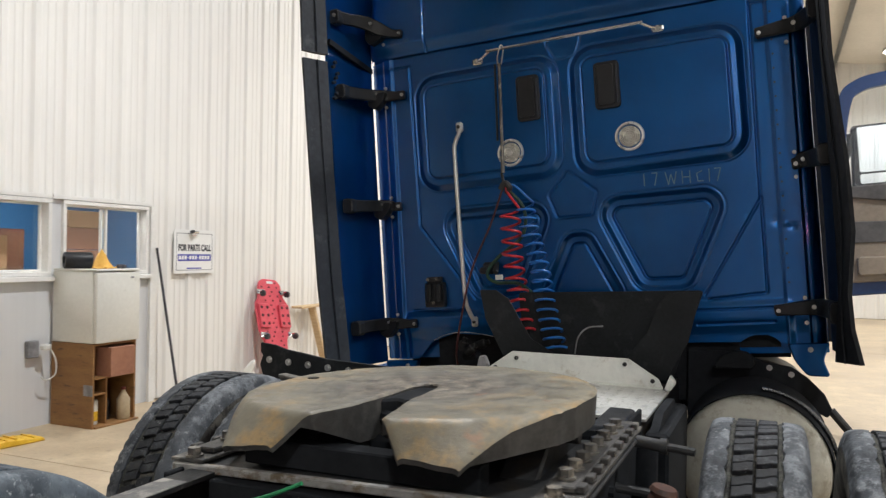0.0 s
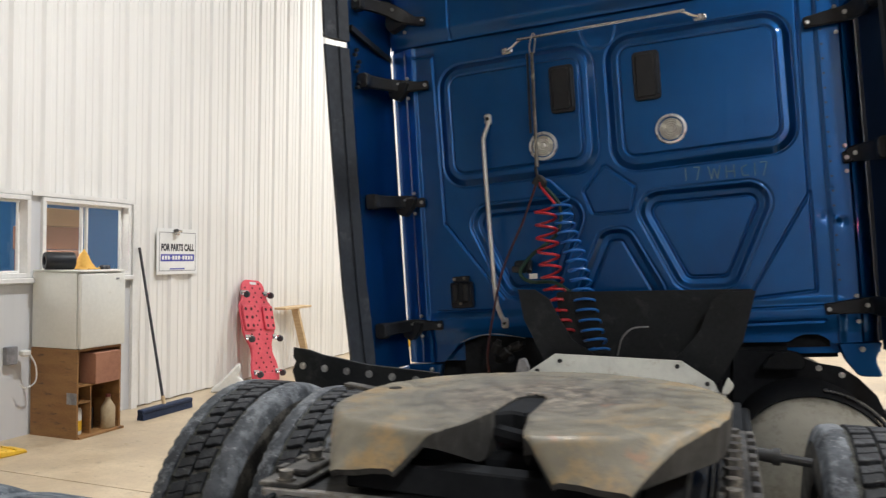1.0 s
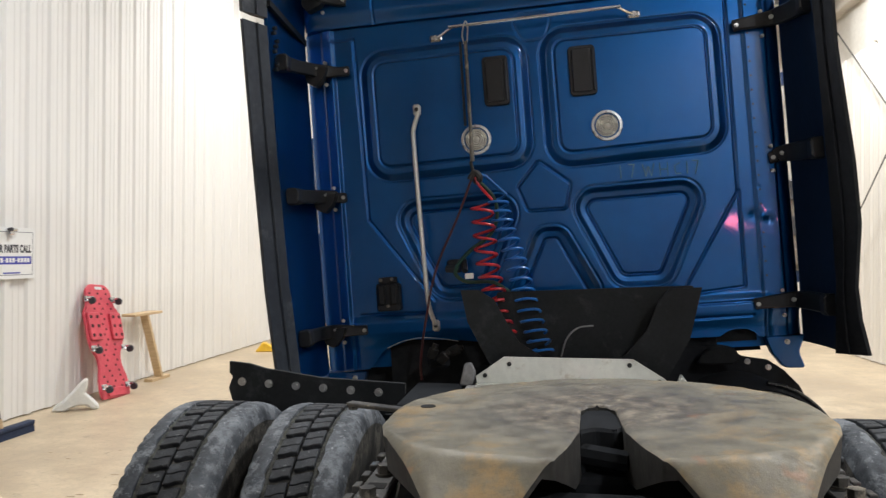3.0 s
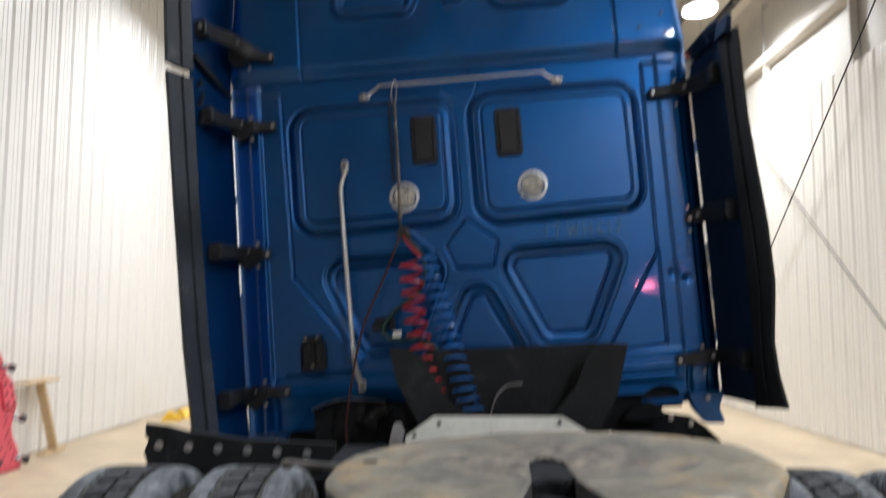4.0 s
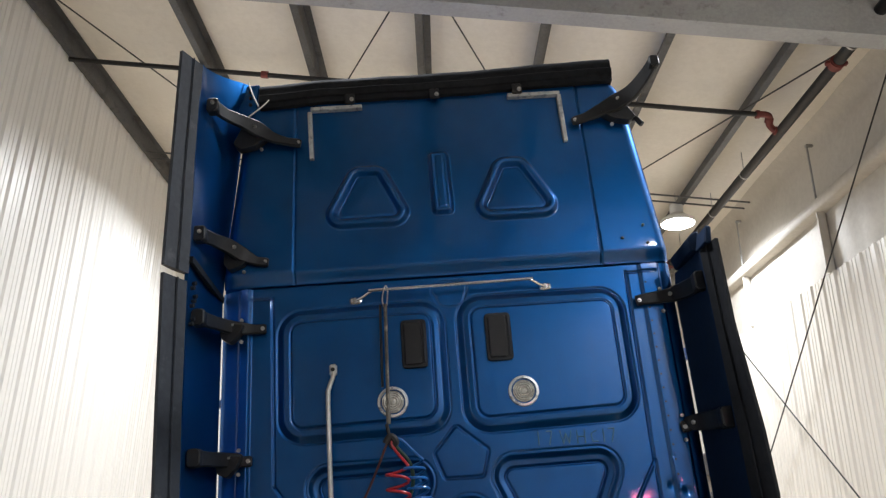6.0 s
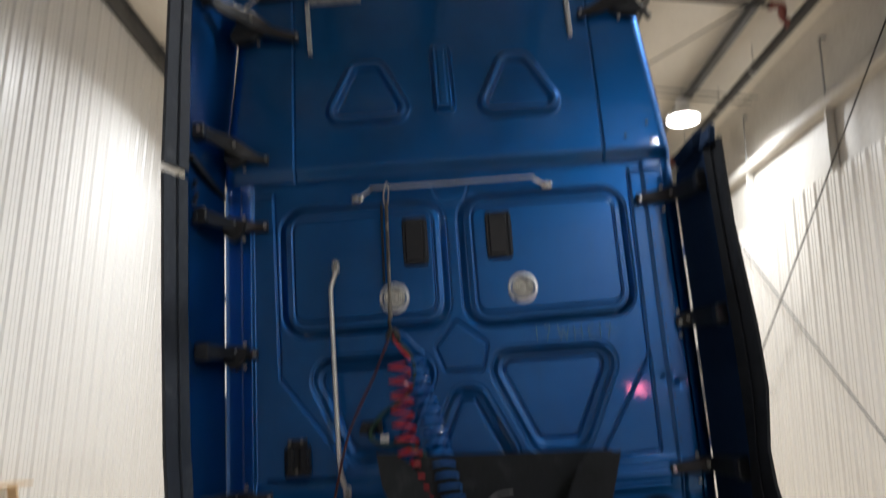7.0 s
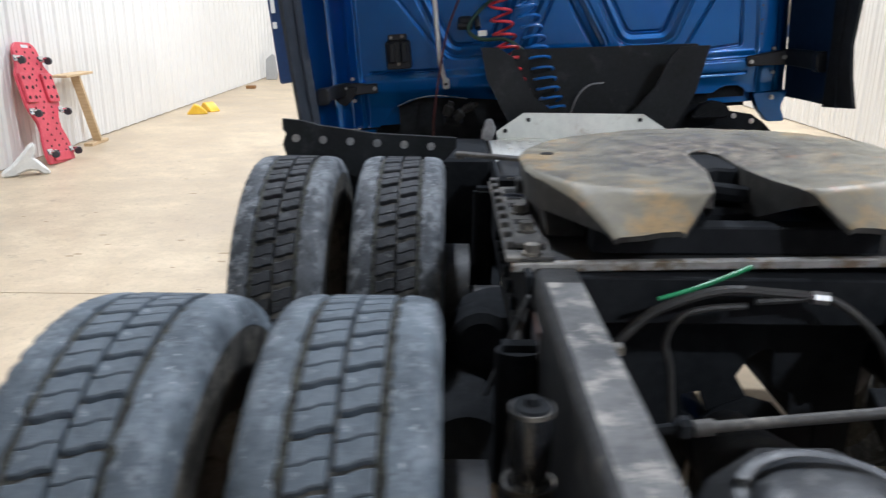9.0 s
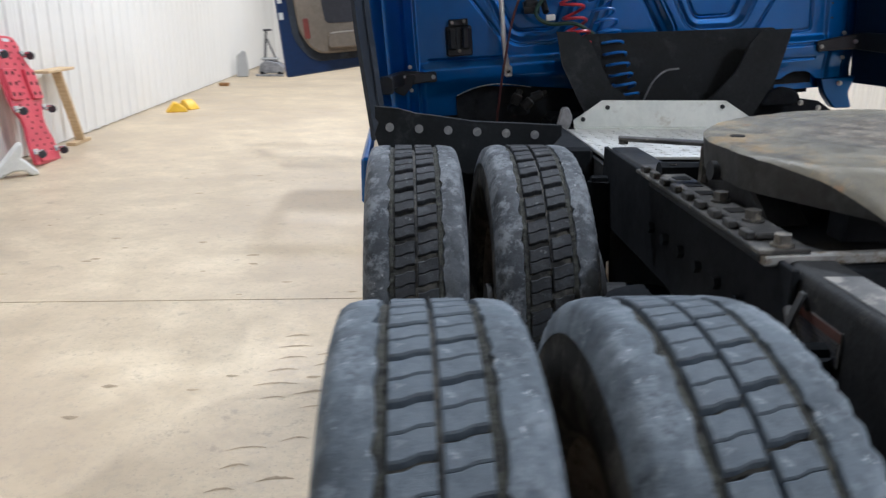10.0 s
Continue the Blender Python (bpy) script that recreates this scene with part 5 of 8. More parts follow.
arm([(-0.695, -0.045, 2.436), (-0.77, -0.056, 2.448), (-0.845, -0.070, 2.470), (-0.915, -0.095, 2.510), (-0.985, -0.15, 2.530), (-1.045, -0.22, 2.532), (-1.092, -0.31, 2.538)], [0.046, 0.044, 0.060, 0.085, 0.070, 0.062, 0.070],
    [(-0.706, -0.059, 2.437), (-0.925, -0.118, 2.515), (-1.088, -0.325, 2.545)], LBL, 0.032, [(-0.86, 2.475), (-1.00, 2.535), (-1.045, 2.44), (-1.015, 2.405), (-0.93, 2.42)])
arm([(-0.86, -0.045, 1.776), (-0.92, -0.056, 1.784), (-0.985, -0.080, 1.815), (-1.04, -0.13, 1.845), (-1.09, -0.21, 1.850), (-1.128, -0.31, 1.845)], [0.046, 0.046, 0.075, 0.075, 0.062, 0.072],
    [(-0.873, -0.059, 1.778), (-1.012, -0.125, 1.84), (-1.124, -0.325, 1.85)], LBL, 0.032, [(-0.95, 1.80), (-1.07, 1.83), (-1.075, 1.77), (-1.05, 1.735), (-0.98, 1.76)])
bolt(truck, (-0.905, -0.038, 2.420), (0, -1, 0), 0.0068, CAB)
bolt(truck, (-0.983, -0.036, 1.738), (0, -1, 0), 0.0068, CAB)
for w, u in ((1.455, 0.945), (0.835, 1.06), (0.172, 0.945)):
    arm([(u, -0.024, w), (u + 0.03, -0.030, w + 0.004), (1.10, -0.045, w + 0.012), (1.135, -0.085, w + 0.012), (1.165, -0.18, w + 0.006), (1.185, -0.30, w)], [0.052, 0.052, 0.070, 0.080, 0.084, 0.084],
        [(u + 0.014, -0.038, w), (1.105, -0.068, w + 0.014)], LBL, 0.024)
    for dw in (-0.058, 0.055):
        bolt(truck, (1.072, -0.024, w + dw), (0, -1, 0), 0.0068, CAB)
a = arm([(0.757, -0.045, 2.468), (0.83, -0.054, 2.484), (0.90, -0.065, 2.508), (0.99, -0.095, 2.538), (1.07, -0.15, 2.566), (1.13, -0.24, 2.610), (1.158, -0.31, 2.64)], [0.046, 0.050, 0.070, 0.095, 0.085, 0.070, 0.062],
        [(0.770, -0.059, 2.471), (1.0, -0.115, 2.552), (0.968, -0.042, 2.440)], "black stay arm left hanging free of a missing fairing", 0.032, [(0.90, 2.50), (1.05, 2.53), (1.09, 2.46), (1.06, 2.435), (0.97, 2.455)])
bm = B()
tube(bm, smooth_line([(1.06, -0.05, 2.46), (1.09, -0.07, 2.45), (1.105, -0.08, 2.42), (1.115, -0.085, 2.405)], 4), 0.015, 7)
part("torn_mount", bm, M_BLACK_P, a, "torn mount", CAB)

# blue lower corner hanging under the right flange
bm = B()
prism(bm, round_poly([(0.985, 0.02), (1.165, 0.02), (1.13, -0.06), (1.155, -0.135), (1.06, -0.13), (1.01, -0.06)], 0.02), "y", 0.0, 0.05, 0.006)
low = part("lower_corner", bm, M_BLUE, truck, "blue lower corner piece of the cab", CAB)
bolt(low, (1.08, -0.004, -0.01), (0, -1, 0), 0.009, CAB)
bm = B()
prism(bm, [(-1.10, -0.04), (-0.90, -0.04), (-0.92, -0.13), (-1.02, -0.14), (-1.09, -0.10)], "y", 0.01, 0.06, 0.006)
low = part("lower_corner", bm, M_BLUE, truck, "blue lower corner piece of the cab", CAB)
bolt(low, (-0.96, 0.006, -0.07), (0, -1, 0), 0.009, CAB)
bm = B()
tube(bm, smooth_line([(-0.78, -0.02, 0.07), (-0.70, -0.035, 0.10), (-0.60, -0.04, 0.112), (-0.50, -0.04, 0.10), (-0.43, -0.03, 0.085)], 6), 0.0019, 6)
part("torn_edge", bm, M_TAPE, truck, "pale torn lower edge", CAB)

# doors, open, hinged ahead of the sleeper
def door(side, label, drop, base, v0):
    HUNG = CAB @ pose(0, 0, -drop)
    bm = B()
    U = lambda d: side * (base + d)
    corner = [(U(0.90), 0.10), (U(0.98), 0.24)] if side > 0 else [(U(0.955), 0.055)]
    prism(bm, round_poly([(U(0.02), 0.13 if side < 0 else 0.07)] + corner + [(U(0.98), 0.86), (U(0.02), 0.86)], 0.06 if side > 0 else 0.03), "y", v0, v0 + 0.07, 0.012)
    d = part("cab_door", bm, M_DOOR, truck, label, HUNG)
    bm = B()
    frame_line = smooth_line([(U(0.955), v0 + 0.035, 0.82), (U(0.955), v0 + 0.035, 1.2), (U(0.95), v0 + 0.035, 1.58), (U(0.88), v0 + 0.035, 1.69), (U(0.50), v0 + 0.035, 1.65), (U(0.26), v0 + 0.035, 1.61), (U(0.15), v0 + 0.035, 1.46), (U(0.05), v0 + 0.035, 0.84)], 6)
    half = 0.03 if side < 0 else 0.048
    sweep(bm, frame_line, [(-half, -0.035), (half, -0.035), (half, 0.035), (-half, 0.035)])
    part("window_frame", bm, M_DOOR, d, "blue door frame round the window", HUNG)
    bm = B()
    prism(bm, round_poly([(U(0.06), 0.85), (U(0.94), 0.85), (U(0.93), 1.57), (U(0.87), 1.67), (U(0.50), 1.635), (U(0.27), 1.59), (U(0.16), 1.44)], 0.04), "y", v0 + 0.03, v0 + 0.036)
    g = part("pane", bm, M_GLASS, d, "clear door glass", HUNG)
    g.visible_shadow = False
    if side < 0:
        bm = B()
        prism(bm, round_poly([(U(0.07), 0.19), (U(0.72), 0.17), (U(0.86), 0.36), (U(0.89), 0.84), (U(0.07), 0.84)], 0.10), "y", v0 - 0.012, v0 - 0.001, 0.004)
        part("door_seal", bm, M_TRIM, d, "dark rubber door seal", HUNG)
        bm = B()
        prism(bm, round_poly([(U(0.07), 0.24), (U(0.68), 0.23), (U(0.80), 0.40), (U(0.83), 0.84), (U(0.07), 0.84)], 0.11), "y", v0 - 0.05, v0 - 0.0125, 0.016)
        trim = part("door_trim", bm, M_TRIM_IN, d, "beige inner door trim", HUNG)
        bm = B()
        prism(bm, round_poly([(U(0.10), 0.47), (U(0.58), 0.47), (U(0.60), 0.70), (U(0.10), 0.70)], 0.05), "y", v0 - 0.053, v0 - 0.0502, 0.001)
        part("arm_rest", bm, M_INK, trim, "dark arm-rest recess", HUNG)
        bm = B()
        prism(bm, round_poly([(U(0.12), 0.27), (U(0.57), 0.27), (U(0.57), 0.40), (U(0.12), 0.41)], 0.03), "y", v0 - 0.09, v0 - 0.0502, 0.012)
        part("map_pocket", bm, M_TRIM_IN, trim, "", HUNG)
        bm = B()
        prism(bm, round_poly([(U(0.71), 0.36), (U(0.755), 0.36), (U(0.76), 0.52), (U(0.715), 0.52)], 0.012), "y", v0 - 0.056, v0 - 0.0502, 0.001)
        part("reflector", bm, M_RED_FIT, trim, "red door reflector", HUNG)
        for w, h in ((0.50, 0.055), (0.66, 0.12)):
            bm = B()
            box(bm, (U(0.935), v0 - 0.003, w + 0.05), (0.035, 0.004, h), 0.001)
            part("sticker", bm, M_WHITE, d, "small white sticker", HUNG)
        return d
    bm = B()
    prism(bm, round_poly([(U(0.07), 0.17), (U(0.86), 0.18), (U(0.90), 0.30), (U(0.90), 0.84), (U(0.07), 0.84)], 0.08), "y", v0 - 0.035, v0 - 0.001, 0.012)
    trim = part("door_trim", bm, M_TRIM_IN, d, "beige inner door trim", HUNG)
    bm = B()
    prism(bm, round_poly([(U(0.08), 0.80), (U(0.90), 0.66), (U(0.90), 0.875), (U(0.08), 0.875)], 0.04), "y", v0 - 0.06, v0 - 0.0352, 0.01)
    part("top_trim", bm, M_TRIM_DK, trim, "dark grey upper trim", HUNG)
    bm = B()
    prism(bm, round_poly([(U(0.10), 0.46), (U(0.82), 0.44), (U(0.82), 0.58), (U(0.10), 0.62)], 0.03), "y", v0 - 0.047, v0 - 0.0352, 0.006)
    part("arm_rest", bm, M_TRIM_DK, trim, "dark arm-rest recess", HUNG)
    bm = B()
    prism(bm, round_poly([(U(0.16), 0.22), (U(0.80), 0.22), (U(0.80), 0.34), (U(0.16), 0.36)], 0.03), "y", v0 - 0.065, v0 - 0.0352, 0.01)
    part("map_pocket", bm, M_TRIM_IN, trim, "", HUNG)
    for w in (0.50, 0.66):
        bm = B()
        box(bm, (U(0.972), v0 - 0.0035, w + 0.05), (0.022, 0.006, 0.10 if w > 0.6 else 0.055), 0.001)
        part("sticker", bm, M_WHITE, d, "small white sticker", HUNG)
    return d


dl = door(-1, "open blue cab door with beige inner trim", 0.055, 1.05, 2.93)
dr = door(1, "open blue cab door with beige and grey inner trim", -0.03, 1.338, 2.50)
bm = B()
tube(bm, smooth_line([(1.36, 2.90, 1.0), (1.46, 2.96, 1.08), (1.54, 2.99, 1.20), (1.56, 2.99, 1.36)], 5), 0.022, 8)
mir = part("door_mirror", bm, M_BLACK_P, truck, "tall door mirror in a black housing", CAB)
bm = B()
prism(bm, round_poly([(1.55, 0.93), (1.83, 0.93), (1.84, 1.42), (1.57, 1.42)], 0.04), "y", 2.96, 3.06, 0.02)
part("housing", bm, M_BLACK_P, mir, "", CAB)
for w0, w1 in ((0.955, 1.03), (1.045, 1.40)):
    bm = B()
    prism(bm, round_poly([(1.61, w0), (1.81, w0), (1.815, w1), (1.61, w1)], 0.02), "y", 2.952, 2.9595)
    part("mirror_glass", bm, M_MIRROR, mir, "mirror glass", CAB)

# ---------- the truck: chassis ----------
R_TYRE = 0.505
AXLES = (1.67, 3.0)


def rx(d):
    return CX0 + d


# frame rails: C-sections 0.86 m over their outsides
for s in (-1, 1):
    bm = B()
    o, i, t = s * 0.432, s * 0.342, s * 0.010
    zt, zb = 0.965, 0.70
    prism(bm, [(rx(o), zt - 0.022), (rx(o - t * 0.3), zt - 0.011), (rx(o - t * 1.0), zt - 0.003), (rx(o - t * 2.0), zt), (rx(i), zt), (rx(i), zt - 0.010), (rx(o - t), zt - 0.010), (rx(o - t), zb + 0.010), (rx(i), zb + 0.010), (rx(i), zb), (rx(o), zb)], "y", 0.72, 3.26)
    prism(bm, [(rx(o), 0.893), (rx(i), 0.893), (rx(i), 0.883), (rx(o - t), 0.883), (rx(o - t), zb + 0.010), (rx(i), zb + 0.010), (rx(i), zb), (rx(o), zb)], "y", 3.261, 8.6)
    rail = part("frame_rail", bm, M_RAIL, truck, "scuffed black frame rail")
    bm = B()
    span(bm, (rx(s * 0.412), 0.722, 0.9652), (rx(s * 0.344), 1.955, 0.9664))
    part("worn_top", bm, M_RAILTOP if s < 0 else M_FRAME, rail, "worn grey top of the rail" if s < 0 else "grimy dark top of the rail")
# cross members
for y in (0.80, 2.33):
    bm = B()
    prism(bm, [(y - 0.06, 0.94), (y + 0.06, 0.94), (y + 0.06, 0.93), (y - 0.05, 0.93), (y - 0.05, 0.74), (y + 0.06, 0.74), (y + 0.06, 0.73), (y - 0.06, 0.73)], "x", rx(-0.34), rx(0.34))
    part("cross_member", bm, M_FRAME, truck, "black steel cross member")

# fifth-wheel base plate with its angle bars; it leans with the springs
TILT = Matrix.Translation((CX0, 2.3, 0.975)) @ pose(0, 0, 0, 0, -1.5, 0) @ Matrix.Translation((-CX0, -2.3, -0.975))
bm = B()
span(bm, (rx(-0.472), 2.068, 0.967), (rx(0.522), 2.72, 0.979), 0.003)
base = part("mounting_plate", bm, M_FRAME, truck, "dirty steel mounting plate across the rails", TILT)
bm = B()
span(bm, (rx(-0.472), 2.045, 0.966), (rx(0.522), 2.067, 0.986), 0.003)
part("front_lip", bm, M_LIPBAR, base, "worn bare edge bar", TILT)
for s in (-1, 1):
    def xb(d):
        return rx(s * (d + 0.032) + 0.02)
    bm = B()
    span(bm, (xb(0.372), 2.052, 0.9865), (xb(0.470), 2.80, 0.996), 0.002)
    ang = part("slide_bar", bm, M_BAR2, truck, "grimy toothed slide bar with bolt heads beside the fifth wheel", TILT)
    bm = B()
    span(bm, (xb(0.385), 2.110, 0.9965), (xb(0.448), 2.79, 1.010), 0.003)
    part("rack_bar", bm, M_BAR2, ang, "", TILT)
    for k in range(9):
        bm = B()
        span(bm, (xb(0.4485), 2.115 + 0.078 * k, 0.9965), (xb(0.466), 2.150 + 0.078 * k, 1.012), 0.002)
        part("tooth", bm, M_BAR2, ang, "", TILT)
    heads = [2.075] + ([2.165 + 0.0755 * k for k in range(8)] if s > 0 else [2.20, 2.36, 2.68])
    for k, y in enumerate(heads):
        z0 = 0.9965 if k == 0 else 1.0105
        bm = B()
        tube(bm, [(xb(0.416), y, z0), (xb(0.416), y, z0 + 0.005)], 0.021, 12)
        tube(bm, [(xb(0.416), y, z0 + 0.004), (xb(0.416), y, z0 + 0.022)], 0.0165, 6)
        part("bolt", bm, M_BAR, ang, "brassy grimy bolt head", TILT)
    if s < 0:
        for y in (2.28, 2.44, 2.52, 2.60):
            bm = B()
            span(bm, (xb(0.398), y - 0.018, 1.0102), (xb(0.436), y + 0.018, 1.0118))
            part("slot", bm, M_GREASE, ang, "dark slot in the bar", TILT)
    # near-black angle, run forward to keep the rail's side dark
    bm = B()
    span(bm, (rx(s * 0.433), 1.99, 0.72), (rx(s * 0.447), 3.27, 0.966), 0.003)
    for k in range(7):
        tube(bm, [(rx(s * 0.440), 2.06 + 0.11 * k, 0.84), (rx(s * 0.462), 2.06 + 0.11 * k, 0.84)], 0.015, 6)
    part("side_bracket", bm, M_VOID, truck, "black side angle bolted on the rail")

# fifth wheel
FW = pose(CX0 + 0.018, 2.40, 1.137, 0.6, -2.3, -1.4)


def fw_out(y):
    """Half the width of the plate at y."""
    if y > 0.03:
        return 0.447 * math.sqrt(max(0.0, 1 - ((y - 0.03) / 0.385) ** 2))
    pts = ((0.03, 0.447), (-0.10, 0.441), (-0.16, 0.425), (-0.27, 0.368), (-0.414, 0.292))
    for (a, p), (b, q) in zip(pts, pts[1:]):
        if y >= b:
            return p + (q - p) * (a - y) / (a - b)
    return 0.292


def fw_in(y):
    """Half the width of the throat at y."""
    if y > 0.075:
        return 0.0
    pts = ((0.075, 0.0), (0.068, 0.020), (0.035, 0.036), (-0.15, 0.043), (-0.284, 0.070), (-0.352, 0.088), (-0.404, 0.146), (-0.414, 0.157))
    for (a, p), (b, q) in zip(pts, pts[1:]):
        if y >= b:
            return p + (q - p) * (a - y) / (a - b)
    return 0.157


def fw_crease(x):
    """Where the flat top turns down into the rear ramps."""
    pts = ((0.0, -0.372), (0.10, -0.362), (0.20, -0.342), (0.30, -0.300), (0.36, -0.252), (0.42, -0.168), (0.46, -0.10))
    for (a, p), (b, q) in zip(pts, pts[1:]):
        if x <= b:
            return p + (q - p) * (x - a) / (b - a)
    return -0.10


def fw_z(x, y):
    """Height of the worn top: flat, then rolling over into the rear ramps."""
    f = fw_crease(abs(x)) - y
    drop = (1.12 - 2.5 * min(0.22, max(0.0, abs(x) - 0.12))) * 0.5 * (f + math.sqrt(f * f + 0.000006))
    edge = min(fw_out(y) - abs(x), abs(x) - fw_in(y) if y < 0.075 else 1.0)
    return -drop - 0.006 * max(0.0, 1 - edge / 0.014) ** 2 + 0.0022 * noise.noise((x * 9, y * 9, 0)) + 0.0012 * noise.noise((x * 30, y * 30, 2)) - 0.0025 * max(0.0, 1 - abs(f) / 0.006)


ys = sorted(set([round(v, 4) for v in np.linspace(-0.414, 0.41, 160)] + [0.0751, 0.075, 0.068, 0.035, 0.414]))
fs = [0.0, 0.02, 0.05] + [0.1 + 0.05 * k for k in range(17)] + [0.95, 0.98, 1.0]
bm = B()
walls = {}
for s in (-1, 1):
    rows = [[bm.verts.new((s * (fw_in(y) + (fw_out(y) - fw_in(y)) * f), y, fw_z(fw_in(y) + (fw_out(y) - fw_in(y)) * f, y))) for f in fs] for y in ys]
    for r0, r1 in zip(rows, rows[1:]):
        for k in range(len(fs) - 1):
            bm.faces.new((r0[k], r0[k + 1], r1[k + 1], r1[k]))
    walls[s] = ([rw[-1].co.copy() for rw in rows], [rw[0].co.copy() for rw, y in zip(rows, ys) if y <= 0.075], [v.co.copy() for v in rows[0]])
bmesh.ops.remove_doubles(bm, verts=bm.verts, dist=0.0004)
fifth = part("fifth_wheel", bm, M_FIFTH, truck, "worn rust-streaked fifth wheel plate with an open throat", FW, smooth=1.2)


def fw_wall(line, foot):
    """A wall hanging from an edge of the plate to the depth foot(point)."""
    bm = B()
    pairs = [(bm.verts.new(p), bm.verts.new((p.x * 0.985, p.y * 0.99, foot(p)))) for p in line]
    for (a, b), (c, d) in zip(pairs, pairs[1:]):
        bm.faces.new((a, c, d, b))
    return bm


for s in (-1, 1):
    rim_line, throat_line, toe_line = walls[s]
    part("rim_wall", fw_wall(rim_line, lambda p: min(p.z - 0.012, -0.078) if p.y < 0.12 else -0.078 + 0.03 * min(1.0, (p.y - 0.12) / 0.1)), M_THROAT, fifth, "dark rubbed side of the plate", FW)
    part("throat_wall", fw_wall(throat_line, lambda p: min(p.z - 0.010, -0.098 * min(1.0, max(0.0, (p.y + 0.45) / 0.24)))), M_THROAT, fifth, "dark rubbed wall of the throat", FW)
    part("toe_wall", fw_wall(toe_line, lambda p: p.z - 0.012), M_THROAT, fifth, "", FW)
bm = B()
prism(bm, round_poly([(-0.040, 0.02), (-0.028, 0.066), (0.028, 0.066), (0.040, 0.02), (0.052, -0.085), (0.028, -0.125), (-0.010, -0.10), (-0.045, -0.13), (-0.055, -0.09)], 0.012, 3), "z", -0.10, -0.010, 0.006)
box(bm, (0, -0.10, -0.112), (0.13, 0.12, 0.04), 0.012)
rod(bm, (-0.05, -0.11, -0.055), (0.05, -0.16, -0.06), 0.020, 8)
part("lock_jaw", bm, M_VOID, fifth, "greasy black locking jaw", FW)
bm = B()
lathe(bm, [(-0.004, 0.017), (0.0012, 0.017)], 16, pose(-0.375, 0.07, 0, 0, -90, 0))
part("plate_hole", bm, M_GREASE, fifth, "dark bolt hole", FW)
# pedestals
for s in (-1, 1):
    bm = B()
    prism(bm, [(2.22, 0.98), (2.62, 0.98), (2.50, 1.06), (2.44, 1.085), (2.36, 1.06)], "x", rx(s * 0.34 - 0.045), rx(s * 0.34 + 0.045), 0.006)
    rod(bm, (rx(s * 0.25), 2.42, 1.055), (rx(s * 0.435), 2.42, 1.055), 0.022, 12)
    part("pedestal", bm, M_FRAME, truck, "black pedestal carrying the plate")
bm = B()
span(bm, (rx(-0.30), 2.10, 0.98), (rx(0.30), 2.16, 1.04), 0.004)
part("cross_bar", bm, M_VOID, truck, "black bar under the plate")
# dark bar added to hide the blue cab seen under the plate
bm = B()
span(bm, (rx(-0.31), 2.66, 0.985), (rx(0.31), 2.70, 1.078), 0.006)
rod(bm, (rx(-0.46), 2.68, 1.0), (rx(0.46), 2.68, 1.0), 0.025, 10)
part("cross_bar", bm, M_VOID, truck, "black bar under the plate")
bm = B()
prism(bm, [(-1.815, 2.630), (-1.808, 2.662), (-1.60, 2.575), (-1.61, 2.545)], "z", 1.086, 1.096, 0.002)
rod(bm, (-1.80, 2.640, 1.078), (-1.80, 2.640, 1.0865), 0.012, 8)
rod(bm, (-1.62, 2.56, 1.0), (-1.62, 2.56, 1.0855), 0.014, 8)
part("release_handle", bm, M_BAR, truck, "flat steel release handle")
bm = B()
rod(bm, (rx(0.44), 2.86, 0.958), (rx(0.585), 2.845, 0.948), 0.018, 12)
rod(bm, (rx(0.585), 2.845, 0.948), (rx(0.66), 2.84, 0.943), 0.012, 10)
lathe(bm, [(0.0, 0.012), (0.0, 0.023), (0.02, 0.023), (0.02, 0.012)], 12, pose(rx(0.565), 2.847, 0.949))
part("air_cylinder", bm, M_FRAME, truck, "black air cylinder beside the rail")

# deck plate behind the cab
bm = B()
span(bm, (rx(-0.42), 3.35, 0.905), (rx(0.45), 3.99, 0.917), 0.002)
deck = part("deck_plate", bm, M_ALU, truck, "scratched aluminium deck plate behind the cab")
bm = B()
for i in range(17):
    for j in range(12):
        x, y = rx(-0.39 + 0.05 * i), 3.38 + 0.05 * j
        a = math.radians(45 if (i + j) % 2 else -45)
        c, s2 = 0.014 * math.cos(a), 0.014 * math.sin(a)
        flatbar(bm, [(x - c, y - s2, 0.9175), (x + c, y + s2, 0.9175)], 0.003, 0.005)
tagged(part("tread_pattern", bm, M_ALU, deck), kind="stuff")
bm = B()
prism(bm, [(rx(-0.38), 0.915), (rx(0.42), 0.915), (rx(0.40), 0.955), (rx(0.27), 1.035), (rx(-0.265), 1.035), (rx(-0.385), 0.95)], "y", 4.02, 4.028, 0.002)
span(bm, (rx(-0.38), 3.991, 0.906), (rx(0.42), 4.019, 0.922))
kick = part("kick_plate", bm, M_PLATE, truck, "bent pale grey steel kick plate with two bolts")
for x, z in ((-0.243, 1.005), (0.255, 1.010), (-0.345, 0.955), (0.375, 0.945)):
    bolt(kick, (rx(x), 4.016, z), (0, -1, 0), 0.007, IDENT, "", M_FRAME)
bm = B()
prism(bm, round_poly([(rx(0.43), 0.92), (rx(0.455), 0.915), (rx(0.48), 0.95), (rx(0.455), 0.985)], 0.012), "y", 3.95, 4.0, 0.005)
part("bent_tab", bm, M_PLATE, truck, "bent end tab of the plate")
bm = B()
prism(bm, round_poly([(rx(-0.455), 0.905), (rx(-0.40), 0.905), (rx(-0.385), 0.96), (rx(-0.405), 1.005), (rx(-0.435), 1.0)], 0.012), "y", 4.03, 4.06, 0.006)
part("bent_tab", bm, M_GREY_J, truck, "dull grey bent end tab of the plate")

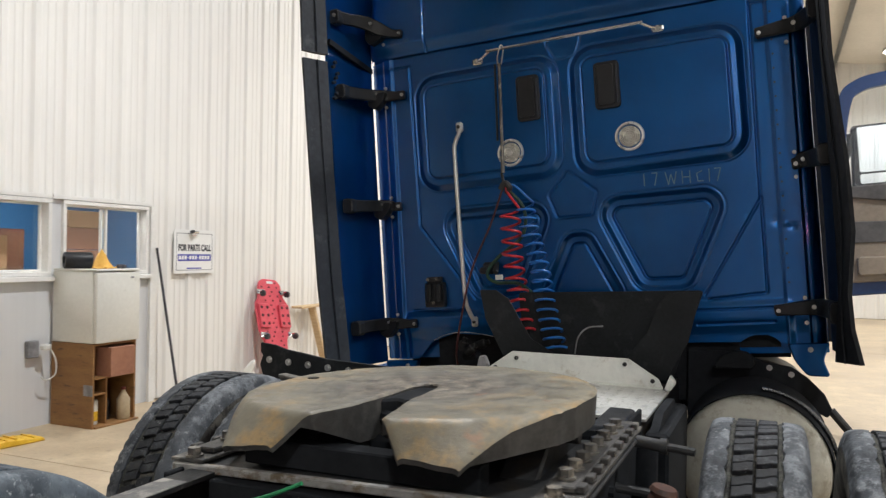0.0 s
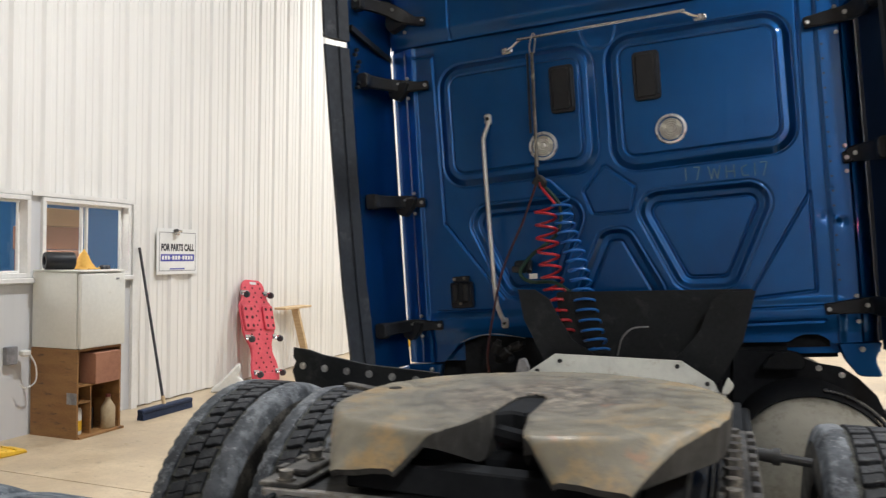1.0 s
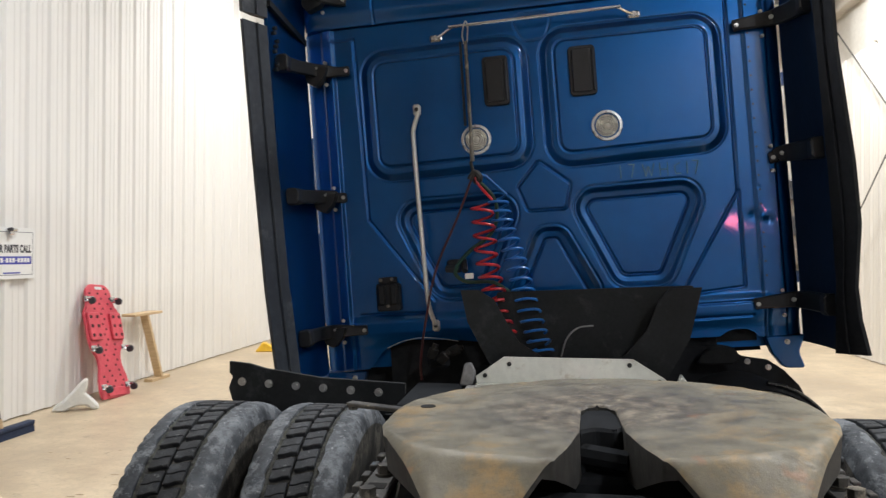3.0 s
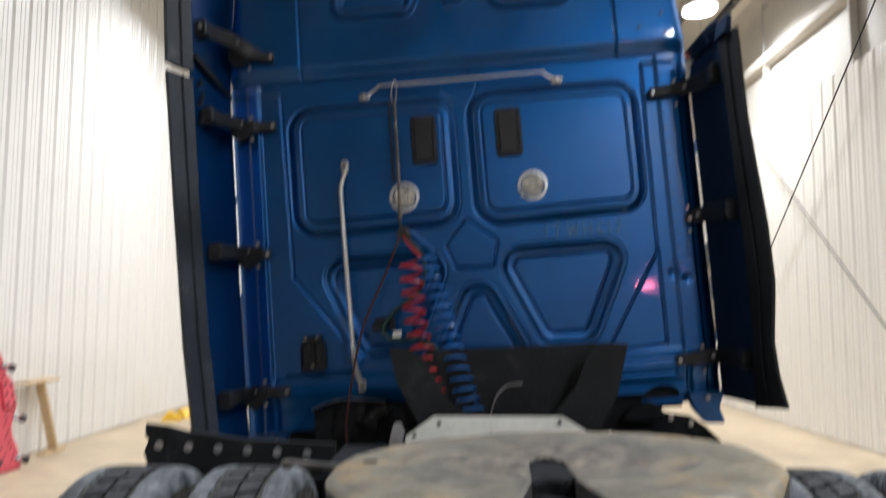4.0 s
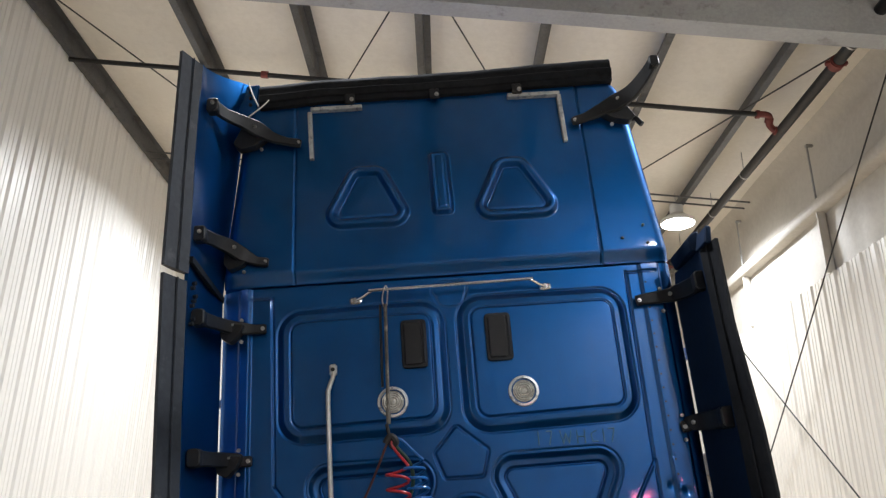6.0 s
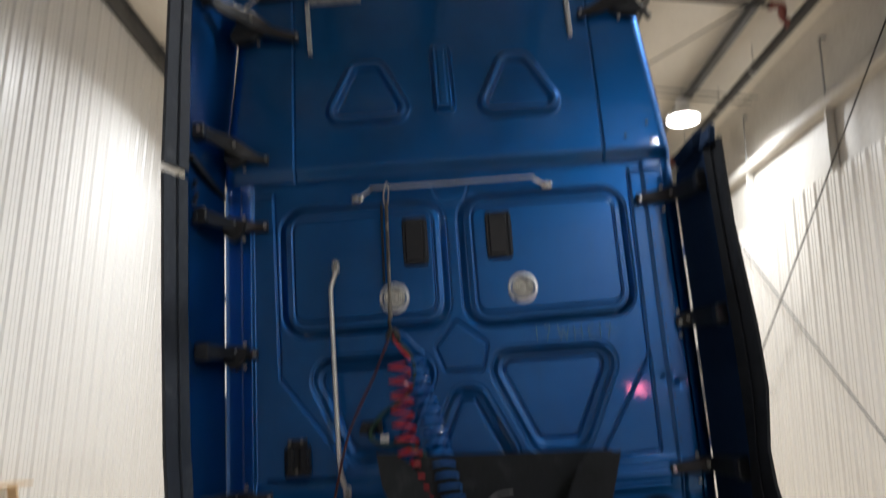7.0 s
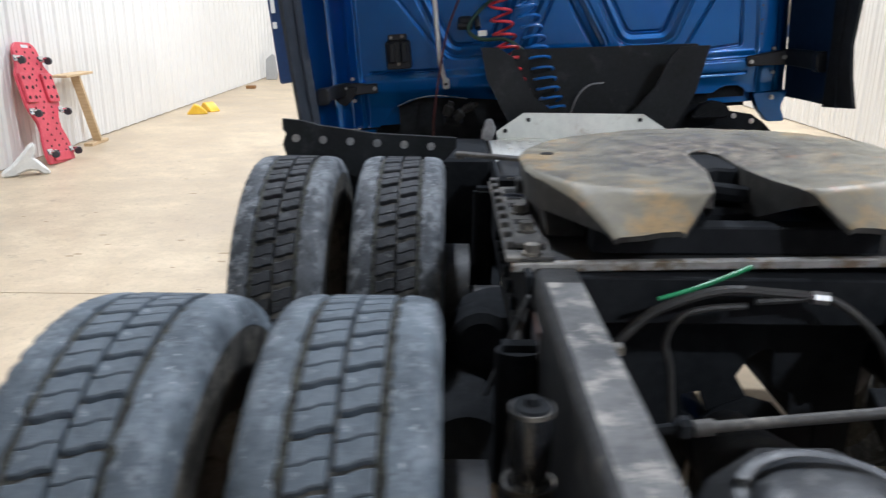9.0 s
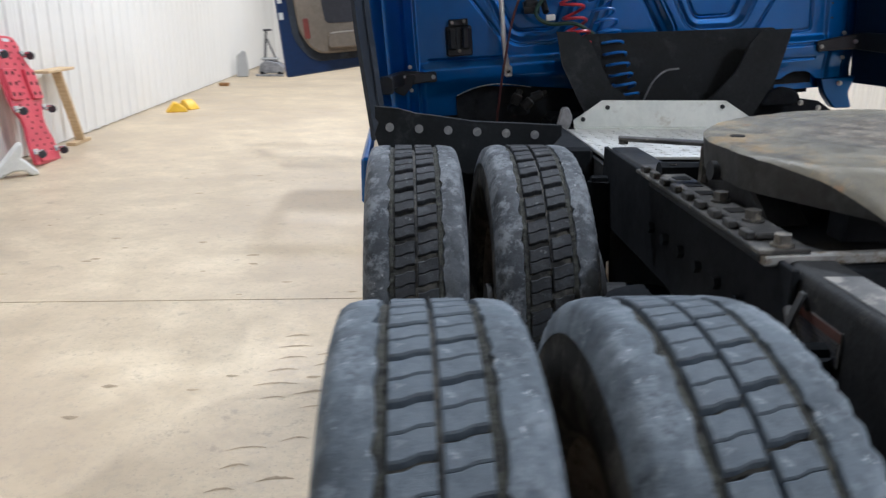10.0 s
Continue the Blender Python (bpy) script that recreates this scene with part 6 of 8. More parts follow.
# black rubber guard between deck and cab
G = CAB
bm = B()
prism(bm, round_poly([(-0.22, 0.315), (0.655, 0.285), (0.50, -0.10), (-0.20, -0.08)], 0.02), "y", -0.205, -0.195)
guard = part("rubber_guard", bm, M_MUD, truck, "black rubber guard sheet standing behind the deck", G)
for pts, v0, v1 in (([(-0.365, 0.34), (-0.285, 0.335), (-0.222, 0.29), (-0.18, 0.20), (-0.13, 0.10), (-0.02, 0.015), (0.04, -0.06), (-0.20, -0.10), (-0.27, 0.03), (-0.345, 0.20)], -0.36, -0.35),
                    ([(0.655, 0.283), (0.52, 0.285), (0.475, 0.24), (0.42, 0.12), (0.33, 0.02), (0.22, -0.06), (0.48, -0.10), (0.59, 0.07)], -0.36, -0.35)):
    bm = B()
    cxm = sum(p[0] for p in pts) / len(pts)
    sgn = -1 if cxm < 0.1 else 1
    a = [bm.verts.new((x, v0 + 0.12 * max(0.0, -sgn * (x - cxm)) * 2, w)) for x, w in pts]
    b = [bm.verts.new((x, v1 + 0.12 * max(0.0, -sgn * (x - cxm)) * 2, w)) for x, w in pts]
    bm.faces.new(a)
    bm.faces.new(b[::-1])
    for k in range(len(pts)):
        bm.faces.new((a[k], a[(k + 1) % len(pts)], b[(k + 1) % len(pts)], b[k]))
    part("wing", bm, M_MUD, guard, "curved wing of the rubber guard", G, 0.5)
bm = B()
tube(bm, smooth_line([(0.05, -0.225, 0.01), (0.08, -0.26, 0.09), (0.13, -0.27, 0.135), (0.20, -0.25, 0.14)], 8), 0.004, 6)
part("wire", bm, M_GREY_J, guard, "thin loose grey wire", G)

# under the cab: near-black blocks for shaded engine-side clutter
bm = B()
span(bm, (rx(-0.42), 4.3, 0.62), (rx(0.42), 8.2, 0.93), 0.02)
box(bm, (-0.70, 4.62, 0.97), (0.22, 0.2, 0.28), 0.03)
part("underbody", bm, M_VOID, truck, "near-black blocks for the shaded frame and drive line")
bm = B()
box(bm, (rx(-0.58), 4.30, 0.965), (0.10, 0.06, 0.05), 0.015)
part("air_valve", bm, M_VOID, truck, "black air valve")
for k, (x, y, z) in enumerate(((-0.60, 4.24, 1.02), (-0.55, 4.22, 1.0), (-0.50, 4.25, 1.03))):
    bm = B()
    lathe(bm, [(-0.03, 0.012), (-0.028, 0.022), (0.015, 0.024), (0.02, 0.016), (0.04, 0.014)], 12, pose(rx(x), y, z, 20 * k, -70 + 25 * k, 0))
    part("air_fitting", bm, M_GREASE, truck, "grimy air fitting under the cab")

# box added to keep the gap between tyre and rail dark
bm = B()
span(bm, (-1.86, 3.45, 0.16), (-1.665, 3.95, 0.93), 0.012)
part("gap_box", bm, M_VOID, truck, "added black box that blocks the floor beside the rail")
bm = B()
span(bm, (rx(0.455), 3.28, 0.30), (rx(0.535), 3.88, 0.885), 0.01)
prism(bm, [(3.30, 0.886), (3.80, 0.886), (3.72, 0.93), (3.42, 0.93)], "x", rx(0.47), rx(0.50))
part("step_bracket", bm, M_VOID, truck, "black bracket outside the rail ahead of the wheels")
# ribbed rusty boot of a shock absorber
bm = B()
boot = []
for k in range(15):
    boot.append((0.012 * k, 0.030 + 0.006 * (k % 2)))
lathe(bm, boot, 20, pose(rx(0.572), 2.62, 0.735, -6, -78, 0))
part("ribbed_boot", bm, surface("rusty_red_rubber", (0.045, 0.018, 0.011), (0.105, 0.042, 0.025), 0.6, big=14, dirt=(0.03, 0.022, 0.018), dirt_at=0.58), truck, "rusty red ribbed boot on a shock")
for z, y in ((0.83, 2.80), (0.76, 2.86)):
    bm = B()
    rod(bm, (rx(0.45), y, z), (rx(0.60), y - 0.01, z - 0.006), 0.014, 10)
    rod(bm, (rx(0.60), y - 0.01, z - 0.006), (rx(0.62), y - 0.011, z - 0.007), 0.021, 6)
    part("fitting", bm, M_FRAME, truck, "black pipe fitting beside the rail")
# thin bracket straps outside the rail
for a, b in (((-1.676, 1.95, 0.939), (-1.755, 1.93, 0.74)), ((-1.676, 1.95, 0.939), (-1.618, 1.96, 0.80)), ((-1.735, 1.94, 0.79), (-1.67, 1.94, 0.80))):
    bm = B()
    flatbar(bm, [a, b], 0.016, 0.006)
    part("strap", bm, M_FRAME, truck, "thin grimy strap beside the rail")
# mud-flap hangers with bolts
def hanger(y, top, bottom, bolts, label, mat):
    bm = B()
    prism(bm, top + bottom[::-1], "y", y, y + 0.012, 0.002)
    h = part("fender_strip", bm, mat, truck, label)
    for x, z in bolts:
        b2 = B()
        tube(b2, [(x, y - 0.006, z), (x, y - 0.001, z)], 0.0145, 14)
        tube(b2, [(x, y - 0.012, z), (x, y - 0.005, z)], 0.009, 6)
        part("bolt", b2, M_BOLT, h)


hanger(3.372, [(-2.437, 1.085), (-2.40, 1.082), (-2.36, 1.078), (-2.30, 1.062), (-2.22, 1.052), (-2.10, 1.035), (-1.98, 1.03), (-1.80, 1.022)],
       [(-2.437, 1.045), (-2.425, 1.03), (-2.440, 0.99), (-2.425, 0.945), (-2.36, 0.925), (-2.25, 0.90), (-2.12, 0.85), (-2.0, 0.84), (-1.90, 0.88), (-1.86, 0.925), (-1.83, 0.95), (-1.80, 0.985)],
       [(-2.388 + 0.0988 * k, 1.014 - 0.005 * k) for k in range(6)], "ragged black rubber fender strip with six bolts", M_MUD)
bm = B()
outer = [(3.0 + 0.600 * math.sin(a), 0.505 + 0.600 * math.cos(a)) for a in np.linspace(0.85, 2.35, 24)]
inner = [(3.0 + 0.592 * math.sin(a), 0.505 + 0.592 * math.cos(a)) for a in np.linspace(2.35, 0.85, 24)]
prism(bm, outer + inner, "x", rx(-0.60), rx(-1.14))
part("quarter_fender", bm, M_VOID, truck, "black quarter fender ahead of the drive wheels")

# black fender strip over the end of the tank
bm = B()
prism(bm, [(-0.755, 0.62), (-0.706, 0.62), (-0.615, 0.735), (-0.50, 0.80), (-0.416, 0.822), (-0.30, 0.812), (-0.207, 0.794), (-0.150, 0.767), (-0.127, 0.798), (-0.161, 0.87), (-0.231, 0.94), (-0.30, 0.985), (-0.405, 0.998), (-0.52, 1.04), (-0.755, 1.04)], "y", 4.475, 4.505, 0.004)
ta = part("splash_panel", bm, M_LIP, truck, "black rubber splash panel over the end of the tank")
for x, z in ((-0.393, 0.977), (-0.300, 0.952)):
    bolt(ta, (x, 4.475, z), (0, -1, 0), 0.010, IDENT, "", M_BOLT)
bm = B()
rod(bm, (-0.135, 4.49, 0.80), (-0.03, 4.49, 0.675), 0.019, 10)
part("bracket_rod", bm, M_FRAME, truck, "black bracket rod beside the tank")
bm = B()
prism(bm, round_poly([(-0.64, 0.97), (-0.60, 1.035), (-0.54, 1.062), (-0.475, 1.05), (-0.445, 1.01), (-0.46, 0.975)], 0.02, 4), "y", 4.375, 4.42, 0.008)
part("cab_mount", bm, M_VOID, truck, "black rubber cab mount under the sill")
# tanks
for s, y0, label in ((1, 3.93, "dull aluminium fuel tank"), (-1, 4.75, "dull aluminium fuel tank")):
    bm = B()
    xc, zc = (rx(0.78), 0.618) if s > 0 else (rx(-0.82), 0.645)
    prof = [(-0.012, 0.01), (-0.008, 0.10), (0.004, 0.19), (0.024, 0.255), (0.060, 0.288), (0.10, 0.300), (1.6, 0.300), (1.63, 0.285), (1.64, 0.2)]
    lathe(bm, prof, 40, pose(xc, y0, zc, 0, 0, 90))
    tk = part("fuel_tank", bm, M_TANK, truck, label)
    for y in (y0 + 0.42, y0 + 1.2):
        bm = B()
        lathe(bm, [(y, 0.3015), (y, 0.307), (y + 0.06, 0.307), (y + 0.06, 0.3015)], 40, pose(xc, 0, zc, 0, 0, 90), True)
        part("strap", bm, M_FRAME, tk, "black tank strap")
    if s > 0:
        bm = B()
        lathe(bm, [(y0 + 0.095, 0.3012), (y0 + 0.085, 0.306), (y0 + 0.10, 0.314), (y0 + 0.62, 0.314), (y0 + 0.62, 0.3012)], 48, pose(xc, 0, zc, 0, 0, 90), True)
        part("rubber_pad", bm, M_LIP, tk, "black rubber pad wrapped over the tank")
        bm = B()
        arc = [(xc + 0.325 * math.sin(a), y0 + 0.13 + 0.02 * math.sin(3 * a), zc + 0.325 * math.cos(a)) for a in np.linspace(0.1, 1.35, 16)]
        tube(bm, arc, 0.010, 8)
        part("wrapped_hose", bm, M_SLEEVE, tk, "shiny black hose over the tank")
    if s < 0:
        bm = B()
        span(bm, (rx(-1.28), 3.80, 0.64), (rx(-1.24), 7.0, 0.83), 0.012)
        part("side_skirt", bm, M_BLUE, truck, "blue side skirt beside the tank")

# axles, differentials, suspension
for y in AXLES:
    bm = B()
    rod(bm, (rx(-0.86), y, R_TYRE), (rx(0.86), y, R_TYRE), 0.075, 14)
    ax = part("axle", bm, M_FRAME, truck, "greasy black drive axle")
    bm = B()
    lathe(bm, [(-0.20, 0.08), (-0.15, 0.17), (-0.06, 0.225), (0.06, 0.225), (0.15, 0.17), (0.20, 0.08)], 28, pose(rx(0.02), y, R_TYRE + 0.02))
    lathe(bm, [(0.0, 0.13), (0.22, 0.12), (0.34, 0.085), (0.42, 0.07)], 20, pose(rx(0.02), y, R_TYRE + 0.05, 0, 0, 90))
    part("differential", bm, M_FRAME, ax, "bulging differential housing")
    bm = B()
    lathe(bm, [(-0.10, 0.142), (0.0, 0.142), (0.003, 0.150), (0.013, 0.150), (0.016, 0.146), (0.016, 0.128), (0.012, 0.122), (0.024, 0.114), (0.038, 0.088), (0.046, 0.045), (0.048, 0.006)], 48, pose(rx(-0.02), y - 0.12, R_TYRE + 0.24, 0, -86, -90))
    cover = part("axle_cover", bm, M_DOME, ax, "scuffed grey differential cover")
    for s in (-1, 1):
        bm = B()
        lathe(bm, [(-0.09, 0.08), (-0.07, 0.12), (-0.03, 0.135), (0.0, 0.115), (0.03, 0.135), (0.07, 0.12), (0.09, 0.08)], 20, pose(rx(s * 0.44), y - 0.28, 0.56, 0, -90, 0))
        part("air_spring", bm, M_VOID, truck, "black rubber air spring")
        bm = B()
        prism(bm, [(y - 0.42, 0.40), (y - 0.30, 0.46), (y + 0.10, 0.42), (y + 0.55, 0.62), (y + 0.55, 0.56), (y + 0.10, 0.34), (y - 0.42, 0.34)], "x", rx(s * 0.44 - 0.04), rx(s * 0.44 + 0.04), 0.004)
        part("spring_arm", bm, M_VOID, truck, "black trailing spring arm")
        bm = B()
        rod(bm, (rx(s * 0.47), y + 0.14, 0.36), (rx(s * 0.47), y + 0.18, 0.62), 0.030, 12)
        rod(bm, (rx(s * 0.47), y + 0.18, 0.60), (rx(s * 0.47), y + 0.21, 0.86), 0.042, 12)
        rod(bm, (rx(s * 0.43), y + 0.21, 0.86), (rx(s * 0.50), y + 0.21, 0.86), 0.02, 8)
        part("shock_absorber", bm, M_VOID, truck, "black shock absorber")
        bm = B()
        lathe(bm, [(0.0, 0.07), (0.02, 0.095), (0.10, 0.095), (0.11, 0.10), (0.12, 0.095), (0.17, 0.09), (0.19, 0.05)], 18, pose(rx(s * 0.50), y - 0.42, 0.55, 0, 0, 90))
        part("brake_chamber", bm, M_VOID, truck, "black brake chamber")
        bm = B()
        lathe(bm, [(-0.06, 0.20), (-0.06, 0.215), (0.07, 0.215), (0.07, 0.20)], 28, pose(rx(s * 0.60), y, R_TYRE), True)
        part("brake_drum", bm, M_FRAME, truck, "rusty brake drum")
bm = B()
span(bm, (rx(-0.34), 2.02, 0.855), (rx(0.34), 2.10, 0.955), 0.004)
part("cross_member", bm, M_VOID, truck, "deep black cross member under the plate")
# black sheets stand for the dark between the rails, leaving a floor gap
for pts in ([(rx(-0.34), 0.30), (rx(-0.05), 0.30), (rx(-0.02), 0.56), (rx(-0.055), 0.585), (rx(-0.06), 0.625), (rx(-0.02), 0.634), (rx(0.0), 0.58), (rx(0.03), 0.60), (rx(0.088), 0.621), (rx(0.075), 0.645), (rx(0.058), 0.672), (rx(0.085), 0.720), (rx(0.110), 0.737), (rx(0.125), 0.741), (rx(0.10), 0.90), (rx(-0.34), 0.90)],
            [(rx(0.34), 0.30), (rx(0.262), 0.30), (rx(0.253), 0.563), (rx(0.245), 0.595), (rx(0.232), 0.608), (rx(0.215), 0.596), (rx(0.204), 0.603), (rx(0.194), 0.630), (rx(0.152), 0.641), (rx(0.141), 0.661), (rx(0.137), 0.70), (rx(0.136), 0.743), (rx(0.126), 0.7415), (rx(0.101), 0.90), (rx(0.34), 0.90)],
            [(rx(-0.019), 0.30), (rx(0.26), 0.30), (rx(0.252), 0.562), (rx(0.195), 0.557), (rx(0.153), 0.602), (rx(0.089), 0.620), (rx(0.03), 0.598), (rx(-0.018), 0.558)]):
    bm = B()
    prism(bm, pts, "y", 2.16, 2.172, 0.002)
    part("dark_sheet", bm, M_VOID, truck, "near-black sheet filling the dark between the rails")
bm = B()
rod(bm, (rx(0.0), 2.05, 0.50), (rx(0.0), 2.80, 0.50), 0.05, 14)
rod(bm, (rx(0.02), 3.40, 0.58), (rx(0.0), 5.5, 0.72), 0.055, 14)
part("drive_shaft", bm, M_FRAME, truck, "black drive shaft between the axles")
# spring hangers under the rails
for s, low in ((-1, 0.30), (1, 0.56)):
    bm = B()
    prism(bm, [(2.22, 0.70), (3.40, 0.70), (3.32, low + 0.10), (3.05, low), (2.55, low), (2.30, low + 0.08)], "x", rx(s * 0.36 - 0.02), rx(s * 0.36 + 0.02), 0.004)
    part("spring_hanger", bm, M_FRAME, truck, "black cast spring hanger under the rail")
# black reservoir added outside the rail to keep the gap there dark
bm = B()
lathe(bm, [(0.0, 0.06), (0.02, 0.11), (0.05, 0.125), (0.95, 0.125), (0.98, 0.11), (1.0, 0.06)], 24, pose(rx(-0.545), 2.30, 0.36, 0, 0, 90))
part("air_tank", bm, M_VOID, truck, "added black air reservoir that darkens the gap by the rail")
bm = B()
rod(bm, (-1.408, 1.65, 0.835), (rx(0.333), 1.65, 0.890), 0.0095, 12)
rod(bm, (-1.440, 1.65, 0.831), (-1.409, 1.65, 0.835), 0.014, 12)
track = part("track_rod", bm, M_BAR2, truck, "bare steel track rod between the rails")
bm = B()
box(bm, (-1.455, 1.652, 0.832), (0.030, 0.03, 0.036), 0.008)
rod(bm, (-1.468, 1.655, 0.83), (rx(-0.333), 1.68, 0.80), 0.009, 8)
part("rod_bush", bm, M_VOID, track, "greasy black bush at the end of the rod")
SLEEVE = pose(-1.716, 1.505, 0.605, 4, -90, 0)
bm = B()
lathe(bm, [(0.0, 0.024), (0.01, 0.034), (0.20, 0.035), (0.225, 0.034), (0.232, 0.027), (0.246, 0.027), (0.254, 0.0300), (0.338, 0.0300), (0.341, 0.0288)], 32, SLEEVE)
sleeve = part("shock_sleeve", bm, M_SLEEVE, truck, "shiny black shock sleeve")
bm = B()
lathe(bm, [(0.214, 0.0352), (0.214, 0.0372), (0.226, 0.0372), (0.226, 0.0345)], 28, SLEEVE, True)
part("clamp_ring", bm, M_BAR, sleeve, "dull clamp ring")
bm = B()
lathe(bm, [(0.334, 0.0302), (0.334, 0.0312), (0.341, 0.0312), (0.341, 0.0290)], 28, SLEEVE, True)
part("cap_ring", bm, M_BAR2, sleeve, "dull cap ring")
bm = B()
lathe(bm, [(0.3405, 0.0288), (0.345, 0.026), (0.346, 0.010), (0.356, 0.009), (0.357, 0.002)], 28, SLEEVE)
part("cap", bm, M_VOID, sleeve, "dull black cap", IDENT)
# cup added where the foot of the shock goes dark
bm = B()
lathe(bm, [(0.0, 0.036), (0.01, 0.042), (0.12, 0.044), (0.15, 0.040), (0.155, 0.036)], 24, pose(-1.716, 1.50, 0.63, 4, -90, 0), True)
part("dark_cup", bm, M_VOID, truck, "added dark cup over the shaded foot of the shock")
# air tank between the rails
bm = B()
lathe(bm, [(-0.24, 0.06), (-0.22, 0.11), (-0.19, 0.125), (0.19, 0.125), (0.22, 0.11), (0.24, 0.06)], 28, pose(rx(0.10), 1.20, 0.66))
part("air_tank", bm, M_DOME, truck, "scuffed dark air tank between the rails")
for name, mat, r, pts, label in (
        ("green_hose", M_HOSE_G, 0.0045, [(-0.20, 1.94, 0.941), (-0.13, 1.94, 0.964), (-0.075, 1.94, 0.987), (-0.03, 1.94, 1.008)], "green air line under the plate edge"),
        ("brake_hose", M_HOSE_K, 0.0072, [(-0.15, 1.93, 0.66), (-0.160, 1.95, 0.786), (-0.172, 1.96, 0.845), (-0.147, 1.96, 0.897), (-0.10, 1.96, 0.914), (-0.02, 1.97, 0.917)], "looping black brake hose"),
        ("brake_hose", M_HOSE_K, 0.010, [(-0.30, 1.96, 0.80), (-0.225, 1.97, 0.879), (-0.171, 1.97, 0.916), (-0.07, 1.97, 0.948), (0.035, 1.975, 0.943), (0.10, 1.975, 0.938)], "looping black brake hose"),
        ("brake_hose", M_HOSE_K, 0.0085, [(0.0, 1.975, 0.925), (0.07, 1.975, 0.93), (0.132, 1.97, 0.936), (0.19, 1.96, 0.905), (0.245, 1.95, 0.85), (0.275, 1.94, 0.77), (0.28, 1.92, 0.64)], "looping black brake hose"),
        ("brake_hose", M_HOSE_K, 0.010, [(-0.45, 1.98, 0.90), (-0.47, 1.90, 0.84), (-0.48, 1.82, 0.72), (-0.50, 1.75, 0.60)], "looping black brake hose")):
    bm = B()
    tube(bm, smooth_line([(rx(x), y, z) for x, y, z in pts], 8), r, 8)
    part(name, bm, mat, truck, label)
bm = B()
rod(bm, (rx(0.108), 1.972, 0.936), (rx(0.138), 1.969, 0.934), 0.0135, 8)
part("hose_collar", bm, M_BOLT, truck, "pale hose collar")
bm = B()
span(bm, (rx(-0.343), 1.66, 0.950), (rx(-0.328), 1.68, 0.966), 0.002)
part("tab", bm, M_BAR, truck, "small pale tab on the rail")
bm = B()
span(bm, (rx(-0.4345), 1.842, 0.850), (rx(-0.4328), 1.975, 0.910))
sticker = part("warning_label", bm, M_LABEL, truck, "faded white label with unreadable lines")
bm = B()
for k in range(5):
    span(bm, (rx(-0.4358), 1.850, 0.855 + 0.0078 * k), (rx(-0.4346), 1.967, 0.8585 + 0.0078 * k))
part("print", bm, M_INK, sticker)
bm = B()
span(bm, (rx(-0.4358), 1.843, 0.893), (rx(-0.4346), 1.974, 0.9095))
part("heading", bm, M_LABEL_R, sticker)

# ---------- wheels ----------
WIDE = 0.272


def tyre_mesh():
    """Casing, sidewalls and worn shoulder ribs, turned round x."""
    bm = B()
    h = WIDE / 2
    prof = [(-0.085, 0.292), (-0.112, 0.300), (-0.128, 0.335), (-h, 0.39), (-h + 0.001, 0.44), (-0.1335, 0.456), (-0.124, 0.476), (-0.117, 0.488),
            (0.117, 0.488), (0.124, 0.476), (0.1335, 0.456), (h - 0.001, 0.44), (h, 0.39), (0.128, 0.335), (0.112, 0.300), (0.085, 0.292)]
    lathe(bm, prof, 72, IDENT, True)
    return finish(bm, 0.7)


def shoulder_mesh(s):
    """Worn shoulder rib: crumbled inner edge, flat top, nicked outer edge turning down to the sidewall."""
    bm = B()
    n = 240
    rows = []
    for k in range(n):
        a = 2 * math.pi * k / n
        c, d = math.cos(a), math.sin(a)
        nick = 0.0045 * max(0.0, noise.noise((c * 26, d * 26, s))) + 0.0055 * (k % 3 == 0)
        jag = 0.0055 * noise.noise((c * 34, d * 34, s * 3)) + 0.006 * (k % 6 in (0, 1)) * (0.4 + abs(noise.noise((k * 0.7, s, 9))))
        dip = 0.0016 * noise.noise((c * 9, d * 9, s * 7))
        sec = [(0.066 + jag, 0.4905), (0.0685 + jag, 0.5025 - 0.002 * (k % 6 == 1)), (0.078 + jag * 0.5, 0.5042 + dip), (0.098, 0.5025 + dip),
               (0.115 - nick * 0.5, 0.4985), (0.1245 - nick, 0.4915), (0.1290 - nick * 0.8, 0.480), (0.1335 - nick * 0.3, 0.465), (0.1362, 0.449)]
        rows.append([bm.verts.new((s * x, r * c, r * d)) for x, r in sec])
    for k in range(n):
        r0, r1 = rows[k], rows[(k + 1) % n]
        for a, b, c, d in zip(r0, r0[1:], r1[1:], r1):
            bm.faces.new((a, b, c, d))
    return finish(bm, 0.6)


NB = 40


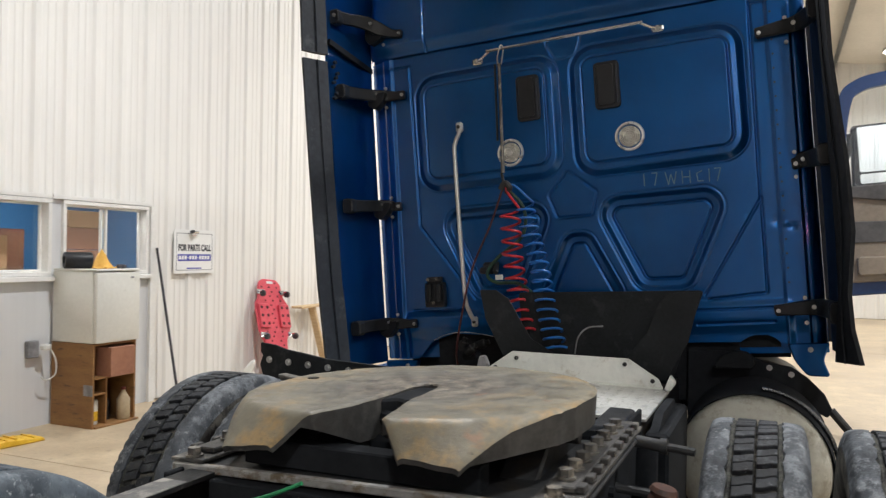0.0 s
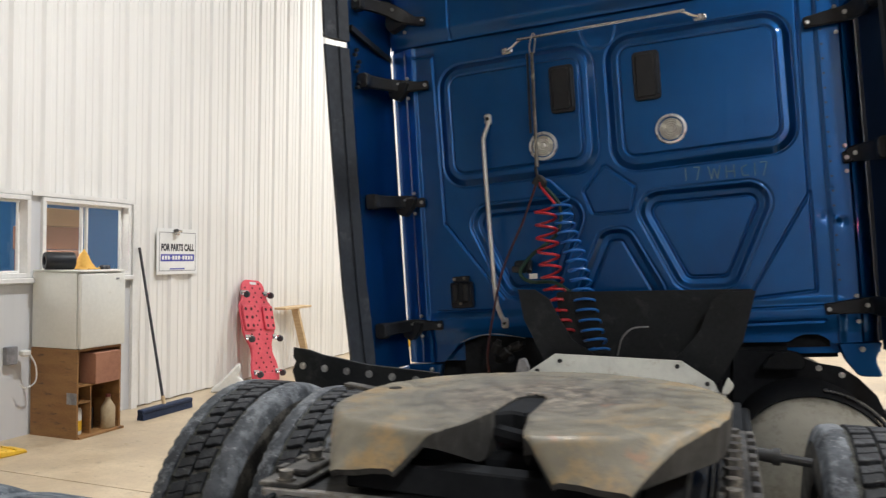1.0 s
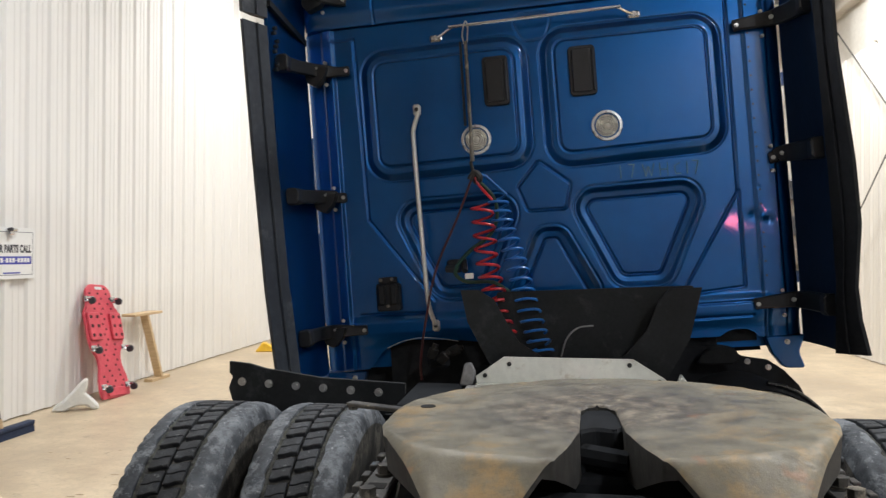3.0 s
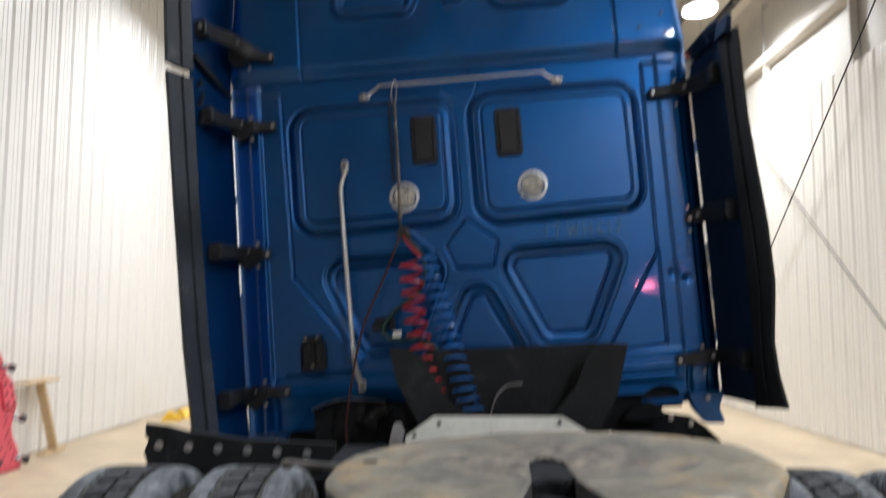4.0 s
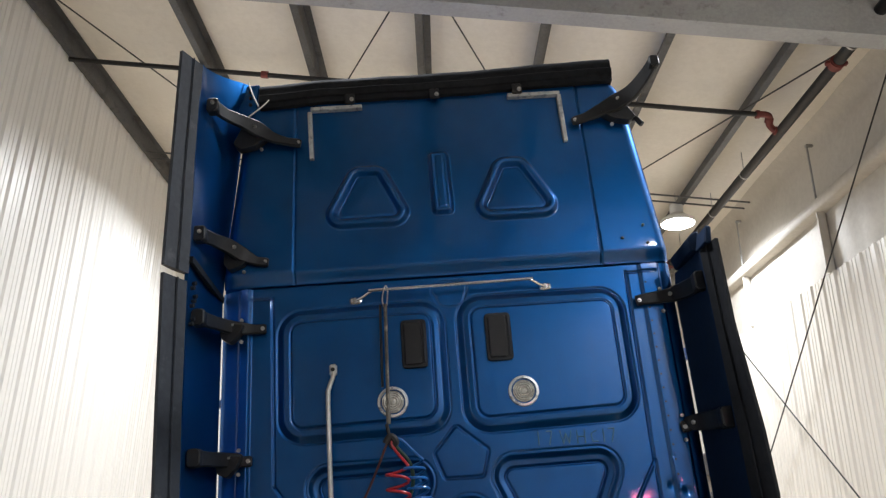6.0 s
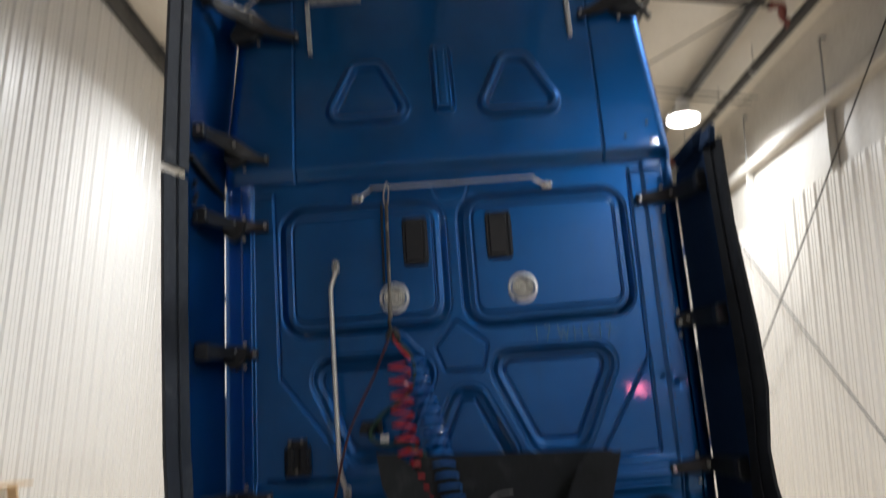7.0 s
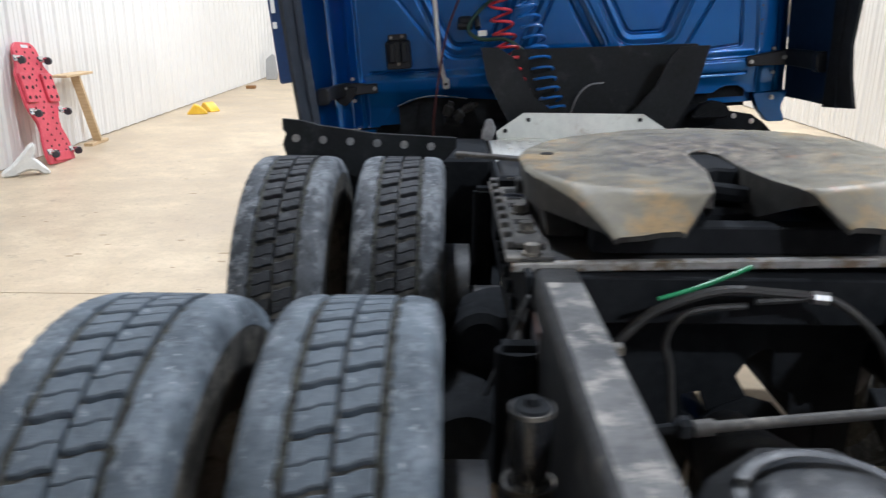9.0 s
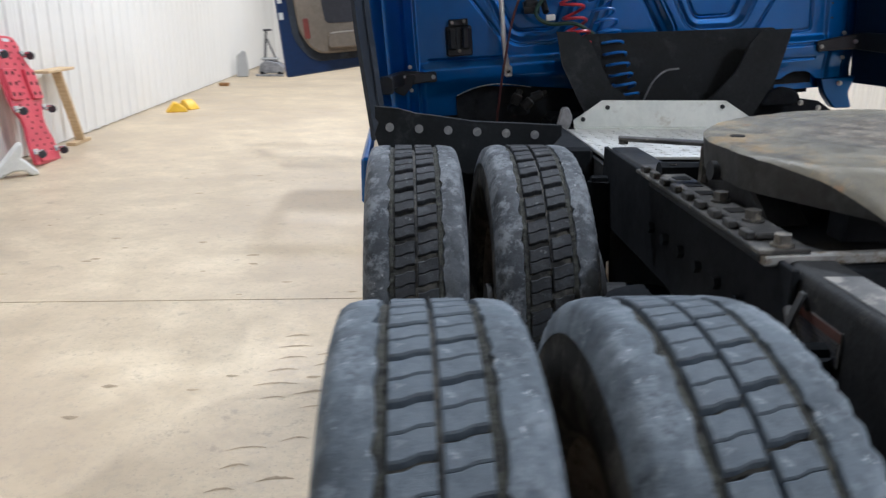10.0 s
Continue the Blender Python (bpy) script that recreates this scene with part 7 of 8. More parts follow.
def block_mesh(s, g0=0.425, g1=0.442, g2=0.865):
    """One tread block, slanted and cut by a sipe, at the top of the wheel."""
    bm = B()
    step_a = 2 * math.pi / NB
    for f0, f1 in ((0.0, g0), (g1, g2)):
        lo, hi = [], []
        wave = ((0.0035, 0.0), (0.020, 0.03), (0.036, 0.12), (0.0545, 0.155)) if s > 0 else ((0.0035, 0.155), (0.022, 0.125), (0.038, 0.03), (0.0545, 0.0))
        run = [(f0, x, o) for x, o in wave] + [(f1, x, o) for x, o in wave[::-1]]
        mid = []
        for i, (f, x, o) in enumerate(run):
            a = (f - 0.44 - o) * step_a
            worn = a + (0.0045 if i < 4 else -0.0045)
            slim = x + {0: 0.002, 3: -0.002, 4: -0.002, 7: 0.002}.get(i, 0.0)
            for r, out, q, w in ((0.489, lo, a, x), (0.5020, mid, a, x), (0.5046, hi, worn, slim)):
                out.append(bm.verts.new((s * w, -r * math.sin(q), r * math.cos(q))))
        for k in range(3):
            bm.faces.new((hi[k], hi[k + 1], hi[6 - k], hi[7 - k]))
        for k in range(8):
            j = (k + 1) % 8
            bm.faces.new((mid[k], lo[k], lo[j], mid[j]))
            bm.faces.new((hi[k], mid[k], mid[j], hi[j]))
    return finish(bm, None)


def rim_mesh():
    bm = B()
    prof = [(-0.095, 0.298), (-0.10, 0.305), (-0.085, 0.285), (-0.04, 0.26), (0.05, 0.255), (0.085, 0.285), (0.10, 0.305), (0.095, 0.298), (0.07, 0.268), (0.02, 0.243), (-0.02, 0.20), (-0.02, 0.10), (-0.03, 0.10), (-0.03, 0.205), (-0.05, 0.245)]
    lathe(bm, prof, 48, IDENT, True)
    return finish(bm, 0.6)


TYRE, SH_L, SH_R, BLK_L, BLK_R, RIM = tyre_mesh(), shoulder_mesh(-1), shoulder_mesh(1), block_mesh(-1), block_mesh(1), rim_mesh()
for me, mat in ((TYRE, M_TYRE), (SH_L, M_SHOULDER), (SH_R, M_SHOULDER), (BLK_L, M_BLOCK), (BLK_R, M_BLOCK), (RIM, M_RIM)):
    me.materials.append(mat)


def ring_of(me, phase, mat):
    """All the blocks of one row joined in one mesh."""
    co = np.array([v.co[:] for v in me.vertices])
    faces = [tuple(p.vertices) for p in me.polygons]
    verts, quads = [], []
    for k in range(NB):
        a = 2 * math.pi * k / NB + phase
        c, s = math.cos(a), math.sin(a)
        base = len(verts)
        verts += [(x, y * c - z * s, y * s + z * c) for x, y, z in co.tolist()]
        quads += [tuple(base + i for i in f) for f in faces]
    out = bpy.data.meshes.new("tread")
    out.from_pydata(verts, [], quads)
    out.materials.append(mat)
    return out


def groove_dirt_mesh():
    """Crumbly dirt caught in the two shoulder grooves."""
    bm = B()
    n = 160
    for s in (-1, 1):
        rows = []
        for k in range(n):
            a = 2 * math.pi * k / n
            lump = 0.0035 * noise.noise((k * 0.9, s * 5, 1))
            rows.append([bm.verts.new((s * x, r2 * math.cos(a), r2 * math.sin(a))) for x, r2 in ((0.053, 0.492), (0.058, 0.4955 + lump), (0.066, 0.4965 + lump * 1.3), (0.075, 0.492))])
        for k in range(n):
            r0, r1 = rows[k], rows[(k + 1) % n]
            for p, q, u, v in zip(r0, r0[1:], r1[1:], r1):
                bm.faces.new((p, q, u, v))
    return finish(bm, None)


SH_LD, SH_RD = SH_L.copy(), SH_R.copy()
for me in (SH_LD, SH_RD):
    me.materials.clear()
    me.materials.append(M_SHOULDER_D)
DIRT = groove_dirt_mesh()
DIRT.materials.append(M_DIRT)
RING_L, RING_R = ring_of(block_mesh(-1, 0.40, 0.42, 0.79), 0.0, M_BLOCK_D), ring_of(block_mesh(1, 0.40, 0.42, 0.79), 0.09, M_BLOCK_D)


RING_LP, RING_RP = ring_of(BLK_L, 0.0, M_BLOCK), ring_of(BLK_R, 0.09, M_BLOCK)


def wheel(x, y, turn, single_blocks, flip, pale):
    at = pose(x, y, R_TYRE, turn, 0, 180 if flip else 0)
    t = part("tyre", TYRE, None, truck, "worn drive tyre with blocks and scuffed dusty shoulders", at)
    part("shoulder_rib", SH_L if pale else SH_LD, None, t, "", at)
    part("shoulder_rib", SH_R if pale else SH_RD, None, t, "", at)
    tagged(part("groove_dirt", DIRT, None, t, "brown dirt caught in the grooves", at), kind="stuff")
    if single_blocks:
        for me, ph in ((BLK_L, 0.0), (BLK_R, 0.09)):
            for k in range(NB):
                part("tread_block", me, None, t, "", at @ pose(0, 0, 0, math.degrees(2 * math.pi * k / NB + ph)))
    else:
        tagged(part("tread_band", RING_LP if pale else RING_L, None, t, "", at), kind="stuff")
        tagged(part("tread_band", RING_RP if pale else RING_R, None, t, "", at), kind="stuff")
    part("rim", RIM, None, truck, "dirty steel wheel rim", at)


for y, near in ((AXLES[0], True), (AXLES[1], False)):
    for i, d in enumerate((-1.085, -0.745, 0.815, 1.172)):
        wheel(rx(d), y, 11 * i + 5 * near, near and d < 0, d > 0, near)

# ---------- things along the west wall ----------
# small white cabinet on a brown shelf box
cab = thing("cabinet", "off-white enamel mini fridge standing on a brown box shelf", "fridge", (-5.72, 5.47, 0.70))
CABM = pose(-5.72, 5.47, 0.0)
bm = B()
box(bm, (-0.02, 0.0, 1.0), (0.46, 0.47, 0.60), 0.012, CABM, 2)
part("body", bm, M_FRIDGE, cab)
bm = B()
box(bm, (0.235, 0.0, 0.995), (0.045, 0.462, 0.585), 0.014, CABM, 2)
dr2 = part("door", bm, M_FRIDGE, cab)
bm = B()
box(bm, (0.2595, 0.14, 1.245), (0.004, 0.035, 0.014), 0.001, CABM)
part("badge", bm, M_GREY_J, dr2, "small grey badge")
bm = B()
box(bm, (0.0, 0.0, 1.3075), (0.50, 0.475, 0.015), 0.005, CABM)
part("top", bm, M_FRIDGE, cab)

shelf = thing("box_shelf", "brown board box shelf with open compartments on the floor", "shelf", (-5.74, 5.47, 0.0))
X0, X1, Y0, Y1, ZT = -5.98, -5.50, 5.24, 5.70, 0.698
for name, a, b in (("side_panel", (X0, Y0 - 0.0, 0.0), (X1, Y0 + 0.018, ZT)), ("side_panel", (X0, Y1 - 0.018, 0.0), (X1, Y1, ZT - 0.0)),
                   ("back_panel", (X0, Y0 + 0.019, 0.02), (X0 + 0.012, Y1 - 0.019, ZT - 0.02)), ("top_board", (X0, Y0 + 0.0185, ZT - 0.018), (X1, Y1 - 0.0185, ZT)),
                   ("bottom_board", (X0, Y0 + 0.0185, 0.0), (X1 + 0.02, Y1 + 0.02, 0.018)), ("shelf_board", (X0 + 0.013, Y0 + 0.0185, 0.40), (X1 - 0.01, Y1 - 0.0185, 0.415)),
                   ("divider", (X0 + 0.013, Y0 + 0.155, 0.019), (X1 - 0.02, Y0 + 0.17, 0.399))):
    bm = B()
    span(bm, a, b, 0.002)
    part(name, bm, M_PLY, shelf)
bm = B()
span(bm, (X1 - 0.30, Y0 + 0.019, 0.27), (X1 - 0.01, Y0 + 0.154, 0.282), 0.002)
part("shelf_board", bm, M_PLY, shelf)
bm = B()
span(bm, (X1 - 0.10, Y0 - 0.003, 0.27), (X1 - 0.0, Y0 - 0.0005, 0.36))
part("stain_patch", bm, M_GREY_J, shelf, "dull grey patch on the board")
bm = B()
span(bm, (X0 + 0.03, Y0 + 0.14, 0.4155), (X1 + 0.05, Y0 + 0.40, 0.66), 0.004)
cb = single("cardboard_box", bm, M_BOX_R, "reddish brown box pushed in the top of the shelf", "box")
bm = B()
lathe(bm, [(0.0, 0.040), (0.01, 0.043), (0.19, 0.043), (0.20, 0.036), (0.205, 0.036)], 18, pose(-5.60, 5.33, 0.0185, 0, -90, 0))
can = single("spray_can", bm, M_WHITE, "white and yellow can in the brown shelf", "can")
bm = B()
lathe(bm, [(0.03, 0.0434), (0.11, 0.0434)], 18, pose(-5.60, 5.33, 0.0185, 0, -90, 0))
can2 = tagged(part("label_band", bm, M_YELLOW, can, "yellow label"))
jug = thing("jug", "cloudy plastic jug with a red cap in the shelf", "jug", (-5.56, 5.62, 0.018))
bm = B()
lathe(bm, [(0.0, 0.050), (0.012, 0.056), (0.17, 0.056), (0.215, 0.03), (0.235, 0.019), (0.255, 0.019)], 20, pose(-5.55, 5.615, 0.0185, 0, -90, 0))
part("body", bm, surface("cloudy_plastic", (0.36, 0.27, 0.16), (0.45, 0.36, 0.23), 0.4), jug)
bm = B()
lathe(bm, [(0.252, 0.021), (0.275, 0.021)], 14, pose(-5.55, 5.615, 0.0185, 0, -90, 0))
part("cap", bm, M_RED_FIT, jug, "red cap")
bm = B()
lathe(bm, [(0.0, 0.045), (0.01, 0.05), (0.16, 0.05), (0.19, 0.02), (0.21, 0.02)], 18, pose(-5.68, 5.52, 0.0185, 0, -90, 0))
single("bottle", bm, M_INK, "dark oil bottle in the brown shelf", "bottle")

# things on the fridge
bm = B()
lathe(bm, [(-0.11, 0.036), (-0.11, 0.066), (-0.102, 0.070), (0.10, 0.070), (0.11, 0.062), (0.11, 0.02)], 28, pose(-5.78, 5.32, 1.3855, 0, 0, 62), True)
single("air_filter", bm, M_BLACK_P, "black cylinder lying on the white fridge", "filter")
bm = B()
n1, n2 = 22, 16
grid = [[bm.verts.new((-5.76 + 0.24 * (i / n1 - 0.5), 5.53 + 0.24 * (j / n2 - 0.5), 1.3165 + max(0.0, 0.15 * math.exp(-((i / n1 - 0.45) ** 2 + (j / n2 - 0.62) ** 2) * 16) + 0.028 * noise.noise((i * 0.45, j * 0.5, 1))))) for j in range(n2 + 1)] for i in range(n1 + 1)]
for i in range(n1):
    for j in range(n2):
        bm.faces.new((grid[i][j], grid[i + 1][j], grid[i + 1][j + 1], grid[i][j + 1]))
base_v = [bm.verts.new((v.co.x, v.co.y, 1.3155)) for v in (grid[0][0], grid[n1][0], grid[n1][n2], grid[0][n2])]
bm.faces.new(base_v[::-1])
single("cloth", bm, M_CLOTH, "crumpled yellow-orange cloth on the white fridge", "cloth", smooth=1.2)
bm = B()
box(bm, (-5.66, 5.675, 1.333), (0.09, 0.05, 0.035), 0.01)
rod(bm, (-5.62, 5.60, 1.331), (-5.66, 5.69, 1.331), 0.015, 10)
single("hand_tool", bm, M_INK, "small dark tool on the white fridge", "tool")

# outlet with a white cord
out = thing("socket_box", "grey wall socket with a plugged white cord", "socket", (WX, 5.12, 0.62))
bm = B()
span(bm, (WX + 0.001, 5.00, 0.58), (WX + 0.05, 5.10, 0.72), 0.006)
part("box", bm, M_GREY_J, out)
bm = B()
box(bm, (WX + 0.085, 5.13, 0.665), (0.07, 0.07, 0.05), 0.012)
part("plug", bm, M_WHITE, out, "white plug")
bm = B()
tube(bm, smooth_line([(WX + 0.11, 5.15, 0.66), (WX + 0.13, 5.19, 0.56), (WX + 0.12, 5.20, 0.44), (WX + 0.09, 5.14, 0.39), (WX + 0.07, 5.10, 0.42)], 8), 0.006, 6)
part("cord", bm, M_WHITE, out)

# boxes seen inside the office
for (x, y, z), s, mat, label in (((-6.55, 4.80, 1.42), (0.5, 0.52, 0.34), M_BOX, "brown cardboard box in the office window"), ((-6.6, 4.2, 1.381), (0.5, 0.34, 0.26), M_BOX_R, "flat cardboard box in the office window"),
                                 ((-6.42, 5.80, 1.36), (0.36, 0.40, 0.22), M_BOX_R, "cardboard box stacked in the office"), ((-6.43, 5.78, 1.575), (0.36, 0.38, 0.20), M_BOX_R, "cardboard box stacked in the office"),
                                 ((-6.42, 5.82, 1.755), (0.34, 0.40, 0.155), M_BOX, "cardboard box stacked in the office"), ((-6.62, 5.20, 1.45), (0.3, 0.30, 0.40), M_BOX_R, "upright cardboard box in the office")):
    bm = B()
    box(bm, (x, y, z), s, 0.005)
    single("cardboard_box", bm, mat, label, "box", group="office boxes")
bm = B()
span(bm, (-7.1, 3.6, 0.0), (-6.2, 6.3, 1.25), 0.005)
single("office_shelf", bm, M_GREY_J, "plain office shelf below the windows", "shelf")

# push broom leaning on the wall
broom = thing("push_broom", "blue push broom with a black handle leaning on the wall", "broom", (-5.53, 6.30, 0.0))
bm = B()
tube(bm, [(-5.56, 6.29, 0.10), (-5.955, 6.40, 1.50)], 0.0125, 10)
part("handle", bm, M_INK, broom)
bm = B()
box(bm, (-5.54, 6.30, 0.075), (0.07, 0.66, 0.035), 0.008, Matrix.Identity(4))
part("head", bm, M_BROOM, broom)
bm = B()
for k in range(46):
    y = 5.98 + 0.0142 * k
    for dx in (-0.022, 0.0, 0.022):
        flatbar(bm, [(-5.54 + dx, y, 0.058), (-5.54 + dx * 1.35 + 0.004 * noise.noise((k, dx * 90, 0)), y + 0.004 * noise.noise((k * 1.7, dx * 50, 2)), 0.0)], 0.011, 0.012)
part("bristles", bm, M_BROOM, broom)
bm = B()
rod(bm, (-5.555, 6.29, 0.085), (-5.575, 6.295, 0.16), 0.018, 10)
part("socket", bm, M_WOOD, broom)

# sign with words; the number is only bars
sign = thing("sign", "white board sign about parts, clipped on the ribbed wall", "sign", (WX + 0.04, 6.94, 1.24))
SX = WX + 0.037
bm = B()
span(bm, (SX, 6.636, 1.243), (SX + 0.006, 7.240, 1.696))
board = part("board", bm, M_SIGN, sign)
bm = B()
f0, f1, g0, g1 = 6.668, 7.208, 1.275, 1.660
for a, b, c, d in ((f0, f1, g0, g0 + 0.006), (f0, f1, g1 - 0.006, g1), (f0, f0 + 0.006, g0 + 0.0065, g1 - 0.0065), (f1 - 0.006, f1, g0 + 0.0065, g1 - 0.0065)):
    span(bm, (SX + 0.0065, a, c), (SX + 0.0075, b, d))
part("border", bm, M_GREY_J, sign)
bm = B()
span(bm, (SX + 0.0065, 6.690, 1.372), (SX + 0.0076, 7.186, 1.442))
band = part("number_band", bm, M_INK_B, sign, "violet-blue band")
bm = B()
x = 6.705
for wd in (0.030, 0.030, 0.030, 0.014, 0.030, 0.030, 0.030, 0.014, 0.030, 0.030, 0.030, 0.030):
    span(bm, (SX + 0.0078, x, 1.388 if wd > 0.02 else 1.402), (SX + 0.0086, x + wd, 1.427 if wd > 0.02 else 1.411))
    x += wd + 0.0115
part("number_bars", bm, M_SIGN, sign, "plain white bars in place of a number")
bm = B()
span(bm, (SX + 0.0065, 6.82, 1.290), (SX + 0.0076, 7.04, 1.302))
part("footer_bar", bm, M_INK_B, sign)
txt = bpy.data.curves.new("sign_words", "FONT")
txt.body = "FOR PARTS CALL"
txt.size, txt.extrude, txt.align_x = 0.088, 0.0006, "CENTER"
txt.space_character = 1.04
txt.offset = 0.0038
words = new("words", txt)
words.data.materials.append(M_INK)
words.parent = sign
words.matrix_parent_inverse = WORLD[sign].inverted()
words.matrix_basis = Matrix.Translation((SX + 0.0075, 6.938, 1.478)) @ pose(0, 0, 0, 90, 0, 90) @ Matrix.Diagonal((0.70, 1.05, 1, 1))
clip = thing("spring_clip", "steel spring clip holding the white sign", "clip", (SX + 0.01, 6.90, 1.66))
bm = B()
rod(bm, (SX + 0.030, 6.845, 1.672), (SX + 0.030, 6.955, 1.672), 0.016, 10)
box(bm, (SX + 0.022, 6.90, 1.655), (0.03, 0.06, 0.045), 0.006)
part("jaw", bm, M_CHROME, clip)
bm = B()
rod(bm, (SX + 0.035, 6.855, 1.675), (SX + 0.075, 6.845, 1.678), 0.016, 10)
part("knob", bm, M_INK, clip)

# red plastic creeper standing on end against the wall
CR = pose(-5.645, 8.10, 0.0, 0, -14.5, 0) @ pose(0, 0, 0, -5, 0, 0) @ Matrix.Diagonal((1, 1.22, 1, 1))
creeper = thing("creeper", "red plastic mechanic's creeper with castors leaning on the wall", "creeper", (-5.66, 8.1, 0.0))
out_l = [(-0.20, 0.0), (0.20, 0.0), (0.215, 0.10), (0.20, 0.22), (0.155, 0.34), (0.16, 0.44), (0.20, 0.52), (0.245, 0.58), (0.25, 0.90), (0.20, 0.95), (0.185, 1.02), (0.17, 1.13), (0.11, 1.19), (-0.11, 1.19), (-0.17, 1.13), (-0.185, 1.02), (-0.20, 0.95), (-0.25, 0.90), (-0.25, 0.58), (-0.22, 0.50), (-0.175, 0.42), (-0.17, 0.32), (-0.20, 0.22), (-0.215, 0.10)]
bm = B()
prism(bm, round_poly(out_l, 0.03, 3), "x", -0.03, 0.0, 0.006)
body = part("deck", bm, M_CREEP, creeper, "", CR)
for pts in ([(-0.075, 0.60), (-0.235, 0.60), (-0.235, 0.885), (-0.075, 0.885)], [(0.075, 0.60), (0.235, 0.60), (0.235, 0.885), (0.075, 0.885)],
            [(-0.13, 0.02), (0.13, 0.02), (0.12, 0.11), (-0.12, 0.11)]):
    bm = B()
    prism(bm, round_poly(pts, 0.02, 3), "x", 0.0005, 0.026 if pts[0][1] > 0.5 else 0.018, 0.006)
    part("raised_pad", bm, M_CREEP, body, "", CR)
bm = B()
for j in range(20):
    w = 0.12 + 0.054 * j
    cols = (-0.08, 0.06) if 0.28 < w < 0.5 else ((-0.135, -0.02, 0.10) if w < 1.1 else (-0.05, 0.05))
    for y in cols:
        if 0.58 < w < 0.9 and abs(y) > 0.05:
            continue
        lathe(bm, [(0.0002, 0.0125), (0.0016, 0.0125)], 10, pose(0, y + 0.035 * (j % 2), w))
for s in (-1, 1):
    for a in (0.115, 0.20):
        for w in (0.65, 0.745, 0.84):
            lathe(bm, [(0.0262, 0.019), (0.0278, 0.019)], 10, pose(0, s * a, w))
tagged(part("hole_pattern", bm, surface("dark_red_holes", (0.030, 0.003, 0.005), (0.05, 0.005, 0.008), 0.8), body, "rows of dark round holes", CR), kind="stuff")
bm = B()
prism(bm, round_poly([(-0.05, 1.135), (0.05, 1.135), (0.05, 1.165), (-0.05, 1.165)], 0.012, 3), "x", 0.0004, 0.003)
part("hand_hole", bm, M_FLAT, body, "pale hand hole", CR)
for y, w in ((-0.19, 1.01), (0.19, 1.01), (-0.215, 0.50), (0.235, 0.50), (-0.17, 0.10), (0.19, 0.10)):
    bm = B()
    rod(bm, (0.0, y, w), (0.035, y, w), 0.016, 10)
    box(bm, (0.005, y - math.copysign(0.012, y), w + 0.022), (0.008, 0.075, 0.055), 0.002)
    box(bm, (0.05, y, w + 0.020), (0.05, 0.044, 0.020), 0.005)
    c = part("castor", bm, M_CHROME, creeper, "small castor with a black wheel", CR)
    bm = B()
    rod(bm, (0.062, y - 0.012, w - 0.012), (0.062, y + 0.012, w - 0.012), 0.036, 16)
    part("wheel", bm, M_INK, c, "black castor wheel", CR)

# wooden stand
stand = thing("wooden_stand", "raw wooden T-shaped stand leaning by the wall", "stand", (-5.62, 9.05, 0.0))
bm = B()
box(bm, (-5.88, 9.01, 0.785), (0.16, 0.62, 0.028), 0.004, IDENT)
part("top_board", bm, M_WOOD, stand)
bm = B()
sweep(bm, [(-5.87, 9.03, 0.77), (-5.80, 9.24, 0.036)], [(-0.045, -0.02), (0.045, -0.02), (0.045, 0.02), (-0.045, 0.02)])
part("post", bm, M_WOOD, stand)
bm = B()
box(bm, (-5.82, 9.24, 0.018), (0.10, 0.42, 0.036), 0.004, IDENT)
part("foot_board", bm, M_WOOD, stand)

# white plastic bracket on the floor
bm = B()
prism(bm, [(-0.22, 0.0), (-0.20, 0.05), (-0.13, 0.09), (-0.05, 0.17), (0.06, 0.295), (0.10, 0.31), (0.105, 0.23), (0.07, 0.17), (0.12, 0.13), (0.20, 0.04), (0.21, 0.0), (0.14, 0.0), (0.09, 0.045), (0.01, 0.05), (-0.07, 0.02), (-0.09, 0.0)], "y", -0.06, 0.06, 0.016)
single("plastic_bracket", bm, M_WHITE, "broken white plastic bracket lying on the floor", "bracket", pose(-5.68, 7.46, 0.0, 0, 0, 33) @ Matrix.Diagonal((0.95, 0.9, 0.95, 1)))

# yellow wedges on the floor
for k, (x, y, a) in enumerate(((-5.52, 11.95, 20), (-5.44, 12.28, -35))):
    bm = B()
    prism(bm, [(-0.15, 0.0), (0.15, 0.0), (0.12, 0.05), (0.02, 0.13), (-0.04, 0.14), (-0.10, 0.06)], "y", -0.09, 0.09, 0.012)
    single("wheel_chock", bm, M_YELLOW, "yellow plastic wheel chock on the floor", "chock", pose(x, y, 0.0, 0, 0, a), group="yellow chocks")
# yellow strap by the office wall
bm = B()
prism(bm, [(-0.42, 0.0), (0.30, 0.0), (0.28, 0.03), (0.0, 0.055), (-0.40, 0.03)], "x", -0.09, 0.09, 0.008)
for k in range(9):
    span(bm, (-0.088, -0.36 + 0.07 * k, 0.03), (0.088, -0.345 + 0.07 * k, 0.060 if 2 < k < 7 else 0.045))
single("floor_ramp", bm, M_YELLOW, "ribbed yellow cable ramp on the floor", "ramp", pose(-5.66, 4.55, 0.0, 0, 0, -8))

# clutter at the far end
bm = B()
box(bm, (-5.70, 15.9, 0.03), (0.18, 0.12, 0.06), 0.008)
single("wood_block", bm, M_PLY, "brown wooden block lying on the floor by the wall", "block")
bm = B()
prism(bm, [(-0.14, 0.0), (0.10, 0.0), (0.13, 0.10), (0.08, 0.52), (0.02, 0.56), (-0.12, 0.44)], "y", -0.03, 0.03, 0.01)
single("leaning_board", bm, M_RAFTER, "pale grey bent board leaning by the white wall", "board", pose(-5.74, 18.0, 0.0, -8, 0, 12))
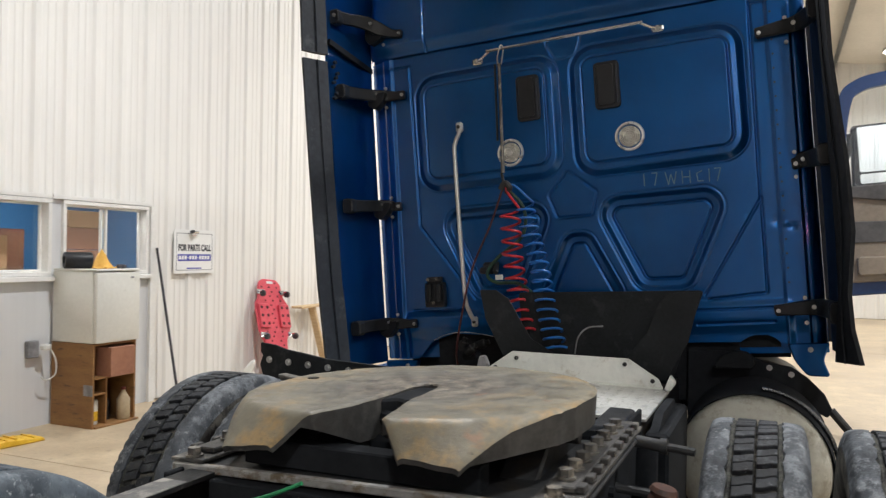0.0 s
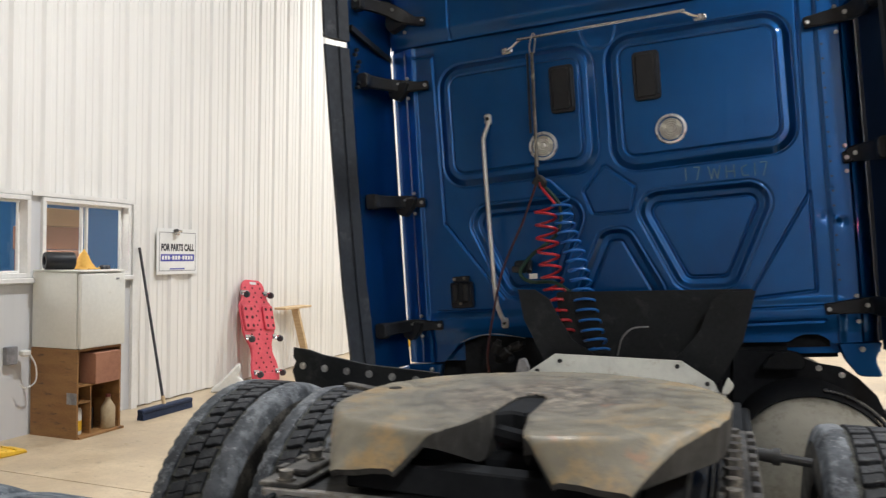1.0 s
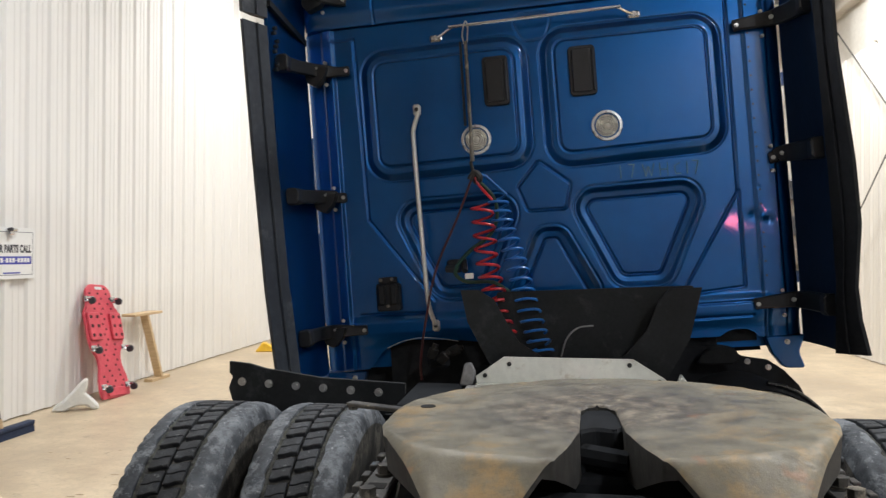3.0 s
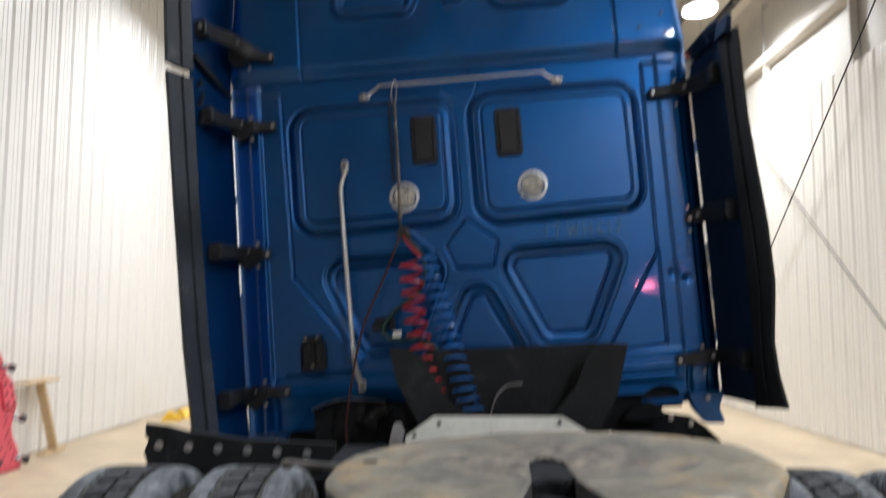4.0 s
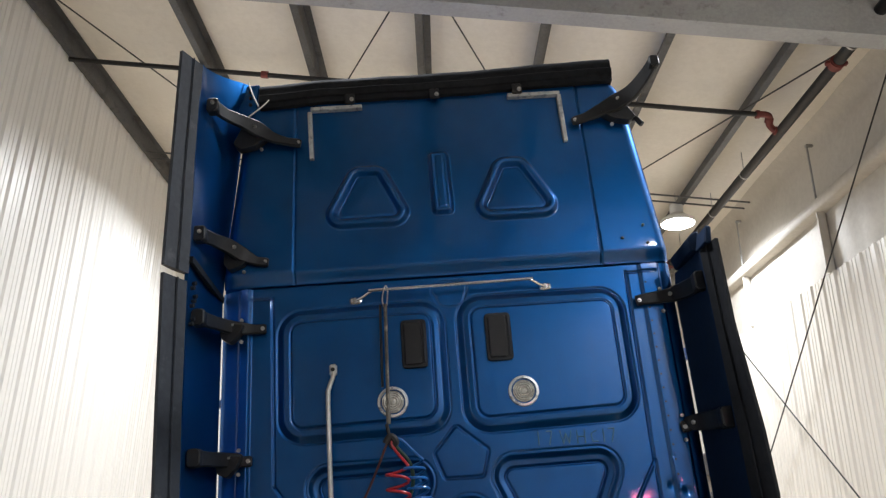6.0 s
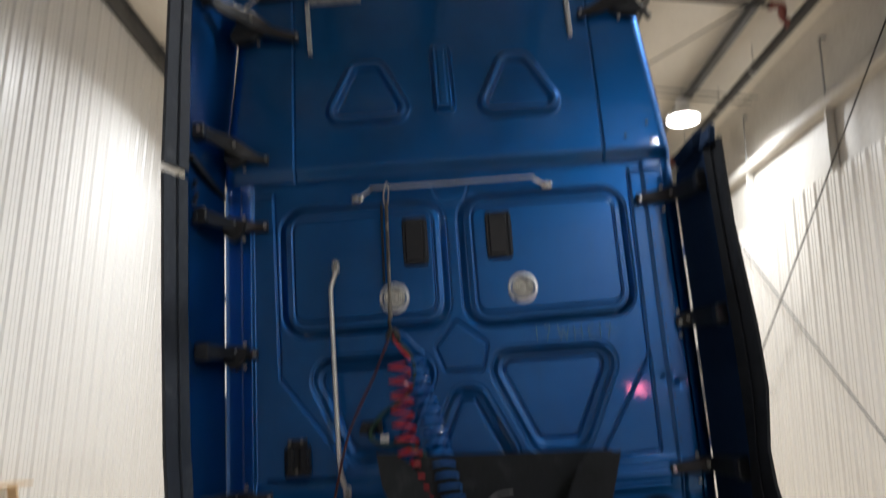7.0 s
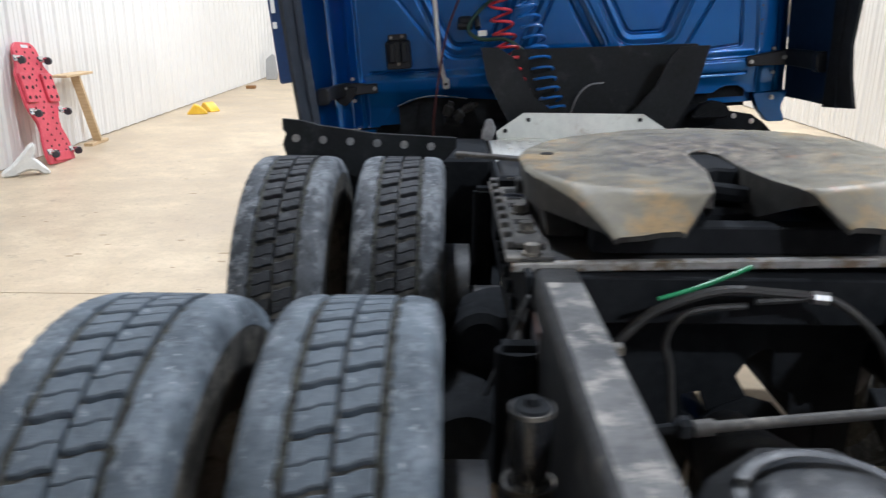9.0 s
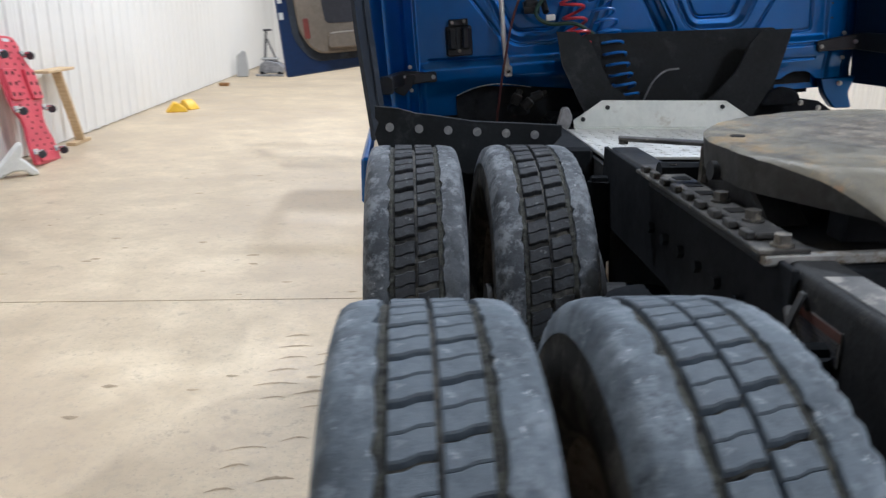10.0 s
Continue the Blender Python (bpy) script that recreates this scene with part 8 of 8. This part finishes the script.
jack = thing("floor_jack", "grey wheeled floor jack with a tall handle by the far wall", "jack", (-5.2, 18.6, 0.0))
bm = B()
prism(bm, [(-5.48, 0.045), (-4.95, 0.045), (-4.93, 0.18), (-5.05, 0.28), (-5.30, 0.33), (-5.45, 0.24)], "y", 18.42, 18.80, 0.02)
part("body", bm, M_GREY_J, jack)
bm = B()
rod(bm, (-5.36, 18.60, 0.28), (-5.30, 18.60, 0.97), 0.024, 8)
rod(bm, (-5.08, 18.60, 0.26), (-5.29, 18.60, 0.78), 0.020, 8)
part("handle", bm, M_INK, jack, "dark tall handle with a brace")
bm = B()
rod(bm, (-5.36, 18.60, 0.965), (-5.18, 18.60, 0.975), 0.022, 8)
part("grip", bm, M_INK, jack)
bm = B()
span(bm, (-5.42, 18.45, 0.331), (-5.06, 18.76, 0.375), 0.012)
part("tray", bm, M_RAFTER, jack, "pale tray on top")
for x in (-5.40, -5.02):
    for y in (18.40, 18.82):
        bm = B()
        rod(bm, (x, y - 0.016, 0.045), (x, y + 0.016, 0.045), 0.045, 14)
        part("wheel", bm, M_MUD, jack)
bm = B()
box(bm, (-5.20, 18.20, 0.02), (0.60, 0.10, 0.04), 0.006)
single("floor_bar", bm, M_GREY_J, "grey bar lying on the floor before the jack", "bar")

# muddy prints of a tyre's tread on the concrete
rng = random.Random(5)
bm = B()
for k in range(15):
    for lane, x in enumerate((-2.93, -2.76, -2.62)):
        y = 2.45 + 0.115 * k + 0.04 * lane + rng.uniform(-0.012, 0.012)
        if rng.random() < 0.16 + 0.03 * k:
            continue
        wide, rise, thick = rng.uniform(0.045, 0.085), rng.uniform(0.010, 0.026), rng.uniform(0.006, 0.013)
        x += rng.uniform(-0.02, 0.02) + 0.01 * k
        up, down = [], []
        for q in range(9):
            f = q / 8
            h = rise * math.sin(math.pi * f * 0.8) + 0.004 * noise.noise((k * 3 + q * 0.9, lane, 0))
            g = thick * (0.25 + math.sin(math.pi * f)) * (0.7 + 0.5 * noise.noise((q * 1.3, k, lane)))
            up.append(bm.verts.new((x - wide + 2 * wide * f, y + h + g, 0.0012)))
            down.append(bm.verts.new((x - wide + 2 * wide * f, y + h - g * 0.4, 0.0012)))
        for q in range(8):
            bm.faces.new((down[q], down[q + 1], up[q + 1], up[q]))
tagged(single("tyre_prints", bm, M_MUDPRINT, "faint muddy tread prints on the concrete floor", "tyre print", smooth=None), kind="stuff")
bm = B()
for k in range(46):
    x, y, r = rng.uniform(-5.2, -2.4), rng.uniform(2.6, 9.0), rng.uniform(0.006, 0.018)
    ring = [bm.verts.new((x + r * rng.uniform(0.5, 1.6) * math.cos(a) * 1.8, y + r * rng.uniform(0.5, 1.1) * math.sin(a), 0.0014)) for a in np.linspace(0, 5.4, 7)]
    bm.faces.new(ring)
tagged(single("floor_grit", bm, M_MUDPRINT, "dark grit and spots scattered on the concrete", "grit", smooth=None), kind="stuff")
# two-wheeled cart leaning at the far wall
cart = thing("hand_cart", "black steel hand cart leaning by the far wall", "hand cart", (2.5, 21.3, 0.0))
bm = B()
for dx in (-0.12, 0.12):
    tube(bm, smooth_line([(2.30, 21.45 + dx, 0.48), (2.55, 21.40 + dx, 0.30), (2.85, 21.30 + dx, 0.12)], 5), 0.02, 8)
part("frame", bm, M_INK, cart)
bm = B()
span(bm, (2.25, 21.20, 0.07), (2.95, 21.60, 0.11), 0.01)
part("toe_plate", bm, M_INK, cart)
for dx in (2.35, 2.85):
    bm = B()
    rod(bm, (dx, 21.18, 0.045), (dx, 21.22, 0.045), 0.045, 14)
    part("wheel", bm, M_MUD, cart)
